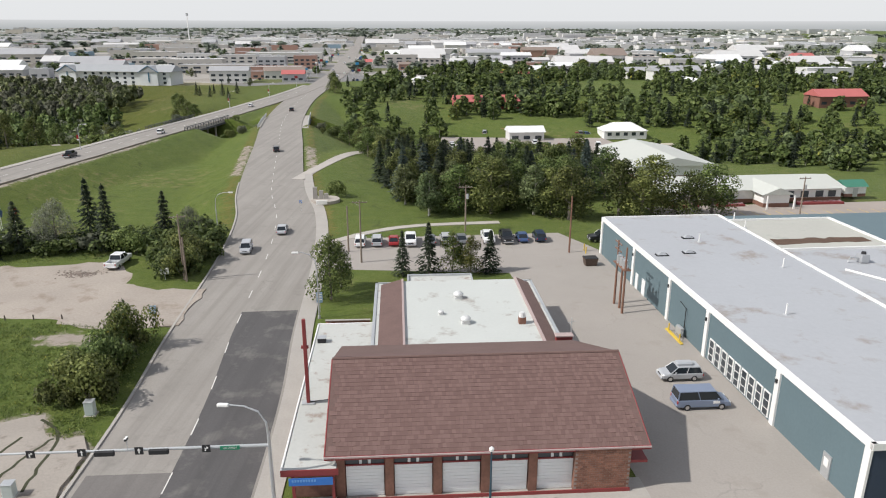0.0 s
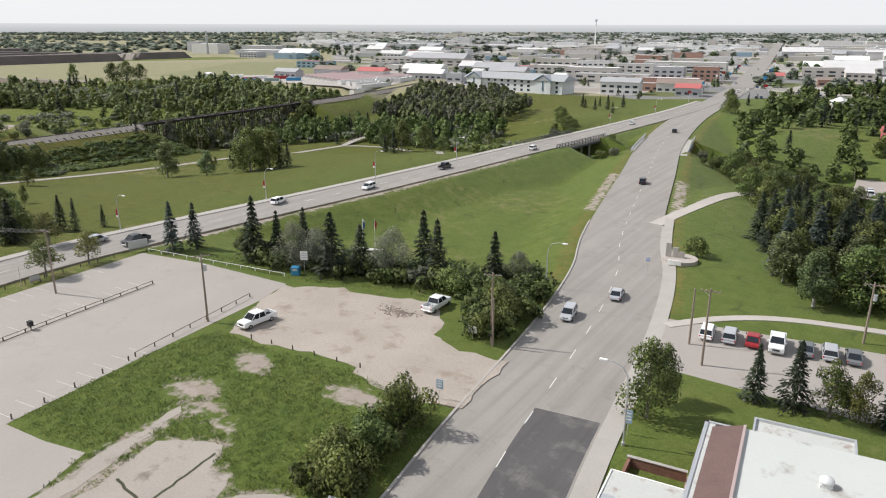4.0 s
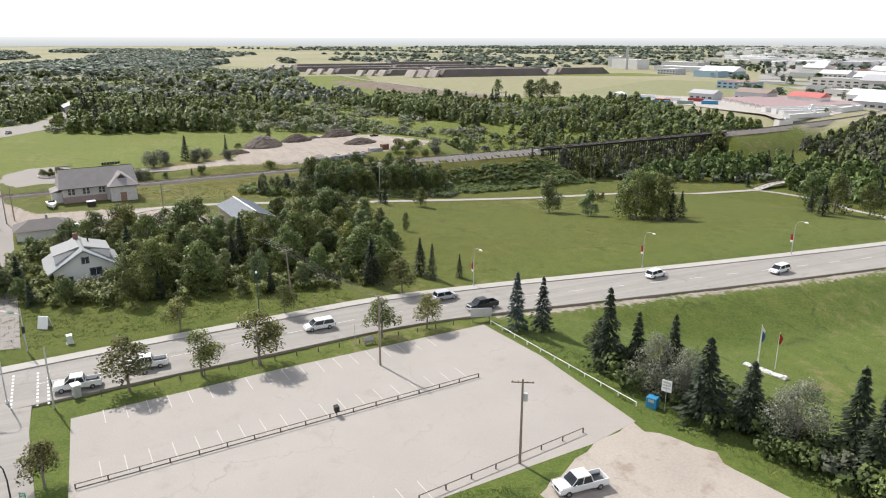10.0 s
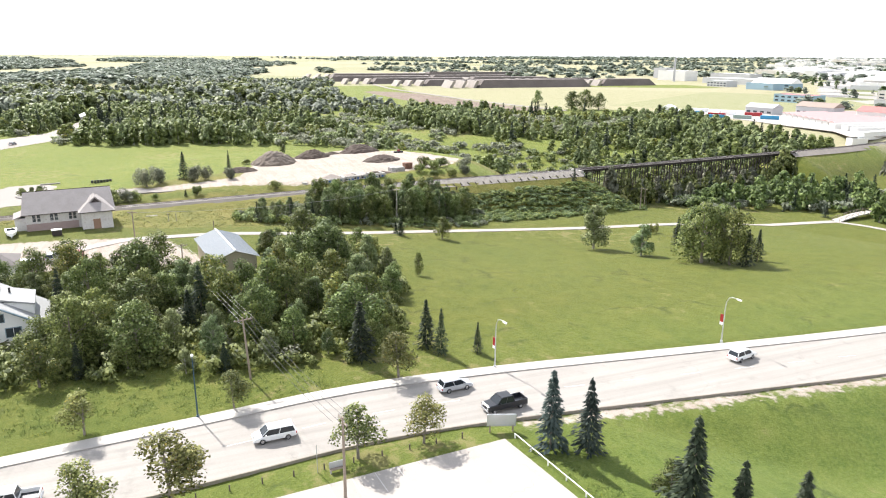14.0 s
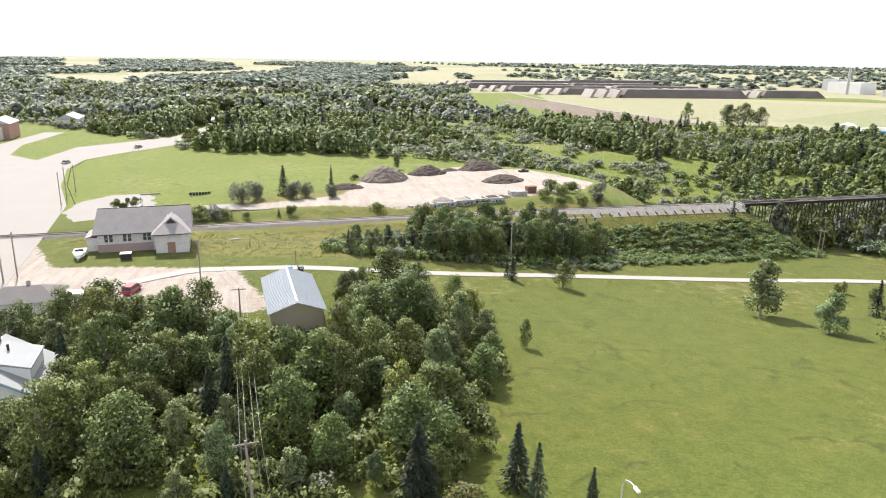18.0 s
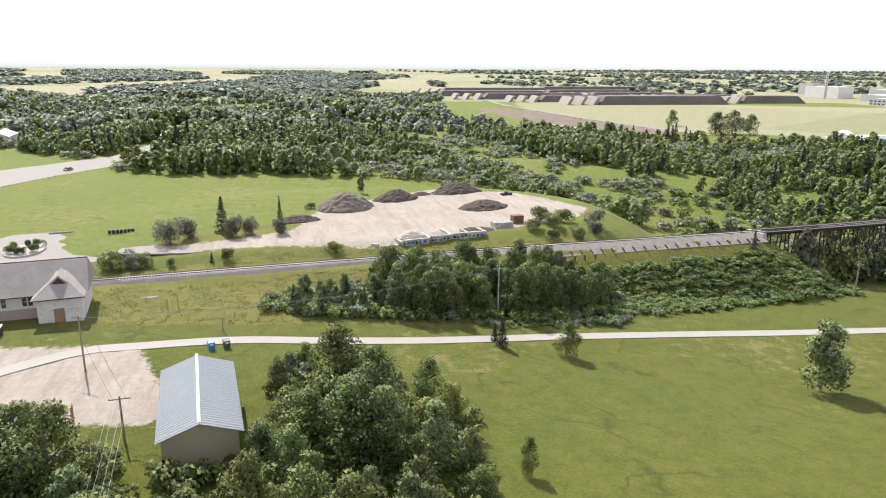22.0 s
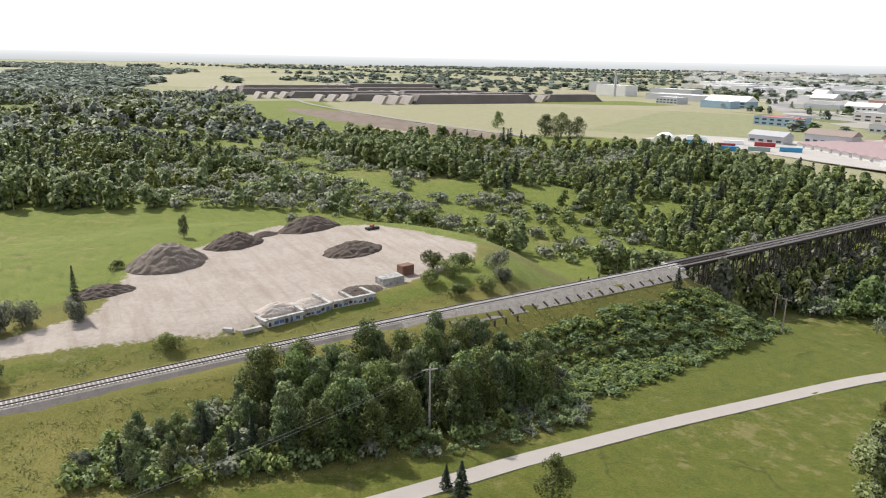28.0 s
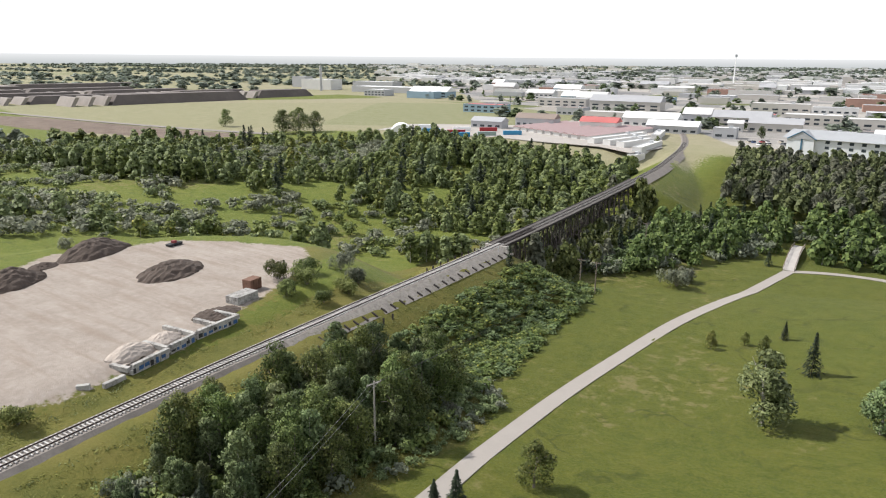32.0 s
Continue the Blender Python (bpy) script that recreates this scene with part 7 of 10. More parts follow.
wing(64, 152, 107, 168, 3.0, 4.6, True)
wing(67, 178, 90, 210, 3.4, 5.6, False)
wing(84.5, 147.5, 92, 160, 2.9, 4.4, False)
for u in (85.2, 91.3):
    part("porch_post", Shape().box(u - 0.15, 146.4, 0, u + 0.15, 146.7, 2.9), WHITE, lodge)
for u in (69, 72, 76.5, 80, 94, 97.5, 101, 104):
    part("window", Shape().box(u - 0.9, 152.72, 1.0, u + 0.9, 152.79, 2.4), GLASS_DARK, lodge)
FLOWER = leaves("flower_bed", (0.10, 0.03, 0.04), (0.45, 0.30, 0.33), (0.60, 0.52, 0.52))
for u0, u1 in ((66, 71.5), (76, 82), (94, 105)):
    bed_ = thing("flower_bed", st_pose((u0 + u1) / 2, 150.2), "raised flower bed with white and red blossoms", "flower bed", "flower beds before the low building")
    L_ = (u1 - u0) / 2
    part("bed_wall", Shape().soft_box(-L_, -0.7, 0, L_, 0.7, 0.5, 0.06), RED, bed_)
    q = leaf_cloud(np.random.default_rng(int(u0)), [(-L_ + 0.5 + k * 0.7, 0, 0.55, 0.45, 0.6) for k in range(int(L_ * 2 / 0.7))], 260, 0.16)
    part("flower_patch", cloud_mesh("flowers", q, FLOWER), None, bed_)
shed_g = thing("green_roof_shed", st_pose(112, 158), "small white shed with a green gable roof", "shed")
part("wall", Shape().box(-2.6, -2, 0, 2.6, 2, 2.4), WHITE, shed_g)
part("roof", Shape().rings([[(-3, -2.4, 2.35), (-3, 2.4, 2.35), (-3, 0, 3.6)], [(3, -2.4, 2.35), (3, 2.4, 2.35), (3, 0, 3.6)]]), surface("green_roof", (0.05, 0.19, 0.13), 0.7), shed_g)
part("door", Shape().box(-0.6, -2.06, 0, 0.6, -2.01, 2.0), GALV, shed_g)
part("base_course", Shape().box(-2.62, -2.02, 0, 2.62, 2.02, 0.7), BRICK, shed_g)
for u in np.arange(62, 132, 2.7):
    part("stall_line", Shape().box(u - 0.06, 139, 0.034, u + 0.06, 145, 0.04), YELLOW, bpy.data.objects["school_lot"], at=pose(0, 0, 0, 0, 0, STREET))

# the fair ground beyond: tent, white hall, red house
lot("park_lot", LOT_R, surface("brown_lot", (0.33, 0.29, 0.26), 0.92, 0.1, 3, 0.1), "paved park lot crowded with vehicles", gz(25, 315) + 0.12)
lot("tent_pad", [(60, 304), (92, 308), (91, 318), (60, 315)], surface("sand_court", (0.46, 0.42, 0.33), 0.95), "sandy court before the tent", max(gz(75, 310), gz(60, 305)) + 0.15)
tent = thing("marquee", pose(71.5, 321, gz(71.5, 320) + 0.1, 0, 0, 7), "white event marquee with a peaked roof and arched windows", "tent")
part("wall", Shape().box(-9.5, -5, -0.5, 9.5, 5, 3), WHITE, tent)
part("roof", Shape().rings([[(-10, -5.5, 3), (10, -5.5, 3), (10, 5.5, 3), (-10, 5.5, 3)], [(-4, -0.4, 6.2), (4, -0.4, 6.2), (4, 0.4, 6.2), (-4, 0.4, 6.2)]]), WHITE, tent)
for k in range(5):
    part("window", Shape().box(-8 + k * 3.6, -5.06, 1.0, -6.2 + k * 3.6, -5.01, 2.4), GLASS_DARK, tent)
block(28, 313, 15, 9, 4, TOWN_WALLS[0], TOWN_ROOFS[2], True, label="white shed hall among parked vehicles", name="shed_hall", category="hall", group="")
block(13, 377, 33, 12, 3.4, surface("red_siding", (0.42, 0.10, 0.10), 0.8), TOWN_ROOFS[4], True, label="long red house with a red roof among trees", name="red_house", category="house", group="")
block(196, 386, 26, 14, 5, BRICK, TOWN_ROOFS[4], True, label="brick building with a red roof among trees", name="red_roof_house", category="house", group="")
block(150, 520, 34, 14, 8, TOWN_WALLS[0], TOWN_ROOFS[1], True, label="three-storey white apartment house with grey gables", name="apartment_house", category="apartment house", group="")
block(265, 540, 36, 14, 9, TOWN_WALLS[0], TOWN_ROOFS[2], False, label="white flat-roofed apartment block among trees", name="apartment_block", category="apartment house", group="")

# ---- vehicles ----
CHROME = surface("vehicle_chrome", (0.55, 0.55, 0.56), 0.25, 0.04, 5, 0.5, metal=0.9, bump=0)
LAMP_RED = surface("tail_lamp_red", (0.35, 0.02, 0.02), 0.3, 0.05, 5, 0.5, bump=0)
LAMP_CLEAR = surface("head_lamp_glass", (0.70, 0.70, 0.68), 0.2, 0.05, 5, 0.5, bump=0)
AUTO_GLASS, n, l, b = nodes_of("vehicle_glass")
b.inputs["Base Color"].default_value = (0.02, 0.025, 0.03, 1)
b.inputs["Roughness"].default_value, b.inputs["Metallic"].default_value = 0.06, 0.15
paints = {}


def paint(word, c):
    if word not in paints:
        paints[word] = surface("car_paint_" + word, c, 0.28, 0.02, 4, 0.3, metal=0.1, bump=0)
    return paints[word]


COLOURS = {"white": (0.78, 0.78, 0.78), "silver": (0.42, 0.43, 0.45), "black": (0.02, 0.021, 0.025), "red": (0.32, 0.025, 0.03), "blue": (0.05, 0.09, 0.20), "slate": (0.20, 0.24, 0.33), "grey": (0.16, 0.17, 0.18), "navy": (0.02, 0.035, 0.07), "beige": (0.48, 0.44, 0.37), "teal": (0.25, 0.32, 0.30)}


def vehicle(kind, colour, x, y, turn, extra="", z=None, group=""):
    """A parked or standing motor vehicle; its nose points along +y before the turn."""
    body = paint(colour, COLOURS[colour])
    L, W, Hh, belt, hood = {"pickup": (5.85, 2.02, 2.0, 1.22, 1.18), "suv": (4.7, 1.85, 1.72, 1.02, 1.02), "sedan": (4.7, 1.8, 1.45, 0.92, 0.88), "van": (5.6, 2.0, 2.1, 1.2, 1.1), "minivan": (5.0, 1.95, 1.75, 1.05, 1.0)}[kind]
    word = {"pickup": "pickup truck", "suv": "sport utility car", "sedan": "saloon car", "van": "passenger van", "minivan": "minivan"}[kind]
    ob = thing({"pickup": "pickup_truck", "suv": "suv", "sedan": "car", "van": "van", "minivan": "minivan"}[kind], pose(x, y, (gz(x, y) if z is None else z), 0, 0, turn), colour + " " + word + (" " + extra if extra else " standing on pale paving"), "car" if kind != "pickup" else "truck", group)
    w, h2 = W / 2, L / 2

    def hull(stations):
        rings = []
        for yy, half, z0, z1 in stations:
            c = min(0.12, (z1 - z0) * 0.25)
            rings.append([(-half + 0.06, yy, z0), (half - 0.06, yy, z0), (half, yy, z0 + c), (half, yy, z1 - c), (half - c, yy, z1), (-half + c, yy, z1), (-half, yy, z1 - c), (-half, yy, z0 + c)])
        return Shape().rings(rings)

    if kind == "pickup":
        part("body", hull([(-0.95, w, 0.42, belt), (h2 - 1.2, w, 0.42, belt), (h2 - 0.2, w * 0.98, 0.42, hood - 0.02), (h2, w * 0.93, 0.45, hood - 0.12)]), body, ob)
        bed_ = Shape()
        for q in ((-w, -h2 + 0.05, -w + 0.12, -0.95), (w - 0.12, -h2 + 0.05, w, -0.95), (-w, -h2, w, -h2 + 0.1)):
            bed_.soft_box(q[0], q[1], 0.42, q[2], q[3], belt, 0.025)
        part("cargo_bed", bed_, body, ob)
        part("bed_floor", Shape().box(-w + 0.1, -h2 + 0.08, 0.5, w - 0.1, -0.96, 0.72), paint("black", COLOURS["black"]) if extra != "with a loaded bed" else GALV, ob)
        if extra == "with a loaded bed":
            q = leaf_cloud(np.random.default_rng(4), [(0, -2.2, 0.8, 0.5, 0.4), (0.2, -1.6, 0.8, 0.4, 0.4)], 60, 0.2)
            part("load", cloud_mesh("load", q, OFFWHITE), None, ob)
        roof_y0, roof_y1, g0, g1 = -0.72, 0.85, -0.98, 1.65
    else:
        rear = {"sedan": 0.9, "suv": 1.0, "minivan": 1.0, "van": 1.0}[kind]
        part("body", hull([(-h2, w * 0.9, 0.45, belt * rear - 0.1), (-h2 + 0.2, w, 0.35, belt * rear), (0, w, 0.32, belt), (h2 - 1.2, w, 0.32, hood), (h2 - 0.25, w * 0.97, 0.35, hood - 0.12), (h2, w * 0.86, 0.42, hood - 0.32)]), body, ob)
        roof_y0, roof_y1, g0, g1 = {"sedan": (-0.9, 0.55, -1.75, 1.35), "suv": (-1.9, 0.55, -2.2, 1.35), "minivan": (-2.1, 0.75, -2.35, 1.6), "van": (-2.6, 1.15, -2.74, 1.85)}[kind]
    t = w * 0.80
    part("cabin", Shape().rings([[(-w + 0.05, g0, belt - 0.02), (w - 0.05, g0, belt - 0.02), (w - 0.05, g1, belt - 0.02), (-w + 0.05, g1, belt - 0.02)], [(-t, roof_y0, Hh - 0.08), (t, roof_y0, Hh - 0.08), (t, roof_y1, Hh - 0.08), (-t, roof_y1, Hh - 0.08)]]), AUTO_GLASS, ob)
    part("roof_panel", Shape().soft_box(-t - 0.03, roof_y0 - 0.06, Hh - 0.1, t + 0.03, roof_y1 + 0.06, Hh, 0.06), body, ob)
    for sx in (-1, 1):
        for yb, yt in ((g0, roof_y0), (g1, roof_y1), ((g0 + g1) / 2, (roof_y0 + roof_y1) / 2)):
            part("pillar", Shape().tube([(sx * (w - 0.05), yb, belt - 0.03), (sx * t, yt, Hh - 0.06)], 0.055, 4), body, ob)
        part("mirror", Shape().soft_box(sx * (w + 0.1) - 0.09, g1 - 0.55, belt - 0.02, sx * (w + 0.1) + 0.09, g1 - 0.4, belt + 0.18, 0.03), body, ob)
        part("headlight", Shape().soft_box(sx * w * 0.68 - 0.2, h2 - 0.14, hood - 0.42, sx * w * 0.68 + 0.2, h2 + 0.01, hood - 0.24, 0.03), LAMP_CLEAR, ob)
        part("tail_light", Shape().soft_box(sx * w * 0.86 - 0.1, -h2 - 0.02, belt - 0.42, sx * w * 0.86 + 0.1, -h2 + 0.1, belt - 0.12, 0.03), LAMP_RED, ob)
        for yy in (-h2 + 1.05, h2 - 0.95):
            wh = part("wheel", Shape().tube([(sx * (w - 0.24), yy, 0.36), (sx * (w + 0.01), yy, 0.36)], 0.36, 12), BLACK, ob)
            part("rim", Shape().tube([(sx * (w - 0.02), yy, 0.36), (sx * (w + 0.025), yy, 0.36)], 0.21, 10), CHROME, wh)
    part("front_bumper", Shape().soft_box(-w * 0.92, h2 - 0.1, 0.38, w * 0.92, h2 + 0.08, 0.62, 0.05), CHROME if kind == "pickup" else body, ob)
    part("rear_bumper", Shape().soft_box(-w * 0.92, -h2 - 0.1, 0.42, w * 0.92, -h2 + 0.06, 0.64, 0.05), CHROME if kind == "pickup" else body, ob)
    part("grille", Shape().box(-w * 0.45, h2 - 0.06, 0.64, w * 0.45, h2 + 0.015, hood - 0.28), BLACK, ob)
    return ob


def st_vehicle(kind, colour, u, v, turn, extra="", group=""):
    p = st(u, v)
    return vehicle(kind, colour, p.x, p.y, STREET + turn, extra, 0.035, group)


v_ = st_vehicle("van", "slate", 34.2, 70.0, -92, "parked beside the blue building")
part("sign_panel", Shape().box(1.0, 0.9, 0.75, 1.012, 1.6, 1.05), WHITE, v_)
v_ = st_vehicle("suv", "silver", 34.6, 75.9, 88, "with a roof box by the blue building")
part("roof_box", Shape().soft_box(-0.45, -1.3, 1.74, 0.45, 0.6, 2.05, 0.12), paints["silver"], v_)
for u, kind, col in ((-1.2, "suv", "white"), (1.8, "suv", "silver"), (4.8, "sedan", "red"), (7.8, "pickup", "white"), (11.4, "sedan", "grey"), (14.2, "suv", "silver"), (17.0, "sedan", "grey"), (21.9, "pickup", "white"), (25.3, "pickup", "black"), (28.2, "sedan", "blue"), (31.4, "suv", "navy")):
    st_vehicle(kind, col, u, 129.6, 178 if kind == "pickup" else -2, "parked in a row by the trees", "row of parked cars")
st_vehicle("pickup", "black", 43.0, 127.5, 90, "parked behind the blue building")
vehicle("pickup", "white", -74.5, 96.7, 176, "on the edge of the gravel lot", 0.03)
vehicle("pickup", "white", -55.6, 116.1, 0, "with a loaded bed", 0.03)
vehicle("pickup", "white", -122.5, 47.1, 178, "waiting at the crossing", ROAD_H)
vehicle("pickup", "white", -125.4, 56.0, 178, "waiting behind another truck", ROAD_H)
for x, y, turn, kind, col in ((-33.6, 136.2, 8, "sedan", "silver"), (-37.0, 124.3, 190, "suv", "silver"), (-57.5, 226, 14, "suv", "black"), (-78, 335, 10, "suv", "black"), (-126.6, 152.5, 10, "suv", "white"), (-118.2, 178, 188, "minivan", "white"), (-116.5, 214, 6, "pickup", "black"), (-109, 262, 7, "suv", "white"), (-129.0, 83, 182, "minivan", "white"), (-133.0, 108, 4, "suv", "silver"), (-125.8, 112, 184, "pickup", "black"), (-102, 352, 8, "sedan", "white"), (-95, 560, 8, "suv", "white"), (-112, 640, 188, "sedan", "silver"), (-106, 700, 8, "pickup", "black"), (-121, 760, 188, "suv", "white"), (-118, 830, 8, "suv", "red"), (-135, 880, 188, "van", "white")):
    vehicle(kind, col, x, y, turn, "driving on the grey road", ROAD_H if y < 500 else gz(x, y) + 0.26, "cars on the roads")
lot_rng = np.random.default_rng(61)
for k in range(26):
    x, y = lot_rng.uniform(-4, 58), lot_rng.choice((288, 294, 300, 306, 325, 332, 338))
    if abs(x - 28) < 10 and 305 < y < 320:
        continue
    vehicle(str(lot_rng.choice(("suv", "sedan", "pickup", "van"))), str(lot_rng.choice(("white", "silver", "black", "red", "blue", "grey", "beige"))), x, y, lot_rng.uniform(-10, 10), "parked in the park lot", gz(25, 315) + 0.13, "vehicles in the park lot")

# ---- poles, lamps, wires ----
INSUL = surface("insulator", (0.30, 0.28, 0.27), 0.3, 0.1, 5, 0.5)
WIRE = surface("wire", (0.05, 0.05, 0.05), 0.6, 0.05, 5, 0.5, bump=0)
WIRE_PALE = surface("bright_wire", (0.36, 0.35, 0.33), 0.4, 0.05, 5, 0.5, bump=0)
ORANGE = surface("green_street_sign", (0.02, 0.22, 0.12), 0.5, 0.05, 5, 0.5)


def utility_pole(x, y, h, turn, words, mat=POLE_WOOD, arms=1, drum=False, lean=0.0, z=None):
    ob = thing("utility_pole", pose(x, y, gz(x, y) if z is None else z, 0, lean, turn), words, "utility pole", "utility poles")
    part("shaft", Shape().tube([(0, 0, -0.5), (0, 0, h * 0.5), (0, 0, h)], [0.17, 0.145, 0.11], 8), mat, ob)
    for k in range(arms):
        zz = h - 0.45 - k * 1.0
        part("crossarm", Shape().box(-1.25, -0.06, zz, 1.25, 0.06, zz + 0.13), mat, ob)
        for o in (-1.1, -0.5, 0.5, 1.1):
            part("insulator", Shape().tube([(o, 0, zz + 0.13), (o, 0, zz + 0.3)], [0.06, 0.035], 6), INSUL, ob)
        part("brace", Shape().tube([(-0.8, 0.06, zz), (0, 0.1, zz - 0.6)], 0.025, 4), GALV, ob)
    if drum:
        part("transformer", Shape().tube([(0.35, 0, h - 2.6), (0.35, 0, h - 1.7)], 0.26, 10), GALV, ob)
    return ob


TEAL = surface("dark_teal_paint", (0.022, 0.060, 0.085), 0.6, 0.1, 5, 0.5)


def street_lamp(x, y, h, reach, turn, words, mat=GALV, z=None, banner=False):
    """A tapered steel post with a curved arm; the arm reaches along its own +x."""
    ob = thing("street_lamp", pose(x, y, gz(x, y) if z is None else z, 0, 0, turn), words, "street lamp", "street lamps")
    part("base", Shape().tube([(0, 0, -0.2), (0, 0, 0.35)], [0.24, 0.2], 8), mat, ob)
    part("post", Shape().tube([(0, 0, 0.2), (0, 0, h * 0.72)], [0.11, 0.075], 8), mat, ob)
    if reach:
        part("arm", Shape().tube([(0, 0, h * 0.72), (0.05 * reach, 0, h * 0.86), (0.25 * reach, 0, h * 0.96), (0.6 * reach, 0, h), (reach, 0, h * 1.005)], [0.075, 0.065, 0.055, 0.05, 0.045], 7), mat, ob)
        part("head", Shape().soft_box(reach - 0.1, -0.16, h - 0.1, reach + 0.75, 0.16, h + 0.1, 0.06), WHITE, ob)
    else:
        part("post_top", Shape().tube([(0, 0, h * 0.72), (0, 0, h)], [0.075, 0.06], 8), mat, ob)
        part("head", Shape().rings([[(r * math.cos(q), r * math.sin(q), zz) for q in (0.785 * k for k in range(8))] for r, zz in ((0.1, h), (0.2, h + 0.12), (0.2, h + 0.3), (0.06, h + 0.42))]), WHITE, ob)
    if banner:
        part("banner", Shape().box(-0.75, -0.02, h * 0.42, -0.15, 0.02, h * 0.58), paints["red"], ob, "red and white street banner")
        part("banner_band", Shape().box(-0.75, -0.025, h * 0.36, -0.15, 0.025, h * 0.42), WHITE, ob)
    return ob


utility_pole(-81.2, 93.2, 10.6, 60, "weathered wooden power pole beside the lot", POLE_WOOD, 1, True)
utility_pole(-111.5, 87.4, 11.0, 5, "weathered wooden power pole in the parking lot")
utility_pole(-42.3, 109.6, 10.4, 20, "paired wooden power pole among bushes", POLE_WOOD, 1)
utility_pole(-41.7, 108.9, 7.0, 20, "shorter wooden pole stub among bushes", POLE_WOOD, 0)
utility_pole(-16.1, 118.5, 10.6, 10, "brown wooden power pole by the parked cars", POLE_WOOD, 1)
utility_pole(-19.1, 124.1, 8.2, 10, "thin dark service pole on the lawn", POLE_WOOD, 0)
utility_pole(19.1, 124.9, 10.0, 5, "reddish wooden pole beside the parking row", POLE_RED, 0)
utility_pole(1.2, 137.5, 9.0, 5, "wooden power pole with equipment among trees", POLE_WOOD, 1, True)
utility_pole(70, 150, 8.5, 8, "wooden power pole with transformers by the low building", POLE_WOOD, 1, True)
utility_pole(87, 148.5, 8.5, 8, "wooden power pole with grey transformers", POLE_WOOD, 1, True)
for u, v in ((34.7, 97.9), (34.9, 96.3), (34.6, 94.4)):
    p = st(u, v)
    utility_pole(p.x, p.y, 9.4 if v != 96.3 else 7.5, STREET + 90, "brown pole of a three-pole transformer stand", POLE_RED, 2 if v > 97 else 0, z=0.03)
p = st(34.8, 96.3)
tb = thing("transformer_bank", pose(p.x, p.y, 6.3, 0, 0, STREET), "pale grey transformer bank on a pole platform", "transformer")
part("platform", Shape().box(-0.5, -2.1, -0.15, 0.5, 2.1, 0), POLE_RED, tb)
for k in range(3):
    part("drum", Shape().tube([(0, -1.1 + k * 1.1, 0), (0, -1.1 + k * 1.1, 1.1)], 0.38, 10), GALV, tb)
utility_pole(-146.0, 82.2, 9.4, 95, "wooden power pole leaning at the wood's edge", POLE_WOOD, 1, lean=-3)
utility_pole(-205.4, 75.2, 6.0, 95, "short wooden power pole in the trees", POLE_WOOD, 1)
utility_pole(-227.4, 65.3, 9.0, 60, "wooden power pole beside the dirt yard", POLE_WOOD, 1)
utility_pole(-252.8, 138.3, 10.8, 80, "pale wooden power pole above the bank trees", PALE_BARK, 1)
utility_pole(-265.6, 238.9, 8.8, 5, "wooden power pole at the foot of the bank", POLE_WOOD, 1)
utility_pole(-273.7, 247.0, 7.5, 5, "wooden power pole near the trestle", POLE_WOOD, 1)
utility_pole(-270.9, 288.6, 10.8, 5, "wooden power pole by the creek", POLE_WOOD, 1)
for x, y, h in ((-232, 24.0, 11), (-231, 27, 9.5), (-234, 28.5, 9.5), (-308, 13.5, 10), (-318, 12, 10), (-330, 11, 9)):
    utility_pole(x, y, h, 10, "tall wooden power pole by the wide road", POLE_WOOD, 1)


def wire(a, b, sag, r=0.022, mat=WIRE):
    s = Shape()
    pts = [Vector(a).lerp(Vector(b), k / 10) - Vector((0, 0, sag * (1 - (k / 5 - 1) ** 2))) for k in range(11)]
    return solid("overhead_wire", s.tube(pts, r, 4), mat, "thin overhead wire strung between power poles", "wire", group="overhead wires")


for o in (-1.0, -0.4, 0.4, 1.0):
    wire((-146.2, 82.2 + o, gz(-146, 82) + 9.1), (-205.4, 75.2 + o, gz(-205, 75) + 5.7), 0.8, 0.016, WIRE_PALE)
    wire((-146.2, 82.2 + o, gz(-146, 82) + 9.1), (-111.5, 87.4 + o, 10.7), 0.7)
for o in (-0.8, 0.8):
    wire((-205.4, 75.2 + o, gz(-205, 75) + 5.7), (-227.4, 65.3 + o, gz(-227, 65) + 8.6), 0.5)
    wire((-252.8 + o * 0.2, 138.3 + o, gz(-252.8, 138.3) + 10.4), (-227.4, 65.3 + o, gz(-227, 65) + 8.6), 1.6, 0.018, WIRE_PALE)
    wire((-252.8, 138.3 + o, gz(-252.8, 138.3) + 10.4), (-265.6 + o, 238.9, gz(-265.6, 238.9) + 8.5), 1.8)
    wire((-265.6 + o, 238.9, gz(-265.6, 238.9) + 8.5), (-270.9 + o, 288.6, gz(-271, 288.6) + 10.4), 0.8)

street_lamp(-18.6, 95.2, 9.3, -3.0, STREET, "grey steel street lamp with a curved arm", z=0.04)
street_lamp(-45.2, 134.0, 8.2, 2.6, STREET, "pale steel street lamp on the verge")
street_lamp(-90.8, 42.9, 8.8, -3.0, STREET + 60, "dark steel street lamp at the lot corner", BLACK, z=0.03)
street_lamp(-121.6, 38.7, 10.0, -3.0, STREET + 60, "grey steel street lamp at the crossing", GALV, z=0)
street_lamp(2.7, 56.6, 5.6, 0, 0, "dark blue-green steel lamp post with a white lantern", TEAL, z=0.04)
street_lamp(-137.5, 74.7, 8.3, 0, 0, "dark blue-green lamp post with a white head", TEAL)
for x, y in ((-137.2, 116.1), (-132.5, 154.0), (-126.0, 191.0), (-120.2, 227.0), (-117.5, 300.0), (-110, 345), (-104, 395)):
    street_lamp(x, y, 8.0, 2.2, STREET - 4, "grey steel street lamp with red banner", banner=True)

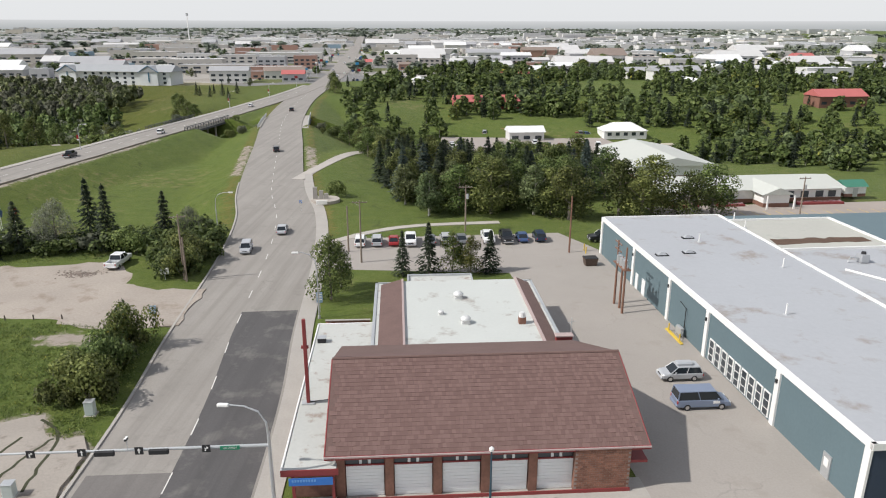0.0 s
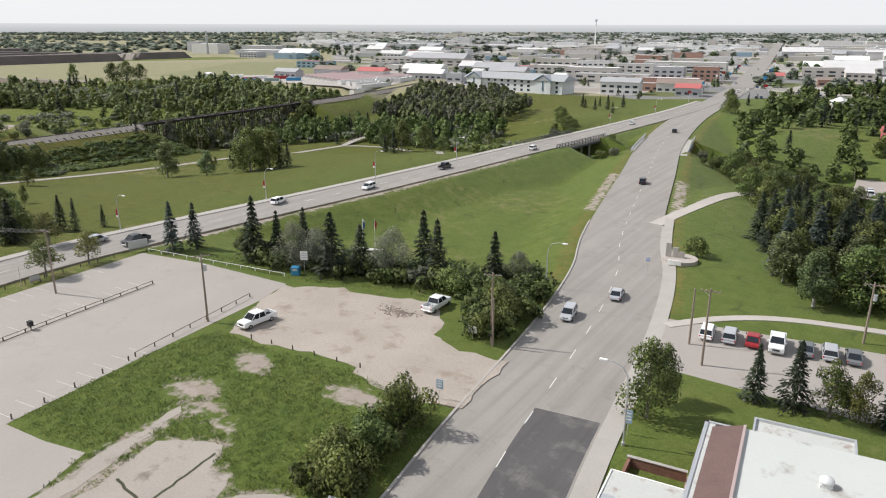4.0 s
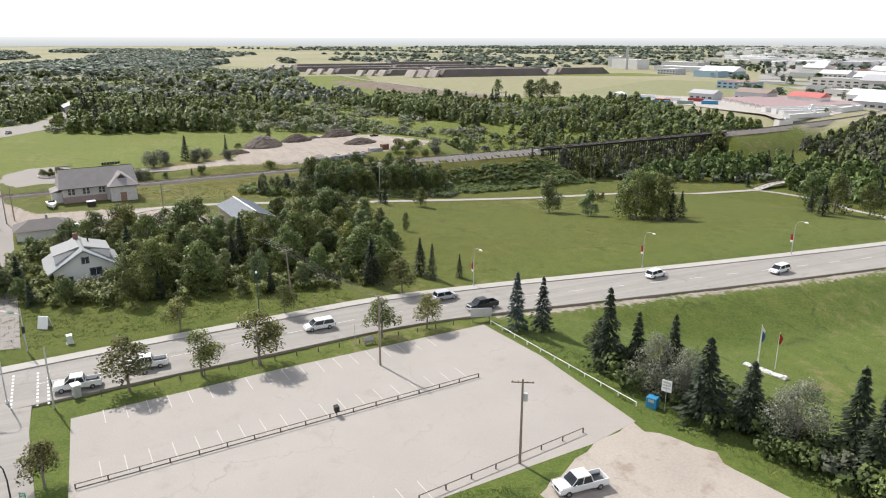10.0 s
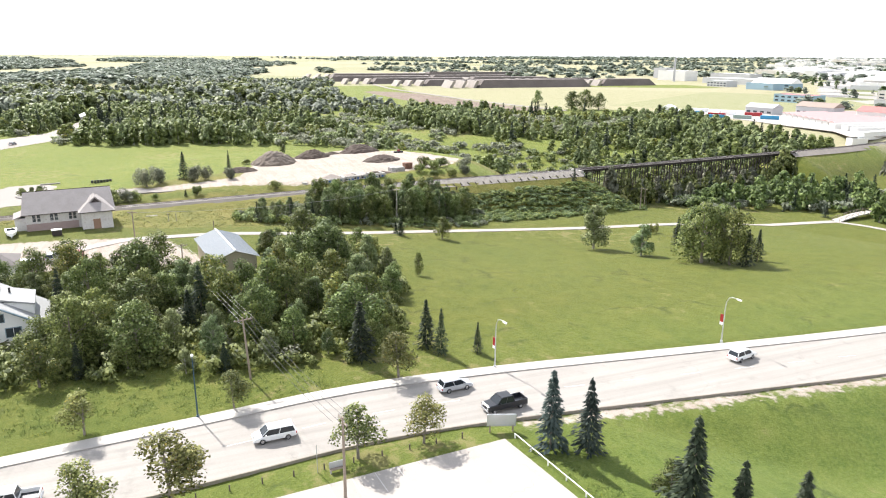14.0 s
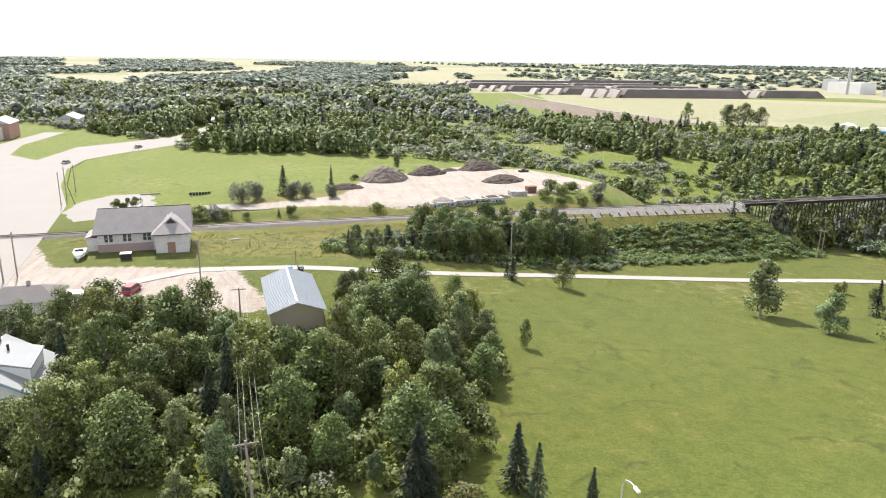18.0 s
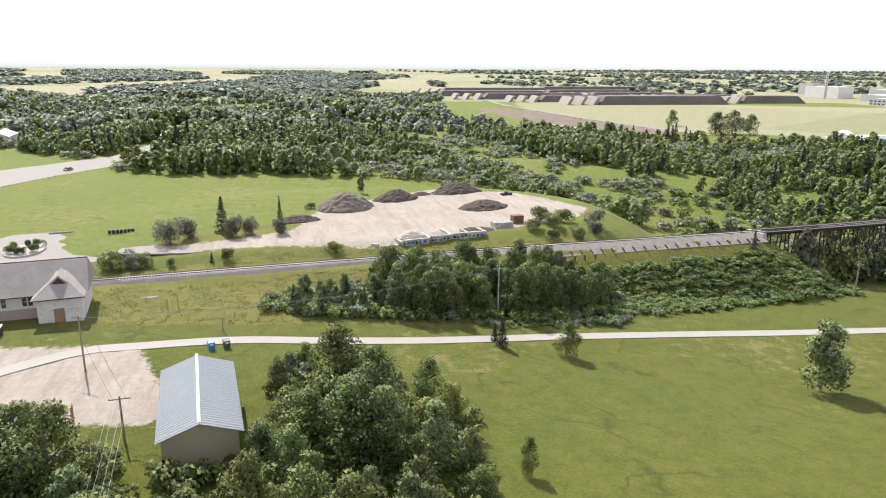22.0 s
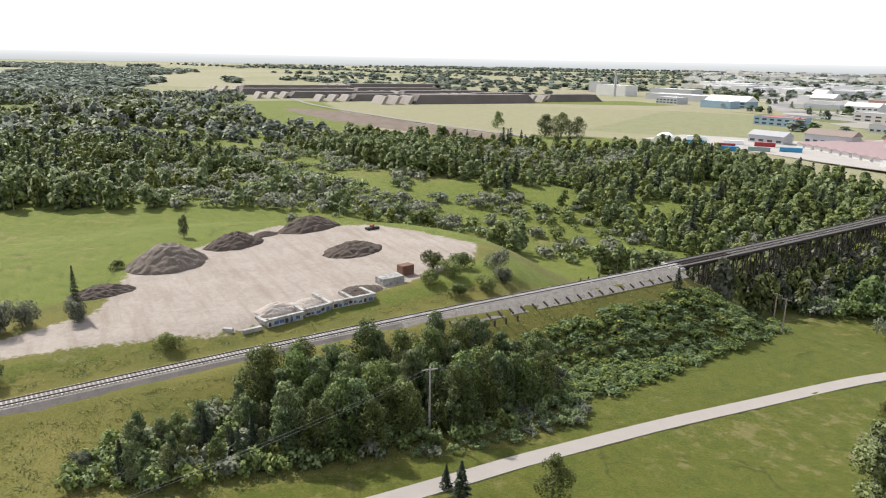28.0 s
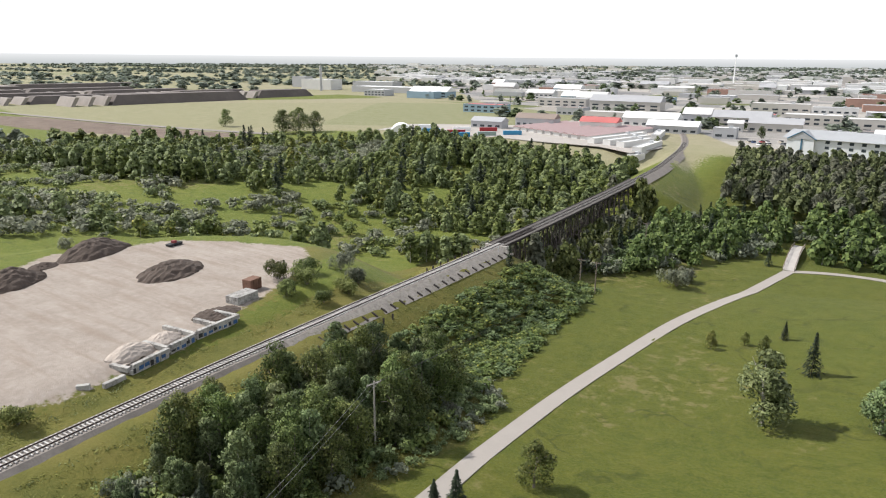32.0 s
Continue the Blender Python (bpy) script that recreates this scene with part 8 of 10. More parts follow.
# the signal mast over the avenue
mast = thing("traffic_signal_mast", pose(-14.7, 56.4, 0.04, 0, 0, 0), "grey steel signal mast arm with lamp over the avenue", "traffic signal")
part("post", Shape().tube([(0, 0, -0.1), (0, 0, 6.9)], [0.17, 0.13], 10), GALV, mast)
part("lamp_arm", Shape().tube([(0, 0, 6.9), (-0.1, 0, 8.0), (-0.7, 0.1, 8.9), (-1.8, 0.2, 9.3), (-3.2, 0.3, 9.35)], [0.12, 0.09, 0.07, 0.06, 0.05], 8), GALV, mast)
part("lamp_head", Shape().soft_box(-3.9, 0.1, 9.25, -3.0, 0.45, 9.45, 0.06), WHITE, mast)
part("arm", Shape().tube([(0, 0, 6.0), (-10, -0.9, 6.0), (-22, -1.98, 6.0)], [0.14, 0.11, 0.08], 8), GALV, mast)
for d in (3.0, 4.8, 8.4, 9.9, 12.5, 14.2, 18.0):
    c = Vector((-d * 0.9957, -d * 0.09, 6.0))
    if d == 3.0:
        sg = part("street_sign", Shape().box(-0.75, -0.03, -0.17, 0.75, 0.03, 0.17), ORANGE, mast, "green street name sign", at=pose(c.x, c.y - 0.16, c.z - 0.02, 0, 0, 5))
        fc = bpy.data.curves.new("lettering", "FONT")
        fc.body, fc.size, fc.align_x, fc.align_y, fc.extrude = "102 STREET", 0.22, "CENTER", "CENTER", 0.004
        fc.materials.append(WHITE)
        lo = new("lettering", fc)
        lo.parent, lo.matrix_basis = sg, pose(0, -0.036, 0, 90, 0, 0)
    elif d in (8.4, 12.5):
        sg = part("signal_head", Shape().soft_box(-0.75, -0.14, -0.19, 0.75, 0.14, 0.19, 0.04), BLACK, mast, "black horizontal signal head", at=pose(c.x, c.y - 0.2, c.z - 0.1, 0, 0, 5))
        for o in (-0.5, -0.17, 0.17, 0.5):
            part("visor", Shape().tube([(o, 0.14, 0), (o, 0.34, 0)], 0.13, 8), BLACK, sg)
    else:
        sg = part("lane_sign", Shape().box(-0.32, -0.02, -0.32, 0.32, 0.02, 0.32), BLACK, mast, "black lane sign with white arrow", at=pose(c.x, c.y - 0.16, c.z, 0, 0, 5))
        a = Shape().box(-0.05, -0.035, -0.22, 0.05, -0.021, 0.05) if d in (9.9, 14.2) else Shape().box(-0.12, -0.035, -0.22, -0.03, -0.021, 0.06)
        tip = [(-0.14, -0.035, 0.05), (0.14, -0.035, 0.05), (0, -0.035, 0.24)] if d in (9.9, 14.2) else [(0.02, -0.035, -0.06), (0.02, -0.035, 0.2), (0.2, -0.035, 0.07)]
        a.face(tip)
        part("arrow", a, WHITE, sg)
cm = thing("traffic_camera", pose(-25.4, 55.3, 6.1), "small black and white camera on a stalk", "camera")
part("stalk", Shape().tube([(0, 0, 0), (0, 0, 1.0)], 0.03, 6), GALV, cm)
part("body", Shape().soft_box(-0.08, -0.2, 0.9, 0.08, 0.2, 1.1, 0.03), BLACK, cm)
part("hood", Shape().soft_box(-0.1, -0.22, 1.1, 0.1, 0.2, 1.14, 0.02), WHITE, cm)

# the signal post at the lot's corner
sp = thing("traffic_signal_post", pose(-117.6, 44.4, 0), "tall pale signal post with a leaning shadow", "traffic signal")
part("post", Shape().tube([(0, 0, -0.2), (0, 0, 8.5)], [0.14, 0.09], 8), GALV, sp)
part("head", Shape().soft_box(-0.5, -0.15, 2.8, -0.2, 0.15, 3.8, 0.04), BLACK, sp)
sp = thing("traffic_signal_post", pose(-139.0, 39.5, 0), "pale signal post with a green street sign", "traffic signal")
part("post", Shape().tube([(0, 0, -0.2), (0, 0, 7.0)], [0.13, 0.09], 8), GALV, sp)
part("arm", Shape().tube([(0, 0, 6.0), (-4, -4, 6.1)], 0.08, 6), GALV, sp)
part("street_sign", Shape().box(-0.7, -0.03, 0, 0.7, 0.03, 0.3), ORANGE, sp, at=pose(-1.5, -1.5, 5.9, 0, 0, 45))
part("head", Shape().soft_box(-0.2, -0.2, 3.0, 0.2, 0.2, 4.1, 0.04), BLACK, sp)


def sign_post(x, y, h, w, ht, mat, words, turn=STREET, marks=True):
    ob = thing("sign", pose(x, y, gz(x, y), 0, 0, turn), words, "sign")
    part("post", Shape().tube([(0, 0, -0.3), (0, 0, h)], 0.045, 6), GALV, ob)
    bd = part("panel", Shape().soft_box(-w / 2, -0.03, h - ht, w / 2, 0.03, h, 0.01), mat, ob)
    if marks:
        for k in range(3):
            part("mark", Shape().box(-w * 0.36, -0.042, h - ht * (0.25 + 0.25 * k), w * 0.36, -0.031, h - ht * (0.15 + 0.25 * k)), GALV if mat is WHITE else WHITE, bd)
    return ob


PALE_BLUE = surface("pale_blue_sign", (0.30, 0.42, 0.55), 0.6, 0.05, 4, 0.5)
sign_post(-39.9, 92.8, 2.6, 0.9, 1.2, PALE_BLUE, "pale blue information sign on a post by the kerb")
sign_post(-18.9, 97.4, 2.9, 0.8, 1.5, PALE_BLUE, "pale blue sign under the street lamp")
sign_post(-45.2, 109.4, 1.9, 1.3, 1.0, WHITE, "white lot sign with grey lines")
sign_post(-83.5, 116.3, 4.4, 1.3, 1.6, WHITE, "white notice sign on a tall post", 30)
sign_post(-93.4, 43.4, 3.2, 0.7, 0.8, ORANGE, "green parking sign on a thin post", 60)
sign_post(-91.0, 42.2, 2.6, 0.7, 0.8, PALE_BLUE, "blue sign on the lamp post", 60)
sign_post(-120.0, 86.3, 3.4, 0.12, 1.2, GALV, "thin grey post with a narrow plate", 10, False)
sign_post(-33.5, 152, 2.4, 0.6, 0.6, BLUE_SIGN, "small blue road sign on the verge")
bb = thing("billboard", pose(-120.6, 109.0, gz(-120, 109), 0, 0, 70), "low grey billboard seen from its back", "billboard")
part("board", Shape().soft_box(-1.8, -0.08, 0.7, 1.8, 0.08, 2.3, 0.03), GALV, bb)
for o in (-1.4, 1.4):
    part("leg", Shape().box(o - 0.08, -0.1, -0.3, o + 0.08, 0.1, 0.8), POLE_WOOD, bb)
CYAN = surface("bright_blue_bin_paint", (0.03, 0.22, 0.40), 0.5, 0.06, 4, 0.5)
bx = thing("donation_bin", pose(-85.0, 115.6, gz(-85, 115.6), 0, 0, 25) @ Matrix.Scale(0.8, 4), "bright blue steel collection bin", "bin")
part("case", Shape().soft_box(-0.9, -0.7, 0, 0.9, 0.7, 1.9, 0.08), CYAN, bx)
part("hatch", Shape().box(-0.5, -0.74, 1.1, 0.5, -0.70, 1.6), GALV, bx)
for x, y, h, words in ((-36.9, 70.4, 1.5, "pale green utility cabinet on the verge"), (-37.2, 57.6, 1.2, "pale utility cabinet by the crossing"), (-139.6, 45.4, 1.3, "pale green utility cabinet beside the pavement")):
    ob = thing("utility_cabinet", pose(x, y, gz(x, y), 0, 0, STREET), words, "cabinet")
    part("body", Shape().soft_box(-0.45, -0.4, 0, 0.45, 0.4, h, 0.05), surface("pale_green_cabinet", (0.48, 0.53, 0.50), 0.6, 0.05, 4, 0.5) if "pale_green_cabinet" not in bpy.data.materials else bpy.data.materials["pale_green_cabinet"], ob)
    part("pad", Shape().box(-0.6, -0.55, -0.15, 0.6, 0.55, 0.03), CONCRETE, ob)
    part("lid", Shape().soft_box(-0.48, -0.43, h, 0.48, 0.43, h + 0.07, 0.02), GALV, ob)
ks = thing("pay_station", pose(-120.0, 47.0, gz(-120, 47), 0, 0, 20), "grey pay station box at the lot's corner", "pay station")
part("case", Shape().soft_box(-0.55, -0.45, 0, 0.55, 0.45, 1.7, 0.06), GALV, ks)
part("roof", Shape().soft_box(-0.7, -0.6, 1.7, 0.7, 0.6, 1.85, 0.04), WHITE, ks)
mt_ = thing("parking_meter", pose(-92.0, 46.0, 0.03, 0, 0, 20), "black ticket machine on a white plinth", "ticket machine")
part("plinth", Shape().soft_box(-0.5, -0.5, 0, 0.5, 0.5, 0.18, 0.03), WHITE, mt_)
part("column", Shape().tube([(0, 0, 0.15), (0, 0, 1.6)], 0.17, 8), BLACK, mt_)
part("cap", Shape().tube([(0, 0, 1.6), (0, 0, 1.85)], [0.2, 0.12], 8), WHITE, mt_)
bn = thing("bench", pose(-119.4, 88.4, gz(-119.4, 88.4), 0, 0, 95), "grey bus bench with an advert back", "bench")
part("back", Shape().soft_box(-0.9, 0.15, 0.4, 0.9, 0.25, 1.2, 0.03), GALV, bn)
part("seat", Shape().soft_box(-0.9, -0.3, 0.38, 0.9, 0.15, 0.46, 0.02), POLE_WOOD, bn)
for o in (-0.8, 0.8):
    part("leg", Shape().box(o - 0.05, -0.25, -0.05, o + 0.05, 0.2, 0.4), CONCRETE, bn)
ab_ = thing("sandwich_board", pose(-148.3, 41.3, gz(-148, 41), 0, 0, 60), "white sandwich board standing on grass", "sign")
part("panel", Shape().rings([[(-0.9, -0.7, 0), (0.9, -0.7, 0), (0.9, -0.62, 0), (-0.9, -0.62, 0)], [(-0.9, -0.05, 2.0), (0.9, -0.05, 2.0), (0.9, 0.02, 2.0), (-0.9, 0.02, 2.0)]]), WHITE, ab_)
part("panel", Shape().rings([[(-0.9, 0.62, 0), (0.9, 0.62, 0), (0.9, 0.7, 0), (-0.9, 0.7, 0)], [(-0.9, 0.03, 2.0), (0.9, 0.03, 2.0), (0.9, 0.1, 2.0), (-0.9, 0.1, 2.0)]]), WHITE, ab_)
ds = thing("waste_skip", st_pose(36.4, 114.6), "dark brown steel waste skip", "skip")
part("body", Shape().rings([[(-0.9, -0.7, 0.1), (0.9, -0.7, 0.1), (0.9, 0.7, 0.1), (-0.9, 0.7, 0.1)], [(-1.1, -0.85, 1.3), (1.1, -0.85, 1.3), (1.1, 0.85, 1.3), (-1.1, 0.85, 1.3)]]), surface("rusty_brown_steel", (0.09, 0.06, 0.045), 0.8, 0.3, 4, 1), ds)
part("lid", Shape().soft_box(-1.1, -0.85, 1.3, 1.1, 0.85, 1.4, 0.03), BLACK, ds)
p = st(38.0, 120.5)
for o in (0, 1.8):
    bo = thing("bollard", pose(p.x - 0.5, p.y + o, 0.03), "yellow steel bollard at the building corner", "bollard", "bollards")
    part("post", Shape().tube([(0, 0, 0), (0, 0, 1.2)], 0.1, 8), YELLOW, bo)

# ---- barriers and fences of the lots ----
RAILWOOD = surface("dark_rail_timber", (0.10, 0.08, 0.065), 0.9, 0.2, 5, 0.5)


def rail_barrier(name, a, b, spacing, h, words, rails=(1.0, 0.12), mat=RAILWOOD):
    a, b = Vector(a), Vector(b)
    L = (b - a).length
    ang = math.degrees(math.atan2((b - a).y, (b - a).x))
    ob = thing(name, pose(a.x, a.y, 0.03, 0, 0, ang), words, "barrier")
    n = int(L / spacing)
    for k in range(n + 1):
        part("post", Shape().soft_box(-0.07, -0.07, -0.3, 0.07, 0.07, h, 0.015), mat, ob, at=pose(k * L / n, 0, 0))
    for f in rails:
        part("rail", Shape().box(0, -0.05, h * f - 0.06, L, 0.05, h * f), mat, ob)
    return ob


rail_barrier("rail_barrier", (-97.0, 47.6), (-102.0, 98.8), 3.1, 0.6, "long low timber rail barrier across the parking lot")
rail_barrier("rail_barrier", (-79.8, 80.2), (-83.6, 103.6), 3.2, 0.65, "low timber rail barrier at the lot's edge", (1.0,))
bn = thing("waste_basket", pose(-100.2, 77.4, 0.03), "small black bin box on the rail barrier", "bin")
part("box", Shape().soft_box(-0.4, -0.3, 0.6, 0.4, 0.3, 1.35, 0.04), BLACK, bn)
part("stand", Shape().box(-0.05, -0.05, 0, 0.05, 0.05, 0.6), BLACK, bn)
stub = Shape().soft_box(-0.07, -0.07, -0.3, 0.07, 0.07, 0.7, 0.015).mesh("fence_post", RAILWOOD)


def stub_row(a, b, spacing, words, group):
    a, b = Vector(a), Vector(b)
    n = max(1, int((b - a).length / spacing))
    for k in range(n + 1):
        q = a.lerp(b, k / n)
        ob = new("fence_post", stub)
        ob.matrix_basis = pose(q.x, q.y, gz(q.x, q.y), 0, 0, 7)
        tagged(ob, words, "post", group)


stub_row((-77.5, 63.2), (-79.5, 79.0), 3.4, "short dark wooden post at the lot's edge", "posts of the grass triangle")
stub_row((-71.2, 92.5), (-52.8, 93.9), 3.4, "short dark wooden post by the gravel lot", "posts of the grass triangle")
stub_row((-119.0, 50), (-121.0, 104), 3.2, "short grey post on the grass verge", "posts of the verge")
rail_barrier("wire_fence", (-118.5, 109.8), (-86, 113.8), 3.0, 0.6, "low white post and wire fence along the grass bank", (1.0,), WHITE)
for k in range(19):
    y = 50.2 + k * 2.62
    part("stall_line", Shape().box(-0.05, 0, -0.01, 0.05, 3.8, 0.006), WORN_PAINT, bpy.data.objects["parking_lot"], at=pose(-97.6 - 0.095 * (y - 47.6), y, 0.03, 0, 0, STREET + 88))
    part("stall_line", Shape().box(-0.05, 0, -0.01, 0.05, 3.8, 0.006), WORN_PAINT, bpy.data.objects["parking_lot"], at=pose(-114.0 - 0.08 * (y - 47), y, 0.03, 0, 0, STREET - 92))
    if y < 82:
        part("stall_line", Shape().box(-0.05, 0, -0.01, 0.05, 3.6, 0.006), WORN_PAINT, bpy.data.objects["parking_lot"], at=pose(-77.6 - 0.1 * (y - 63), y, 0.03, 0, 0, STREET + 88))

# sign monument, flag poles
mon = thing("town_monument", pose(-30.5, 160.5, gz(-30.5, 160.5), 0, 0, STREET), "grey stone slab monument in a round planter", "monument")
for o, h in ((-1.6, 3.4), (-0.3, 2.6), (0.8, 1.9)):
    part("slab", Shape().soft_box(o - 0.5, -0.25, 0, o + 0.5, 0.25, h, 0.05), CONCRETE, mon)
part("planter_wall", Shape().tube([(0.6, 0, -0.1), (0.6, 0, 0.7)], 3.2, 18), surface("stone_planter", (0.40, 0.36, 0.32), 0.9, 0.2, 4, 0.8), mon)
part("sign_panel", Shape().soft_box(-1.2, -3.8, 0.3, 1.2, -3.5, 1.2, 0.04), WHITE, mon)
for x, y, col in ((-94.9, 146.6, "blue"), (-93.2, 148.6, "red"), (-96.5, 148.4, "white")):
    fp = thing("flagpole", pose(x, y, gz(x, y)), "white flagpole with a limp %s flag" % col, "flagpole", "flagpoles on the green")
    part("pole", Shape().tube([(0, 0, -0.3), (0, 0, 6.4)], [0.07, 0.04], 7), WHITE, fp)
    part("flag", Shape().rings([[(0.05, -0.02, 4.4), (0.35, 0.05, 4.3), (0.35, 0.08, 4.3), (0.05, 0.02, 4.4)], [(0.05, -0.02, 6.2), (0.6, 0.12, 5.6), (0.6, 0.15, 5.6), (0.05, 0.02, 6.2)]]), paint(col, COLOURS[col]), fp)
sl = thing("stone_border", pose(-92.9, 145.9, gz(-92.9, 145.9), 0, 0, 14.5), "straight bed of white stones beside the flagpoles", "border")
part("kerb", Shape().soft_box(-3.6, -0.75, -0.3, 3.6, 0.75, 0.12, 0.05), CONCRETE, sl)
stone_rng = np.random.default_rng(81)
bed_stones = Shape()
for k in range(170):
    x, y, r = stone_rng.uniform(-3.4, 3.4), stone_rng.uniform(-0.6, 0.6), stone_rng.uniform(0.09, 0.2)
    bed_stones.soft_box(x - r, y - r, 0.08, x + r, y + r, 0.12 + r, r * 0.4)
part("stone_fill", bed_stones, OFFWHITE, sl, "loose white stones", kind="stuff")

# road bridges
DARK_STEEL = surface("dark_bridge_steel", (0.075, 0.078, 0.085), 0.6, 0.15, 4, 0.5, metal=0.3)


def bridge(name, line, y0, y1, half0, half1, steel, words):
    pts = [p for p in line if y0 <= p.y <= y1]
    ob = thing(name, pose(0, 0, 0), words, "bridge")
    s = Shape()
    strip(s, pts, half0, half1, lambda x, y: ROAD_H - 0.21, 0.9)
    part("deck_slab", s, CONCRETE, ob)
    for o in (half0 + 0.1, half1 - 0.1):
        g = Shape()
        strip(g, pts, o - 0.45, o + 0.45, lambda x, y: ROAD_H - 1.12, 0.7)
        part("girder", g, DARK_STEEL, ob)
    for o in (half0, half1):
        for top, deep in ((1.15, 0.22), (0.62, 0.18)):
            g = Shape()
            strip(g, pts, o - 0.10, o + 0.10, lambda x, y: top, deep)
            part("guard_rail", g, steel, ob)
        for p, q, n2 in zip(pts, pts[1:], sides(pts)):
            for f in (0.0, 0.5):
                c = p.lerp(q, f) + n2 * o
                part("post", Shape().box(-0.1, -0.1, -0.9, 0.1, 0.1, 1.0), steel, ob, at=pose(c.x, c.y, 0))
    turn_ = math.degrees(math.atan2(-(pts[1] - pts[0]).x, (pts[1] - pts[0]).y))
    for f in (0.3, 0.7):
        p = pts[int(len(pts) * f)]
        low = gz(p.x, p.y) - 0.5
        part("cap_beam", Shape().box(half0 + 2.0, -0.5, -2.4, half1 - 2.0, 0.5, -1.3), CONCRETE, ob, at=pose(p.x, p.y, 0, 0, 0, turn_))
        for k in range(4):
            o = half0 + 2.6 + (half1 - half0 - 5.2) * k / 3
            part("column", Shape().tube([(o, 0, min(low, -2.6)), (o, 0, -2.4)], 0.4, 10), CONCRETE, ob, at=pose(p.x, p.y, 0, 0, 0, turn_))
    return ob


bridge("road_bridge", lineB, 268, 310, -8.9, 7.0, DARK_STEEL, "concrete road bridge with dark steel rails over the creek")
bridge("avenue_bridge", lineA, 278, 322, -8.9, 10.2, GALV, "low concrete avenue bridge with pale steel rails")
s = Shape()
strip(s, resample([(-41.5, 184), (-38.5, 204), (-33, 240), (-24, 268), (-6, 284)], 2.0), -1.6, 1.6, lambda x, y: gz(x, y) + 0.12, 0.3)
strip(s, resample([(-23.5, 128.9), (-17, 136), (-8, 141), (8, 144)], 2.0), -0.9, 0.9, lambda x, y: gz(x, y) + 0.12, 0.3)
solid("side_path", s, surface("side_path_paving", (0.42, 0.385, 0.35), 0.92, 0.08, 5, 0.25), "pale path leaving the avenue into the park", "path", kind="structure")

# ---- the white house ----
PALE_SHINGLE = surface("pale_roof_shingle", (0.28, 0.282, 0.28), 0.9, 0.08, 4, 0.4)
house = thing("white_house", pose(-179.1, 46.3, -1.9, 0, 0, 97) @ Matrix.Diagonal((1.2, 1, 1, 1)), "white stucco house with a pale grey gable roof among trees", "house")
# the gable front faces the parkway (own -y towards +x of the plan)
part("wall", Shape().box(-4.6, -6.0, 0, 4.6, 6.0, 4.3), WHITE, house)
part("gable_wall", Shape().rings([[(-4.6, -6.0, 4.3), (4.6, -6.0, 4.3), (0, -6.0, 7.9)], [(-4.6, 6.0, 4.3), (4.6, 6.0, 4.3), (0, 6.0, 7.9)]]), WHITE, house)
for sx in (-1, 1):
    s = Shape().rings([[(0, -6.9, 8.15), (sx * 5.9, -6.9, 3.75), (sx * 5.9, -6.9, 3.5), (0, -6.9, 7.85)], [(0, 6.6, 8.15), (sx * 5.9, 6.6, 3.75), (sx * 5.9, 6.6, 3.5), (0, 6.6, 7.85)]])
    part("roof_slope", s, PALE_SHINGLE, house, "pale grey shingle slope")
    part("dormer_roof", Shape().rings([[(sx * 0.4, -3.8, 8.2), (sx * 4.4, -3.8, 6.9), (sx * 4.4, -3.8, 6.7), (sx * 0.4, -3.8, 7.9)], [(sx * 0.4, 3.8, 8.2), (sx * 4.4, 3.8, 6.9), (sx * 4.4, 3.8, 6.7), (sx * 0.4, 3.8, 7.9)]]), PALE_SHINGLE, house)
    part("dormer_wall", Shape().rings([[(sx * 0.5, -3.6, 7.6), (sx * 4.2, -3.6, 6.8), (sx * 4.2, -3.6, 4.6)], [(sx * 0.5, 3.6, 7.6), (sx * 4.2, 3.6, 6.8), (sx * 4.2, 3.6, 4.6)]]), WHITE, house)
    part("barge_board", Shape().tube([(0, -6.95, 8.0), (sx * 5.9, -6.95, 3.6)], 0.14, 4), surface("blue_grey_trim", (0.22, 0.29, 0.33), 0.7) if sx < 0 else bpy.data.materials["blue_grey_trim"], house)
for x, z, w, h in ((0.2, 5.2, 1.0, 1.2), (1.6, 2.6, 1.7, 1.4), (-2.6, 1.6, 1.2, 1.2)):
    f = part("window", Shape().box(x - w / 2 - 0.12, -6.08, z - 0.12, x + w / 2 + 0.12, -6.01, z + h + 0.12), bpy.data.materials["blue_grey_trim"], house)
    part("pane", Shape().box(x - w / 2, -6.11, z, x + w / 2, -6.06, z + h), GLASS_DARK, f)
    part("glazing_bar", Shape().box(x - 0.03, -6.13, z, x + 0.03, -6.10, z + h), WHITE, f)
part("foundation", Shape().box(-4.7, -6.1, -0.8, 4.7, 6.1, 0.5), OFFWHITE, house)
part("chimney", Shape().soft_box(-0.7, 3.2, 7.4, 0.1, 4.0, 9.3, 0.05), BRICK, house)
part("vent_stack", Shape().tube([(1.4, 0.8, 7.3), (1.4, 0.8, 8.7)], 0.14, 7), BLACK, house)
part("porch", Shape().soft_box(-4.4, -8.2, 0, 2.0, -6.1, 1.1, 0.05), WHITE, house)

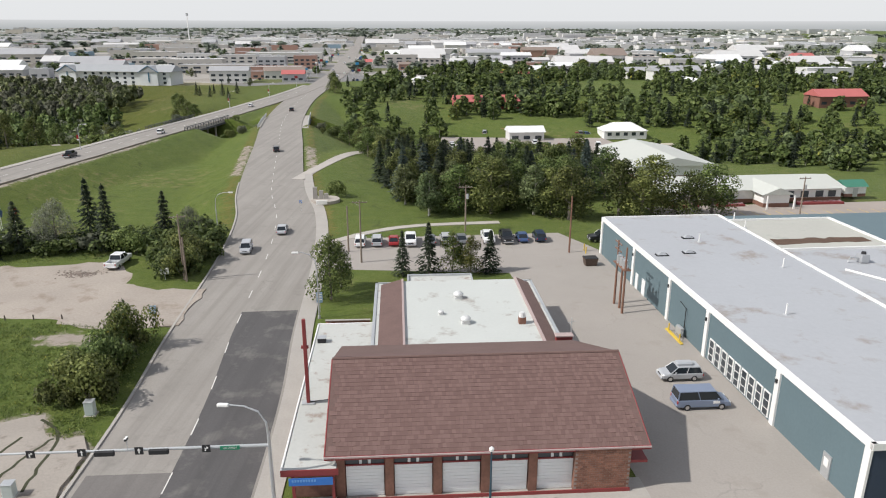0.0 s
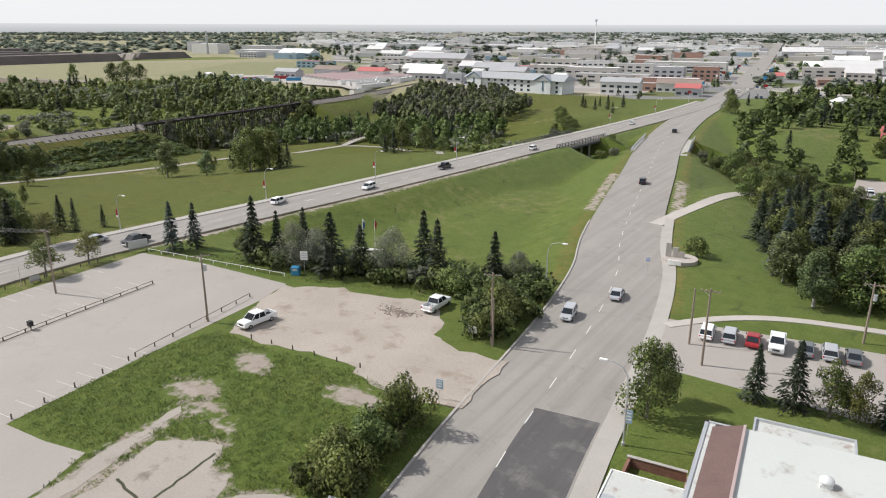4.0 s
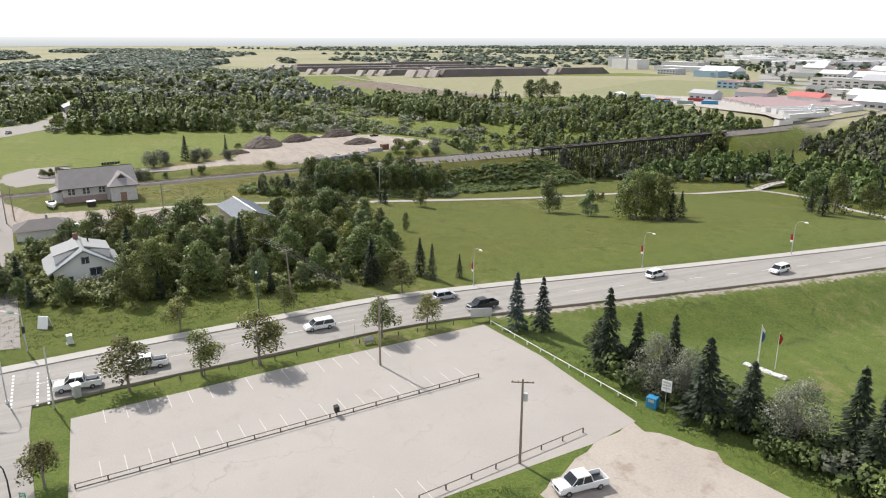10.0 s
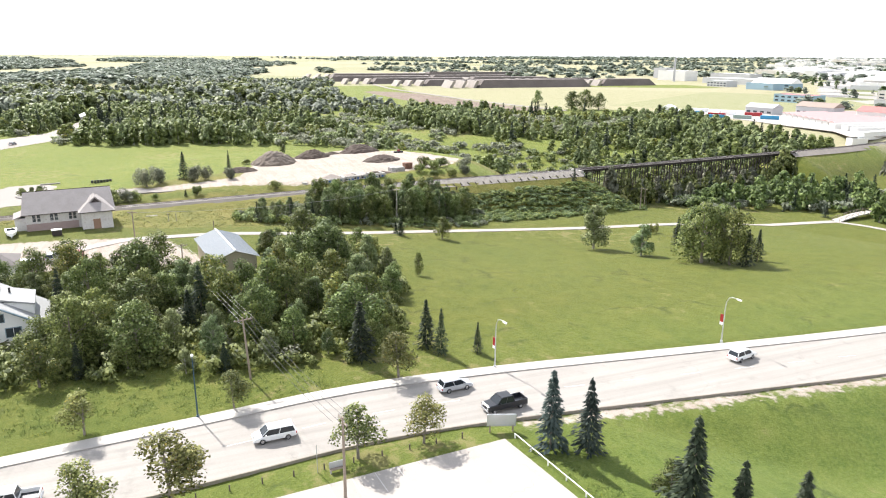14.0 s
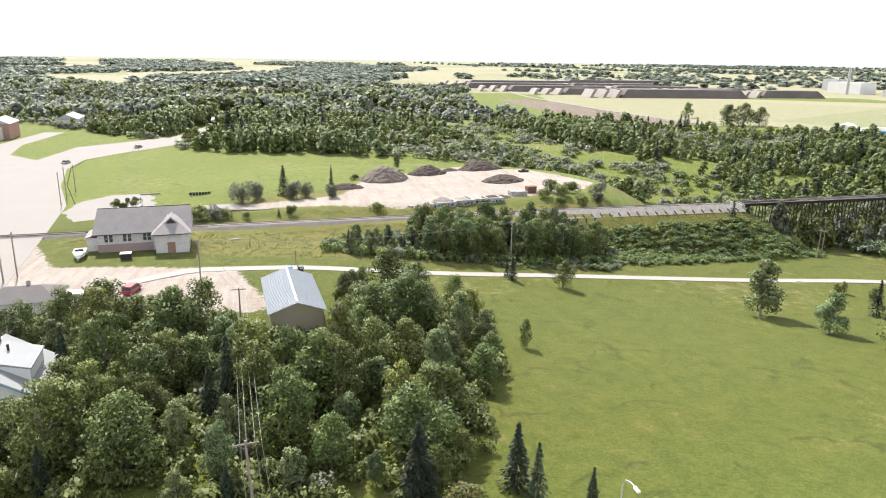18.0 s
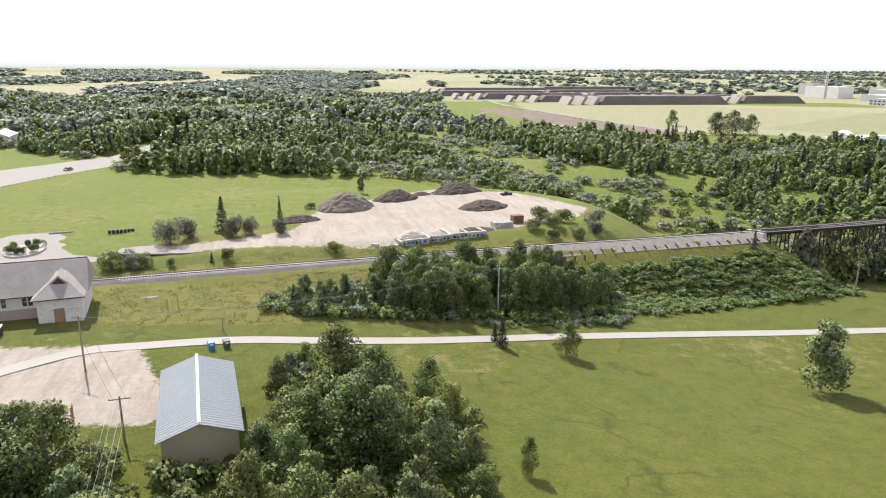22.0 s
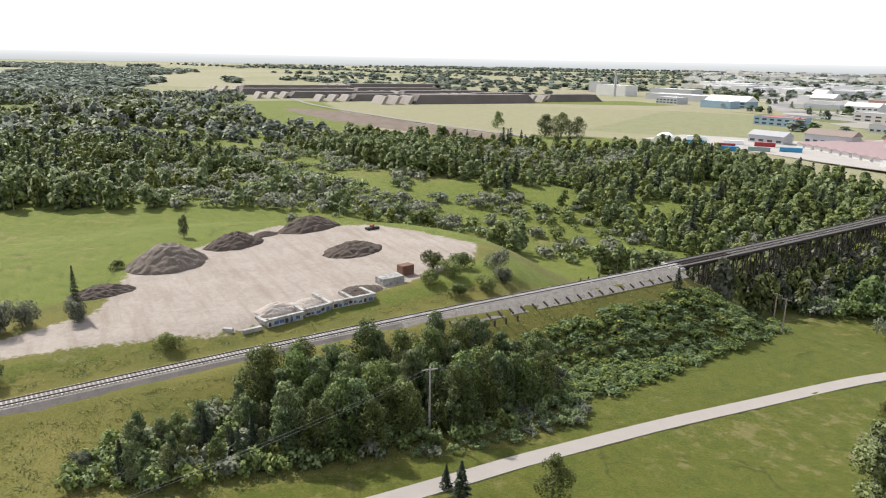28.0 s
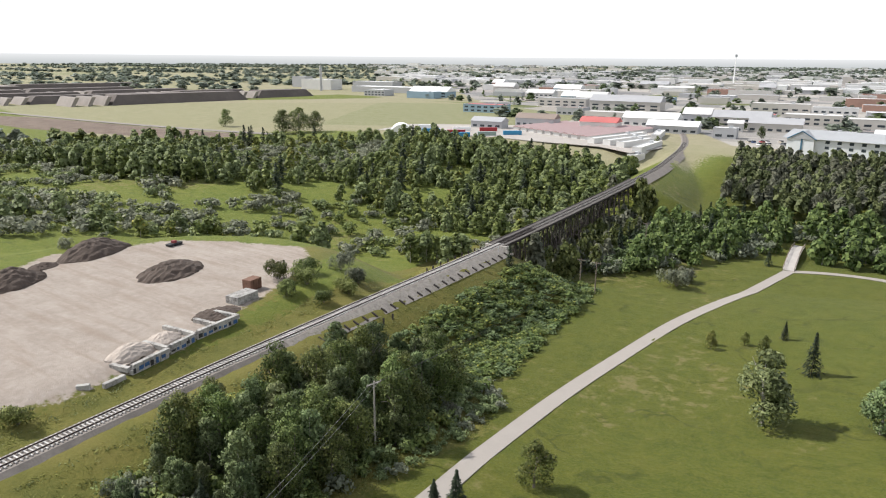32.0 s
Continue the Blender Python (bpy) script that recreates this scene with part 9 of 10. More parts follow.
# ---- the metal shed ----
METAL_ROOF = surface("ribbed_metal_roof", (0.205, 0.222, 0.24), 0.75, 0.06, 3, 0.2, metal=0.1)
RIB_METAL = surface("pale_roof_rib", (0.36, 0.38, 0.40), 0.75, 0.05, 3, 0.2)
TAN = surface("tan_siding", (0.33, 0.29, 0.20), 0.8, 0.05, 3, 0.3)
shed = thing("metal_shed", pose(-207.0, 84.2, -1.4, 0, 0, 97), "tan metal shed with a ribbed blue-grey gable roof", "shed")
part("wall", Shape().box(-4.3, -9.8, -0.6, 4.3, 9.8, 4.6), TAN, shed)
part("gable", Shape().rings([[(-4.3, -9.8, 4.6), (4.3, -9.8, 4.6), (0, -9.8, 6.1)], [(-4.3, 9.8, 4.6), (4.3, 9.8, 4.6), (0, 9.8, 6.1)]]), TAN, shed)
for sx in (-1, 1):
    sl_ = part("roof_sheet", Shape().rings([[(0, -10.2, 6.35), (sx * 4.9, -10.2, 4.6), (sx * 4.9, -10.2, 4.5), (0, -10.2, 6.2)], [(0, 10.2, 6.35), (sx * 4.9, 10.2, 4.6), (sx * 4.9, 10.2, 4.5), (0, 10.2, 6.2)]]), METAL_ROOF, shed)
    for k in range(34):
        y = -10.0 + k * 0.606
        part("rib", Shape().rings([[(0, y, 6.34), (0, y + 0.14, 6.34), (0, y + 0.07, 6.42)], [(sx * 4.9, y, 4.59), (sx * 4.9, y + 0.14, 4.59), (sx * 4.9, y + 0.07, 4.67)]]), RIB_METAL, sl_)
part("ridge_cap", Shape().tube([(0, -10.25, 6.4), (0, 10.25, 6.4)], 0.2, 6), WHITE, shed)
for y in (-10.22, 10.22):
    for sx in (-1, 1):
        part("trim", Shape().tube([(0, y, 6.28), (sx * 4.9, y, 4.55)], 0.1, 4), WHITE, shed)

# ---- the old station ----
GREY_SHAKE = surface("weathered_grey_shingle", (0.27, 0.245, 0.235), 0.95, 0.2, 4, 0.4, stain=(0.27, 0.235, 0.225))
BOARD = surface("peeling_boards", (0.56, 0.54, 0.53), 0.9, 0.14, 5, 0.8, stain=(0.40, 0.34, 0.32), stain_at=0.55)
BOARD_RED = surface("faded_red_boards", (0.33, 0.25, 0.235), 0.9, 0.15, 4, 0.6)
stn = thing("old_station", pose(-257.7, 48.5, -0.9, 0, 0, 98) @ Matrix.Diagonal((0.86, 1, 1.36, 1)), "derelict white wooden station with a grey hipped roof", "station")
# own x runs along the building, own -y faces the camera
part("wall", Shape().box(-11.5, -5.2, 0, 11.5, 5.5, 4.0), BOARD, stn)
part("lower_boarding", Shape().box(-11.55, -5.26, 0, 2.2, -5.19, 2.0), BOARD_RED, stn)
part("roof", Shape().rings([[(-12.6, -6.4, 3.9), (12.6, -6.4, 3.9), (12.6, 6.6, 3.9), (-12.6, 6.6, 3.9)], [(-11.6, -0.4, 7.4), (12.2, -0.4, 7.4), (12.2, 0.4, 7.4), (-11.6, 0.4, 7.4)]]), GREY_SHAKE, stn, "weathered grey shingle roof")
part("bay_wall", Shape().box(3.0, -8.6, 0, 11.4, -5.2, 4.0), BOARD, stn)
part("bay_roof", Shape().rings([[(2.2, -9.6, 3.9), (12.2, -9.6, 3.9), (12.2, 0, 3.95), (2.2, 0, 3.95)], [(6.2, -5.4, 5.9), (8.2, -5.4, 5.9), (8.2, -0.6, 6.5), (6.2, -0.6, 6.5)]]), GREY_SHAKE, stn)
part("gablet", Shape().rings([[(5.0, -6.6, 5.1), (9.4, -6.6, 5.1), (7.2, -6.6, 6.45)], [(5.0, -0.8, 5.1), (9.4, -0.8, 5.1), (7.2, -0.8, 6.7)]]), GREY_SHAKE, stn)
part("gablet_face", Shape().rings([[(5.7, -6.64, 5.2), (8.7, -6.64, 5.2), (7.2, -6.64, 6.15)], [(5.7, -6.6, 5.2), (8.7, -6.6, 5.2), (7.2, -6.6, 6.15)]]), TIMBER, stn)
part("boarded_door", Shape().box(6.0, -8.68, 0.2, 8.0, -8.61, 2.4), surface("brown_board", (0.27, 0.17, 0.12), 0.9), stn)
for x in (-9.4, -8.2, -4.8, -3.6, 0.2, 1.3):
    w_ = part("window", Shape().box(x - 0.42, -5.30, 2.4, x + 0.42, -5.19, 3.6), GLASS_DARK, stn)
    part("sash", Shape().box(x - 0.44, -5.33, 2.97, x + 0.44, -5.29, 3.03), BOARD, w_)
for k in range(8):
    part("siding_board", Shape().box(-11.58, -5.30, 2.05 + k * 0.24, 2.9, -5.262 + 0.0, 2.07 + k * 0.24), OFFWHITE, stn)
for k in range(9):
    part("siding_board", Shape().box(2.98, -8.63, 0.3 + k * 0.42, 11.42, -8.601, 0.33 + k * 0.42), OFFWHITE, stn)
part("eave_board", Shape().box(-12.65, -6.46, 3.78, 2.2, -6.38, 3.92), TIMBER, stn)
part("eave_board", Shape().box(2.15, -9.66, 3.78, 12.25, -9.58, 3.92), TIMBER, stn)
part("ridge_board", Shape().tube([(-11.6, 0, 7.42), (12.2, 0, 7.42)], 0.12, 5), TIMBER, stn)
part("annex", Shape().box(-14.5, -3.5, 0, -11.6, 3.5, 3.0), BOARD, stn)
part("annex_roof", Shape().rings([[(-14.9, -4, 2.9), (-11.6, -4, 3.6), (-11.6, 4, 3.6), (-14.9, 4, 2.9)], [(-14.9, -4, 3.05), (-11.6, -4, 3.75), (-11.6, 4, 3.75), (-14.9, 4, 3.05)]]), GREY_SHAKE, stn)
boat = thing("boat", pose(-247.5, 36.5, gz(-247, 36), 0, 0, 100), "small white boat on a trailer beside the station", "boat")
part("hull", Shape().rings([[(-0.3, -3.4, 0.7), (0.3, -3.4, 0.7), (0.5, -3.2, 1.5), (-0.5, -3.2, 1.5)], [(-1.0, -1, 0.6), (1.0, -1, 0.6), (1.3, -1, 1.6), (-1.3, -1, 1.6)], [(-1.0, 2.6, 0.6), (1.0, 2.6, 0.6), (1.3, 2.8, 1.5), (-1.3, 2.8, 1.5)]]), WHITE, boat)
part("trailer", Shape().tube([(0, -4.2, 0.5), (0, 2.8, 0.5)], 0.12, 5), GALV, boat)
part("windscreen", Shape().box(-0.9, -0.4, 1.6, 0.9, -0.3, 2.1), AUTO_GLASS, boat)
for o in (-1.1, 1.1):
    part("wheel", Shape().tube([(o - 0.1, 1, 0.32), (o + 0.1, 1, 0.32)], 0.32, 10), BLACK, boat)
hut = thing("tool_box_hut", pose(-245.0, 46.8, gz(-245, 46.8), 0, 0, 98), "small dark hut with a white lid", "hut")
part("body", Shape().soft_box(-1.1, -0.7, 0, 1.1, 0.7, 1.4, 0.04), TIMBER, hut)
part("lid", Shape().soft_box(-1.2, -0.85, 1.4, 1.2, 0.85, 1.55, 0.03), WHITE, hut)
vehicle("suv", "silver", -221.5, 48.6, 78, "parked in the dirt yard")
vehicle("minivan", "red", -221.5, 53.4, 80, "parked in the dirt yard")
tr = thing("flatbed_trailer", pose(-220.5, 43.5, gz(-220, 43.5), 0, 0, -15), "grey flatbed trailer in the dirt yard", "trailer")
part("bed", Shape().soft_box(-1.1, -2.6, 0.6, 1.1, 2.6, 0.75, 0.03), GALV, tr)
part("headboard", Shape().box(-1.1, 2.5, 0.75, 1.1, 2.6, 1.5), BLACK, tr)
for o in (-1.15, 1.15):
    part("wheel", Shape().tube([(o - 0.12, -0.6, 0.34), (o + 0.12, -0.6, 0.34)], 0.34, 10), BLACK, tr)
cab = thing("low_bungalow", pose(-214.5, 37.0, gz(-214, 37) - 0.2, 0, 0, 96), "low bungalow with a dark roof and chimney behind trees", "house")
part("wall", Shape().box(-6, -4, 0, 6, 4, 2.7), OFFWHITE, cab)
part("roof", Shape().rings([[(-6.6, -4.7, 2.6), (6.6, -4.7, 2.6), (6.6, 4.7, 2.6), (-6.6, 4.7, 2.6)], [(-3, -0.2, 4.4), (3, -0.2, 4.4), (3, 0.2, 4.4), (-3, 0.2, 4.4)]]), surface("dark_shingle", (0.13, 0.115, 0.11), 0.9, 0.15, 4, 0.5), cab)
part("chimney", Shape().soft_box(0.5, 0.4, 3.8, 1.1, 1.0, 5.2, 0.04), CONCRETE, cab)
for x, y, kind in ((-213, 51, "goldbush"), (-212, 55, "grey"), (-211.5, 59, "goldbush"), (-213, 62, "grey"), (-212, 47, "grey")):
    plant(kind, x, y, 3.0, 0.8, "shrubs at the edge of the dirt yard")
fen = thing("board_fence", pose(-212.2, 67.5, gz(-212, 67.5), 0, 0, 10), "reddish wooden fence panel by the dirt yard", "fence")
for k in range(14):
    part("board", Shape().box(k * 0.16 - 1.1, -0.02, 0, k * 0.16 - 0.96, 0.02, 1.8), surface("red_cedar_board", (0.24, 0.09, 0.06), 0.85, 0.2, 5, 0.6, per_object=0.3) if k == 0 else bpy.data.materials["red_cedar_board"], fen)
for x, y, bin_tint, bin_paint in ((-235.0, 82.8, "bright blue", CYAN), (-235.7, 85.2, "dark grey", DARK_STEEL)):
    bin_ob = thing("waste_bin", pose(x, y, gz(x, y), 0, 0, 20), bin_tint + " waste bin with a sloping lid beside the path", "bin", "waste bins by the path")
    part("body", Shape().rings([[(-0.42, -0.46, 0), (0.42, -0.46, 0), (0.42, 0.46, 0), (-0.42, 0.46, 0)], [(-0.5, -0.55, 1.2), (0.5, -0.55, 1.2), (0.5, 0.55, 1.2), (-0.5, 0.55, 1.2)]]), bin_paint, bin_ob)
    part("lid", Shape().rings([[(-0.54, -0.59, 1.2), (0.54, -0.59, 1.2), (0.54, 0.59, 1.2), (-0.54, 0.59, 1.2)], [(-0.5, -0.55, 1.48), (0.5, -0.55, 1.3), (0.5, 0.55, 1.3), (-0.5, 0.55, 1.48)]]), BLUE_SIGN if bin_paint is CYAN else bin_paint, bin_ob)
    part("flap", Shape().box(0.51, -0.3, 0.85, 0.56, 0.3, 1.12), WHITE, bin_ob)
for x, y, h in ((-255.4, 72.9, 2.2), (-255.2, 74.9, 2.2)):
    ob = thing("marker_post", pose(x, y, gz(x, y)), "pale wooden marker post in rough grass", "post", "marker posts in the meadow")
    part("post", Shape().soft_box(-0.1, -0.1, -0.3, 0.1, 0.1, h, 0.02), PALE_BARK, ob)
ob = thing("marker_post", pose(-243.5, 84.0, gz(-243.5, 84)), "single brown post by the path", "post")
part("post", Shape().soft_box(-0.1, -0.1, -0.3, 0.1, 0.1, 2.6, 0.02), POLE_WOOD, ob)

# ---- the wide road, the turning loop, the meadow fence ----
WIDE = surface("pale_dusty_road", (0.235, 0.21, 0.19), 0.93, 0.07, 3, 0.1)
lot("wide_road", WIDE_ROAD, WIDE, "wide pale dusty street junction", 0.05, "road", 0.0)
lot("turning_loop", [(-284, 24), (-297, 17), (-312, 18), (-322, 24), (-324, 38), (-316, 50), (-300, 54), (-291, 55), (-287, 42), (-287, 29)], WIDE, "pale gravel turning loop behind the station", 0.06, "drive", 0.3, 9)
lot("yard_track", [(-293.5, 55), (-299, 56), (-303, 82), (-299, 95), (-293, 92), (-291, 70)], WIDE, "pale gravel track leading to the yard", 0.9, "track", 0.3, 12)
bedr = thing("round_flower_bed", pose(-303, 33, 0.06), "oval planted island with shrubs in a stone rim", "planter")
part("rim", Shape().rings([[(6.2 * math.cos(q), 4.4 * math.sin(q), z) for q in (0.393 * k for k in range(16))] for z in (-0.1, 0.45)]), CONCRETE, bedr)
for k in range(7):
    plant("bush", -303 + 4.2 * math.cos(k * 1.1), 33 + 2.6 * math.sin(k * 1.1), 2.1 + 0.3 * (k % 3), 0.7, "shrubs of the round bed", z=0.4)
bk = thing("barrel_row", pose(-316.5, 52.5, gz(-316, 52) + 0.02, 0, 0, 100), "row of dark barrels along the loop", "barrels")
for k in range(7):
    part("barrel", Shape().tube([(k * 0.95 - 3, 0, 0), (k * 0.95 - 3, 0, 0.9)], 0.42, 9), BLACK, bk)
log_ = thing("log_border", pose(-322, 36, gz(-322, 36), 0, 0, 100), "long pale log lying by the loop", "log")
part("log", Shape().tube([(-3, 0, 0.25), (3, 0, 0.25)], 0.25, 8), PALE_BARK, log_)
for a, c in (((-309, 17), (-341, 5)), ((-341, 5), (-380, -5.5)), ((-380, -5.5), (-404, -6.4)), ((-404, -6.4), (-430, 6)), ((-430, 6), (-455, 22))):
    stub_row(a, c, 3.0, "short dark fence post along the meadow", "posts of the meadow fence")
for x, y, w, d, h, a, r in ((-420, -84, 40, 20, 6, 2, 2), (-470, -75, 30, 14, 6, 1, 1), (-495, -74, 20, 12, 8, 3, 1), (-380, -80, 40, 24, 6, 4, 2), (-560, 30, 22, 10, 4, 1, 1), (-600, 10, 16, 10, 4, 0, 1), (-640, 40, 16, 10, 4, 5, 3), (-700, -30, 18, 10, 4, 0, 1), (-560, -60, 24, 12, 5, 5, 1), (-640, -70, 16, 10, 4, 0, 0), (-760, 10, 16, 10, 4, 0, 2)):
    block(x, y, w, d, h, TOWN_WALLS[a], TOWN_ROOFS[r], a != 4, label="%s building at the wide street among trees" % TOWN_COLOURS[a][1], group="buildings at the wide street")
pyl = thing("gas_station_sign", pose(-290, -24, 0, 0, 0, 10), "tall white sign between two dark posts", "sign")
for o in (-1.6, 1.6):
    part("post", Shape().box(o - 0.15, -0.15, -0.3, o + 0.15, 0.15, 9), BLACK, pyl)
part("board", Shape().soft_box(-1.7, -0.2, 4.2, 1.7, 0.2, 9.2, 0.08), WHITE, pyl)
for x, y, turn in ((-395, -12, 80), (-350, -30, 85), (-445, 5, 70)):
    vehicle("sedan", "grey", x, y, turn, "driving on the wide street", 0.06)

# ---- the gravel yard ----
HEAP = surface("dark_soil", (0.085, 0.063, 0.05), 0.98, 0.35, 2.5, 0.3, bump=1.0)
HEAP_TAN = surface("grey_brown_soil", (0.155, 0.125, 0.102), 0.98, 0.35, 2.5, 0.3, bump=1.0)
SANDY = surface("pale_sand", (0.42, 0.36, 0.31), 0.98, 0.2, 2.5, 0.3, bump=0.9)


def heap(x, y, rx, ry, h, turn, mat, words, rag=0.25, seed=0):
    """A heap of loose soil with a ragged surface."""
    noise.seed_set(seed + 1)
    nv, s = 34, Shape()
    grid = []
    for j in range(nv + 1):
        row = []
        for i in range(nv + 1):
            u, v = 2 * i / nv - 1, 2 * j / nv - 1
            r = math.hypot(u, v) * (1 + 0.12 * noise.noise((u * 2, v * 2, seed)))
            z = max(0.0, 1 - r) ** 0.85 * h * 1.15
            z = min(z, h * (0.86 + 0.14 * noise.noise((u * 3, v * 3, seed + 5))))
            if z > 0.02:
                z += rag * 0.5 * (noise.noise((u * 7, v * 7, seed)) + 0.6 * noise.noise((u * 17, v * 17, seed)))
            row.append((u * rx, v * ry, max(z, -0.25) - (0.3 if r > 1 else 0)))
        grid.append(row)
    for j in range(nv):
        for i in range(nv):
            s.face((grid[j][i], grid[j][i + 1], grid[j + 1][i + 1], grid[j + 1][i]))
    return solid("soil_heap", s, mat, words, "heap", pose(x, y, gz(x, y), 0, 0, turn), "heaps in the gravel yard")


heap(-334.5, 113.5, 7.4, 9.5, 5.2, 20, HEAP_TAN, "big grey-brown soil heap with a cut face", 1.2, 1)
heap(-346.0, 131.0, 5.2, 8.0, 3.4, 20, HEAP, "dark soil heap with a soft crest", 0.9, 2)
heap(-356.0, 154.0, 5.5, 10.0, 3.6, 20, HEAP, "long dark brown soil heap", 0.9, 3)
heap(-327.5, 156.0, 5.6, 8.5, 2.5, 20, HEAP, "low lumpy dark soil heap", 0.9, 4)
heap(-319.0, 99.0, 3.6, 6.5, 1.7, 10, HEAP, "low dark heap at the yard's edge", 0.6, 5)
heap(-353, 141, 2.5, 3.5, 1.0, 10, HEAP, "small dark soil heap", 0.4, 6)
heap(-293.8, 127.0, 2.6, 4.0, 1.7, 5, SANDY, "pale sand heap in a block bay", 0.3, 7)
heap(-295.0, 133.6, 2.4, 3.0, 1.2, 5, SANDY, "low sand heap between blocks", 0.3, 8)
heap(-298, 146, 3.2, 5.0, 0.7, 5, HEAP, "dark compost heap in a block bay", 0.4, 9)
BLOCKC = surface("concrete_block", (0.36, 0.345, 0.32), 0.9, 0.2, 4, 0.5, stain=(0.17, 0.155, 0.14), stain_at=0.50, per_object=0.35)
GRAF = surface("graffiti_blue", (0.03, 0.09, 0.22), 0.7, 0.4, 2, 0.9)
block_mesh = Shape().soft_box(-0.9, -0.38, 0, 0.9, 0.38, 0.75, 0.05).mesh("block", BLOCKC)


def block_wall(a, b, courses, words, graffiti=False, far=False):
    a, b = Vector(a), Vector(b)
    L = (b - a).length
    ang = math.degrees(math.atan2((b - a).y, (b - a).x))
    ob = thing("block_wall", pose(a.x, a.y, gz((a.x + b.x) / 2, (a.y + b.y) / 2) - 0.05, 0, 0, ang), words, "block wall", "concrete block walls of the yard")
    for c in range(courses):
        for k in range(max(1, int(L / 1.82))):
            part("block", block_mesh, None, ob, at=pose(0.92 + k * 1.82 + (0.35 if c % 2 else 0), random.uniform(-0.04, 0.04), c * 0.76, 0, 0, random.uniform(-1.5, 1.5)))
    if graffiti:
        rg = np.random.default_rng(int(L * 10))
        for k in range(int(L / 1.1)):
            part("painted_mark", Shape().box(k * 1.1 + 0.2, -0.44, 0.15 + rg.uniform(0, 0.3), k * 1.1 + 0.2 + rg.uniform(0.4, 0.9), -0.40, 0.6 + rg.uniform(0, 0.5)), GRAF if k % 3 else BLACK, ob)
    return ob


block_wall((-289.8, 116.4), (-287.6, 119.0), 1, "low pale concrete block kerb")
block_wall((-287.6, 119.2), (-288.4, 123.6), 1, "row of pale concrete blocks")
block_wall((-288.4, 123.8), (-290.0, 131.2), 2, "pale concrete block wall with painted marks", True)
block_wall((-290.2, 131.4), (-291.6, 137.2), 2, "concrete block wall with dark painted marks", True)
block_wall((-291.7, 137.4), (-292.8, 146.8), 2, "concrete block wall covered in blue paint marks", True)
for a, c in (((-288.6, 123.8), (-293.2, 122.6)), ((-290.2, 131.3), (-296.5, 130.2)), ((-291.8, 137.3), (-299.5, 136.0)), ((-292.4, 142.2), (-298.5, 141.2)), ((-293, 147), (-299.2, 145.8))):
    block_wall(a, c, 1, "low side wall of a concrete block bay")
st_ = thing("block_stack", pose(-300.4, 153.8, gz(-300, 154), 0, 0, 98), "square stack of white concrete blocks", "block stack")
for c in range(2):
    for i in range(3):
        for j in range(4):
            part("block", block_mesh, None, st_, at=pose(-2 + i * 1.84, -1.2 + j * 0.8, c * 0.76))
rb = thing("rusty_container", pose(-304.6, 159.4, gz(-304.6, 159.4), 0, 0, 100), "rusty brown steel bin beside shrubs", "container")
part("box", Shape().soft_box(-1.6, -1.1, 0, 1.6, 1.1, 2.2, 0.05), surface("rust", (0.17, 0.09, 0.06), 0.9, 0.35, 3, 0.8), rb)
for k in range(5):
    part("rib", Shape().box(-1.5 + k * 0.72, -1.18, 0.1, -1.38 + k * 0.72, -1.11, 2.1), bpy.data.materials["rust"], rb)
dz = thing("flat_machine", pose(-347.0, 169.5, gz(-347, 169.5), 0, 0, 100), "low dark machine frame at the yard's rim", "machine")
part("frame", Shape().soft_box(-2.0, -0.8, 0.3, 2.0, 0.8, 0.7, 0.06), BLACK, dz)
part("seat_box", Shape().soft_box(-0.5, -0.5, 0.7, 0.5, 0.5, 1.3, 0.06), RED, dz)
for o in (-1.5, 0, 1.5):
    part("wheel", Shape().tube([(o, -0.9, 0.35), (o, 0.9, 0.35)], 0.35, 10), BLACK, dz)
pl = thing("plank_pair", pose(-262.5, 68.5, gz(-262.5, 68.5), 0, 0, 98), "two pale planks lying in the grass", "planks")
for o in (0, 0.5):
    part("plank", Shape().soft_box(-1.6, o - 0.15, 0.02, 1.6, o + 0.15, 0.14, 0.02), PALE_BARK, pl)
sign_post(-283.8, 219.5, 2.0, 0.5, 0.6, WHITE, "small white railway marker sign", 90, False)
sign_post(-285.8, 226.5, 1.6, 0.4, 0.5, WHITE, "small white bridge marker sign", 90, False)
patch_ = thing("rubble_patch", pose(-59.5, 111.5, 0.02), "patch of broken rubble on the gravel lot", "rubble")
rg = np.random.default_rng(71)
rub = Shape()
for k in range(260):
    x, y, r = rg.normal(0, 1.6), rg.normal(0, 0.8), rg.uniform(0.05, 0.15)
    rub.soft_box(x - r, y - r, -0.02, x + r, y + r, r * 0.6, r * 0.3)
part("rubble", rub, surface("rubble_stone", (0.20, 0.16, 0.135), 0.95, 0.3, 4, 1), patch_, kind="stuff")

# ---- storage yard, mill and log decks ----
RED_ROOF = surface("faded_red_roof", (0.42, 0.30, 0.29), 0.7, 0.08, 2, 0.2)
lot("storage_yard", [(-333, 430), (-358, 446), (-394, 446), (-430, 450), (-520, 440), (-530, 490), (-448, 545), (-455, 630), (-412, 650), (-376, 575), (-352, 530), (-328, 462)], surface("pale_yard_gravel", (0.36, 0.33, 0.30), 0.95, 0.1, 2, 0.1), "pale gravel storage yard", gz(-400, 480) + 0.25, "yard")
for k in range(9):
    block(-374 - k * 8.2, 512 + k * 2.0, 84 - k * 3, 4.6, 2.6, TOWN_WALLS[0], RED_ROOF, True, turn=82, windows=False, label="long storage row with a faded red roof", group="storage rows", name="storage_row", category="storage shed")
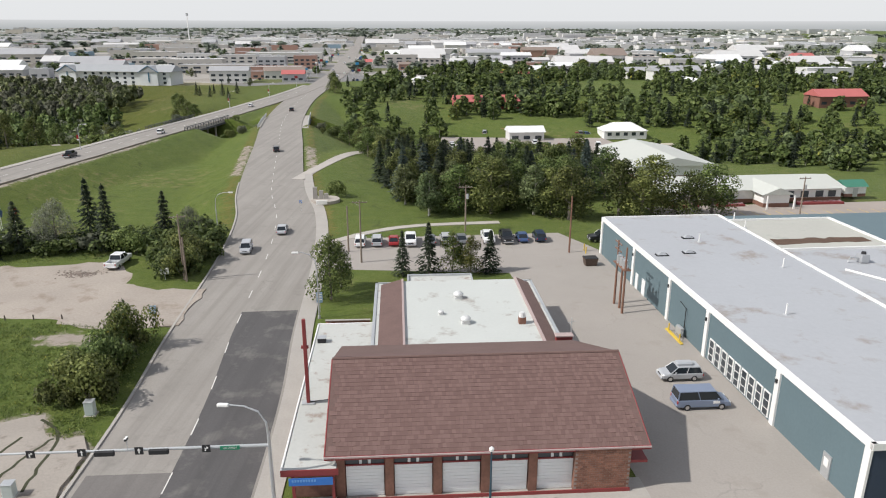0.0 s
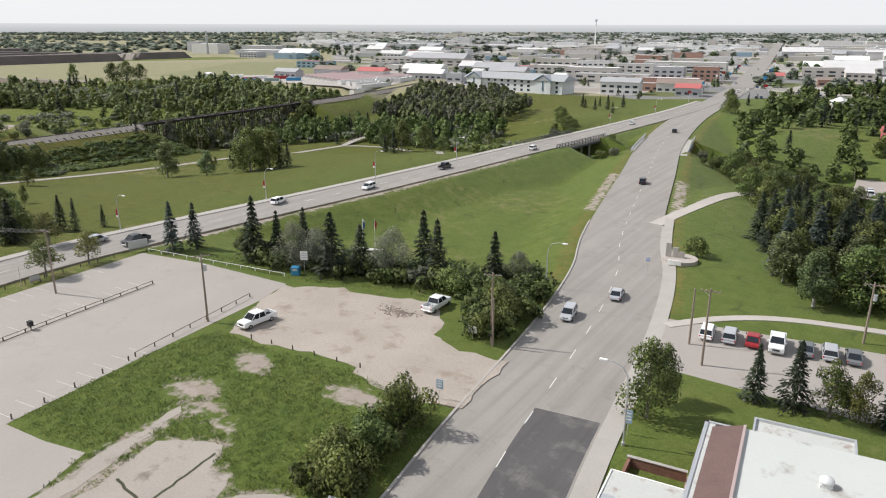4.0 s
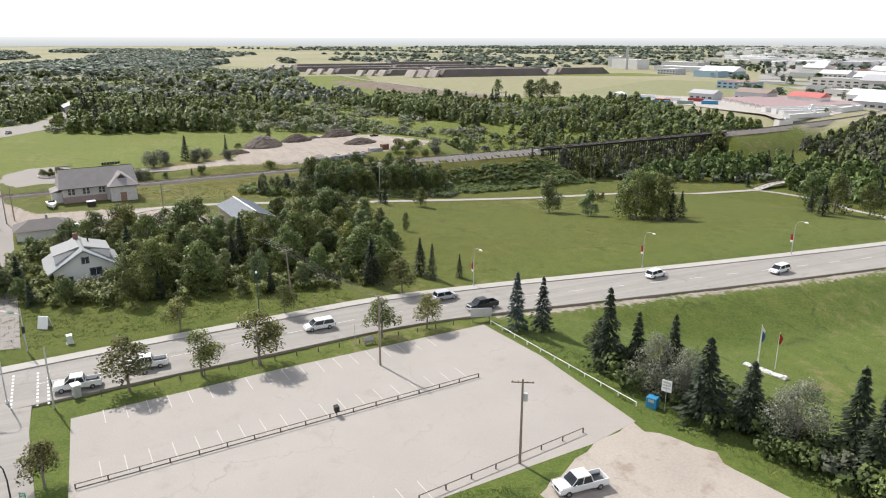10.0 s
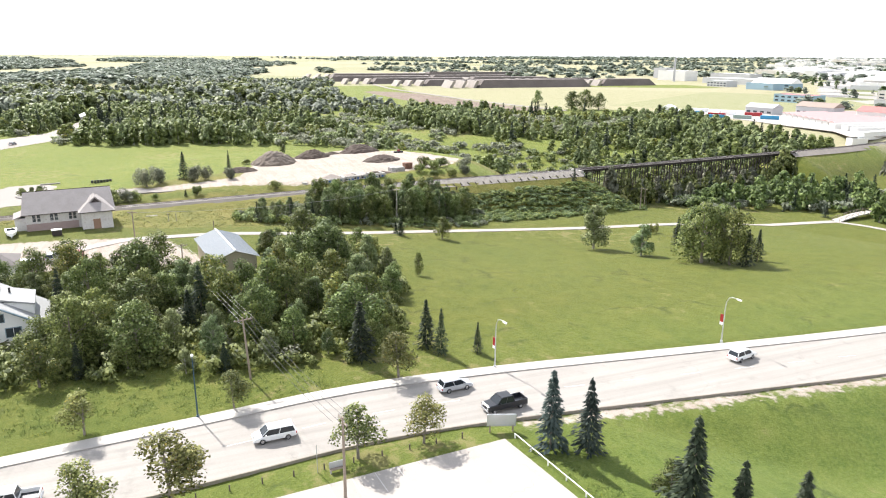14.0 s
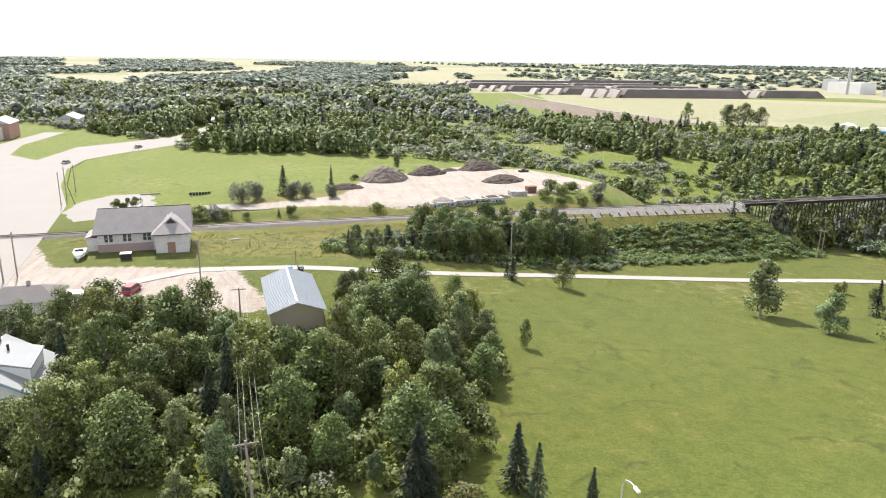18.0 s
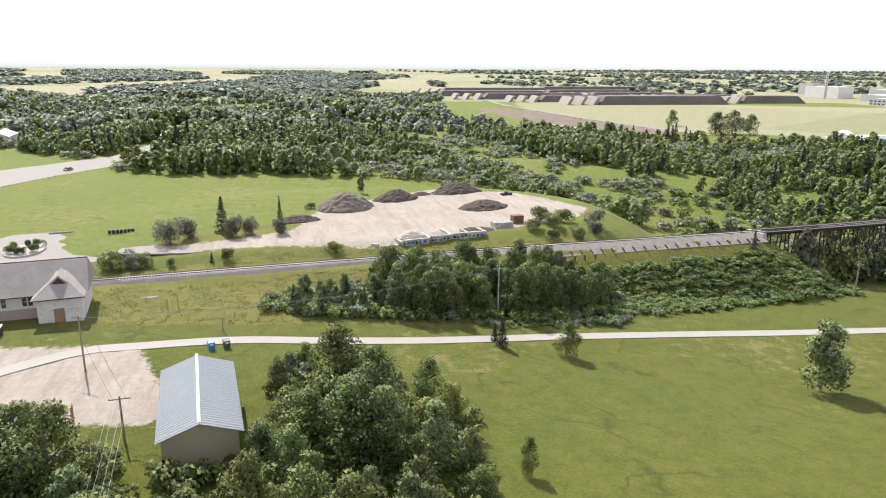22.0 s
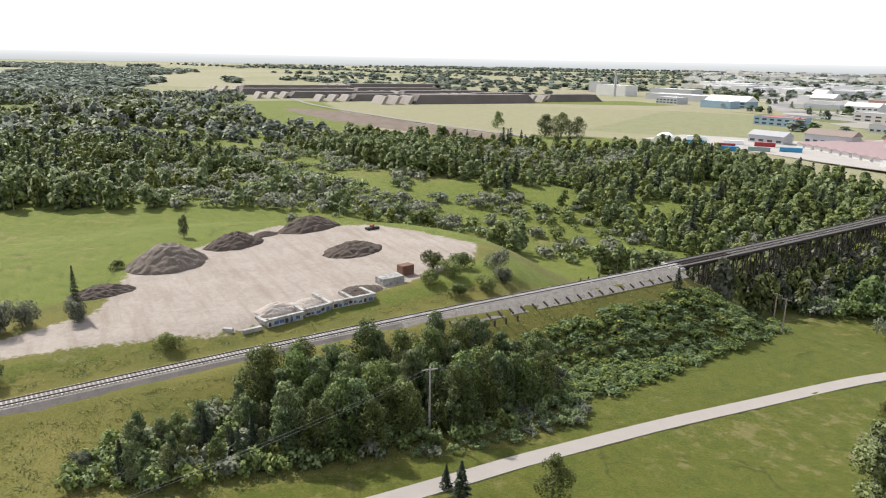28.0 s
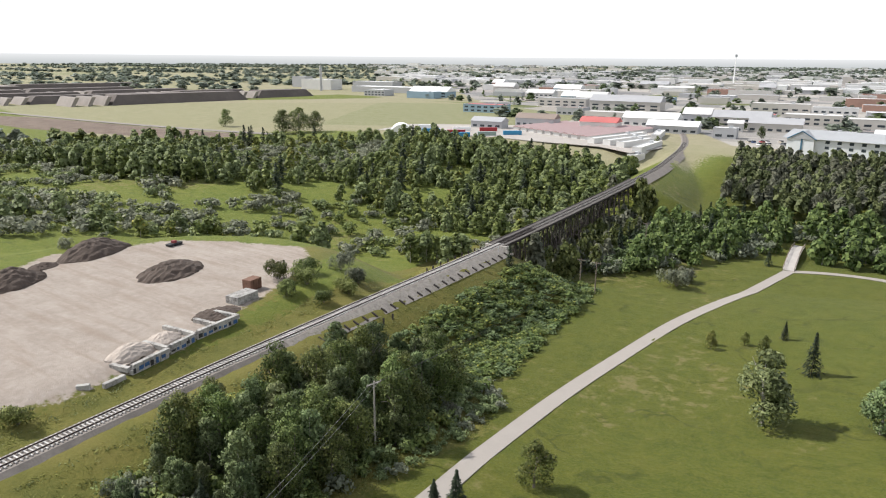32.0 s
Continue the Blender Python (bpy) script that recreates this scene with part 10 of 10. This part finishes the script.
for x, y, L, a in ((-364, 486, 58, 80), (-354, 476, 44, 80), (-345, 466, 34, 82), (-334, 456, 40, 94), (-351, 520, 36, 104), (-331.5, 433, 10, 80)):
    block(x, y, L, 5, 3.0, TOWN_WALLS[0], TOWN_ROOFS[2], False, turn=a, windows=False, label="long white storage container row", group="white container rows", name="container_row", category="container")
qn = thing("fabric_shelter", pose(-492, 432, gz(-492, 432), 0, 0, 40), "white rounded fabric storage shelter", "shelter")
part("shell", Shape().rings([[(7 * math.cos(q), y, 6.5 * math.sin(q)) for q in (math.pi * k / 12 for k in range(13))] for y in (-9, 9)]), WHITE, qn, smooth_faces=False)
for x, y, c in ((-450, 440, "blue"), (-462, 452, "red"), (-440, 455, "teal"), (-480, 448, "blue"), (-470, 470, "white"), (-430, 470, "blue"), (-500, 470, "white"), (-455, 480, "red")):
    ob = thing("shipping_container", pose(x, y, gz(x, y) + 0.2, 0, 0, 40), "%s steel shipping container in the yard" % c, "container", "containers in the yard")
    part("box", Shape().soft_box(-6, -1.3, 0, 6, 1.3, 2.6, 0.05), paint(c, COLOURS[c]) if c != "blue" else CYAN, ob)
LOGS = surface("stacked_logs", (0.125, 0.105, 0.095), 0.95, 0.3, 1.2, 0.05, bump=0.8)
LOG_ENDS = surface("pale_log_ends", (0.27, 0.24, 0.215), 0.95, 0.2, 1.2, 0.1)
for i, (x, y, L, W, h) in enumerate(((-908, 540, 165, 36, 10), (-918, 696, 90, 34, 9), (-975, 478, 140, 30, 8), (-990, 640, 110, 30, 8), (-1050, 430, 150, 32, 8), (-1065, 585, 140, 32, 8), (-1150, 400, 170, 34, 8), (-1160, 560, 150, 34, 8), (-1270, 440, 190, 36, 8), (-1330, 640, 200, 36, 8))):
    ob = thing("log_deck", pose(x, y, gz(x, y), 0, 0, 86), "huge long deck of stacked logs at the mill", "log pile", "log decks of the mill")
    part("log_mass", Shape().rings([[(-L / 2, -W / 2, -1), (-L / 2 + 10, -W / 2 + 6, h), (-L / 2 + 10, W / 2 - 6, h), (-L / 2, W / 2, -1)], [(L / 2, -W / 2, -1), (L / 2 - 10, -W / 2 + 6, h), (L / 2 - 10, W / 2 - 6, h), (L / 2, W / 2, -1)]]), LOGS, ob)
    for k in range(3):
        part("end_tier", Shape().rings([[(-L / 2 - 8 - k * 16, -W / 2, -1), (-L / 2 - 2 - k * 16, -W / 2, h * 0.9), (-L / 2 + 2 - k * 16, -W / 2, h * 0.9), (-L / 2 - 4 - k * 16, -W / 2, -1)], [(-L / 2 - 8 - k * 16, W / 2, -1), (-L / 2 - 2 - k * 16, W / 2, h * 0.9), (-L / 2 + 2 - k * 16, W / 2, h * 0.9), (-L / 2 - 4 - k * 16, W / 2, -1)]]), LOG_ENDS, ob)
for x, y, w, d, h, a in ((-1050, 900, 60, 30, 16, 0), (-1000, 980, 80, 30, 12, 2), (-900, 900, 120, 40, 8, 2), (-760, 800, 40, 20, 8, 4), (-1150, 950, 30, 20, 18, 2)):
    block(x, y, w, d, h, TOWN_WALLS[a], TOWN_ROOFS[2], False, windows=False, label="large pale mill building", group="mill buildings", name="mill_building")
chm = thing("mill_chimney", pose(-1010, 860, gz(-1010, 860)), "tall thin grey mill chimney", "chimney")
part("stack", Shape().tube([(0, 0, -1), (0, 0, 38)], [2.2, 1.6], 10), TOWN_WALLS[2], chm)
twr = thing("telecom_mast", pose(-560, 1500, gz(-560, 1500)), "tall thin white telecom mast over the town", "mast")
part("shaft", Shape().tube([(0, 0, -1), (0, 0, 60)], [1.6, 0.8], 6), WHITE, twr)
part("head", Shape().tube([(0, 0, 57), (0, 0, 62)], [2.4, 2.4], 8), GALV, twr)
s = Shape()
strip(s, resample([(-556, 382), (-640, 368), (-760, 352), (-900, 342), (-1050, 358)], 20), -3, 3, lambda x, y: gz(x, y) + 0.4)
solid("field_track", s, WIDE, "pale gravel track along the ploughed field", "track", kind="structure")

# ---- small things of the town: parked cars and tall signs ----
far_rng = np.random.default_rng(91)
lineA_far = resample(ROAD_A, 6.0)
car_body = Shape().rings([[(-0.85, -2.2, 0.3), (0.85, -2.2, 0.3), (0.85, -2.2, 0.9), (-0.85, -2.2, 0.9)], [(-0.92, -1.6, 0.25), (0.92, -1.6, 0.25), (0.92, -1.6, 1.0), (-0.92, -1.6, 1.0)], [(-0.92, 1.5, 0.25), (0.92, 1.5, 0.25), (0.92, 1.5, 0.95), (-0.92, 1.5, 0.95)], [(-0.8, 2.2, 0.35), (0.8, 2.2, 0.35), (0.8, 2.2, 0.7), (-0.8, 2.2, 0.7)]])
car_cabin = Shape().rings([[(-0.85, -1.9, 0.95), (0.85, -1.9, 0.95), (0.85, 1.1, 0.95), (-0.85, 1.1, 0.95)], [(-0.7, -1.5, 1.55), (0.7, -1.5, 1.55), (0.7, 0.4, 1.55), (-0.7, 0.4, 1.55)]])
cabin_mesh = car_cabin.mesh("cabin", AUTO_GLASS)
body_meshes = {c: car_body.mesh("body", paint(c, COLOURS[c])) for c in ("white", "silver", "black", "red", "blue", "grey", "beige")}
for cx, cy, nx_, ny_, turn in ((-150, 525, 9, 2, 7), (-120, 556, 8, 2, 97), (-215, 575, 10, 2, 7), (-68, 520, 6, 2, 7), (-45, 560, 7, 2, 97), (-280, 520, 8, 2, 40), (-190, 470, 5, 1, 30)):
    for i in range(nx_):
        for j in range(ny_):
            if far_rng.random() < 0.35:
                continue
            c = str(far_rng.choice(list(body_meshes)))
            at = pose(cx, cy, 0, 0, 0, turn) @ Vector((i * 2.9 - nx_ * 1.4, j * 13.0, 0))
            if not free(at.x, at.y, 2.5):
                continue
            ob = thing("car", pose(at.x, at.y, gz(at.x, at.y) + 0.02, 0, 0, turn + far_rng.uniform(-4, 4)), "%s car parked in a town lot" % c, "car", "cars parked in the town")
            part("body", body_meshes[c], None, ob)
            part("cabin", cabin_mesh, None, ob)
for k in range(26):
    y = 470 + k * 19 + far_rng.uniform(-5, 5)
    p = min(lineA_far, key=lambda q: abs(q.y - y))
    side = 1 if k % 2 else -1
    x = p.x + side * far_rng.uniform(13, 19)
    h, w = far_rng.uniform(5, 10), far_rng.uniform(1.6, 3.2)
    ob = thing("shop_sign", pose(x, y, gz(x, y), 0, 0, 7), "tall shop sign on a steel post beside the avenue", "sign", "shop signs along the avenue")
    part("post", Shape().tube([(0, 0, -0.3), (0, 0, h)], 0.14, 6), GALV, ob)
    part("board", Shape().soft_box(-w / 2, -0.15, h - w * 0.7, w / 2, 0.15, h + 0.2, 0.05), (paint("red", COLOURS["red"]), WHITE, CYAN, paint("blue", COLOURS["blue"]), WHITE)[k % 5], ob)
for k in range(34):
    x, y = far_rng.uniform(-330, 120), far_rng.uniform(470, 700)
    if float(inside(TOWN_AREA, np.array(x), np.array(y))) < 4 or not free(x, y, 7):
        continue
    a, r = int(far_rng.choice(6)), int(far_rng.choice(5))
    block(x, y, far_rng.uniform(9, 16), far_rng.uniform(8, 12), far_rng.uniform(3.5, 7), TOWN_WALLS[a], TOWN_ROOFS[r], far_rng.random() < 0.4, label="small %s shop with a %s roof" % (TOWN_COLOURS[a][1], ("pale", "grey", "white", "brown", "red")[r]))
    placed.append((x, y, 9))
for k in range(70):
    x, y = far_rng.uniform(-340, 100), far_rng.uniform(460, 720)
    if free(x, y, 3) and float(way_distance(ROAD_A, np.array(x), np.array(y))[0]) > 16:
        plant("broad" if k % 3 else "spruce", x, y, far_rng.uniform(5, 9), 0.9, "trees among the shops")
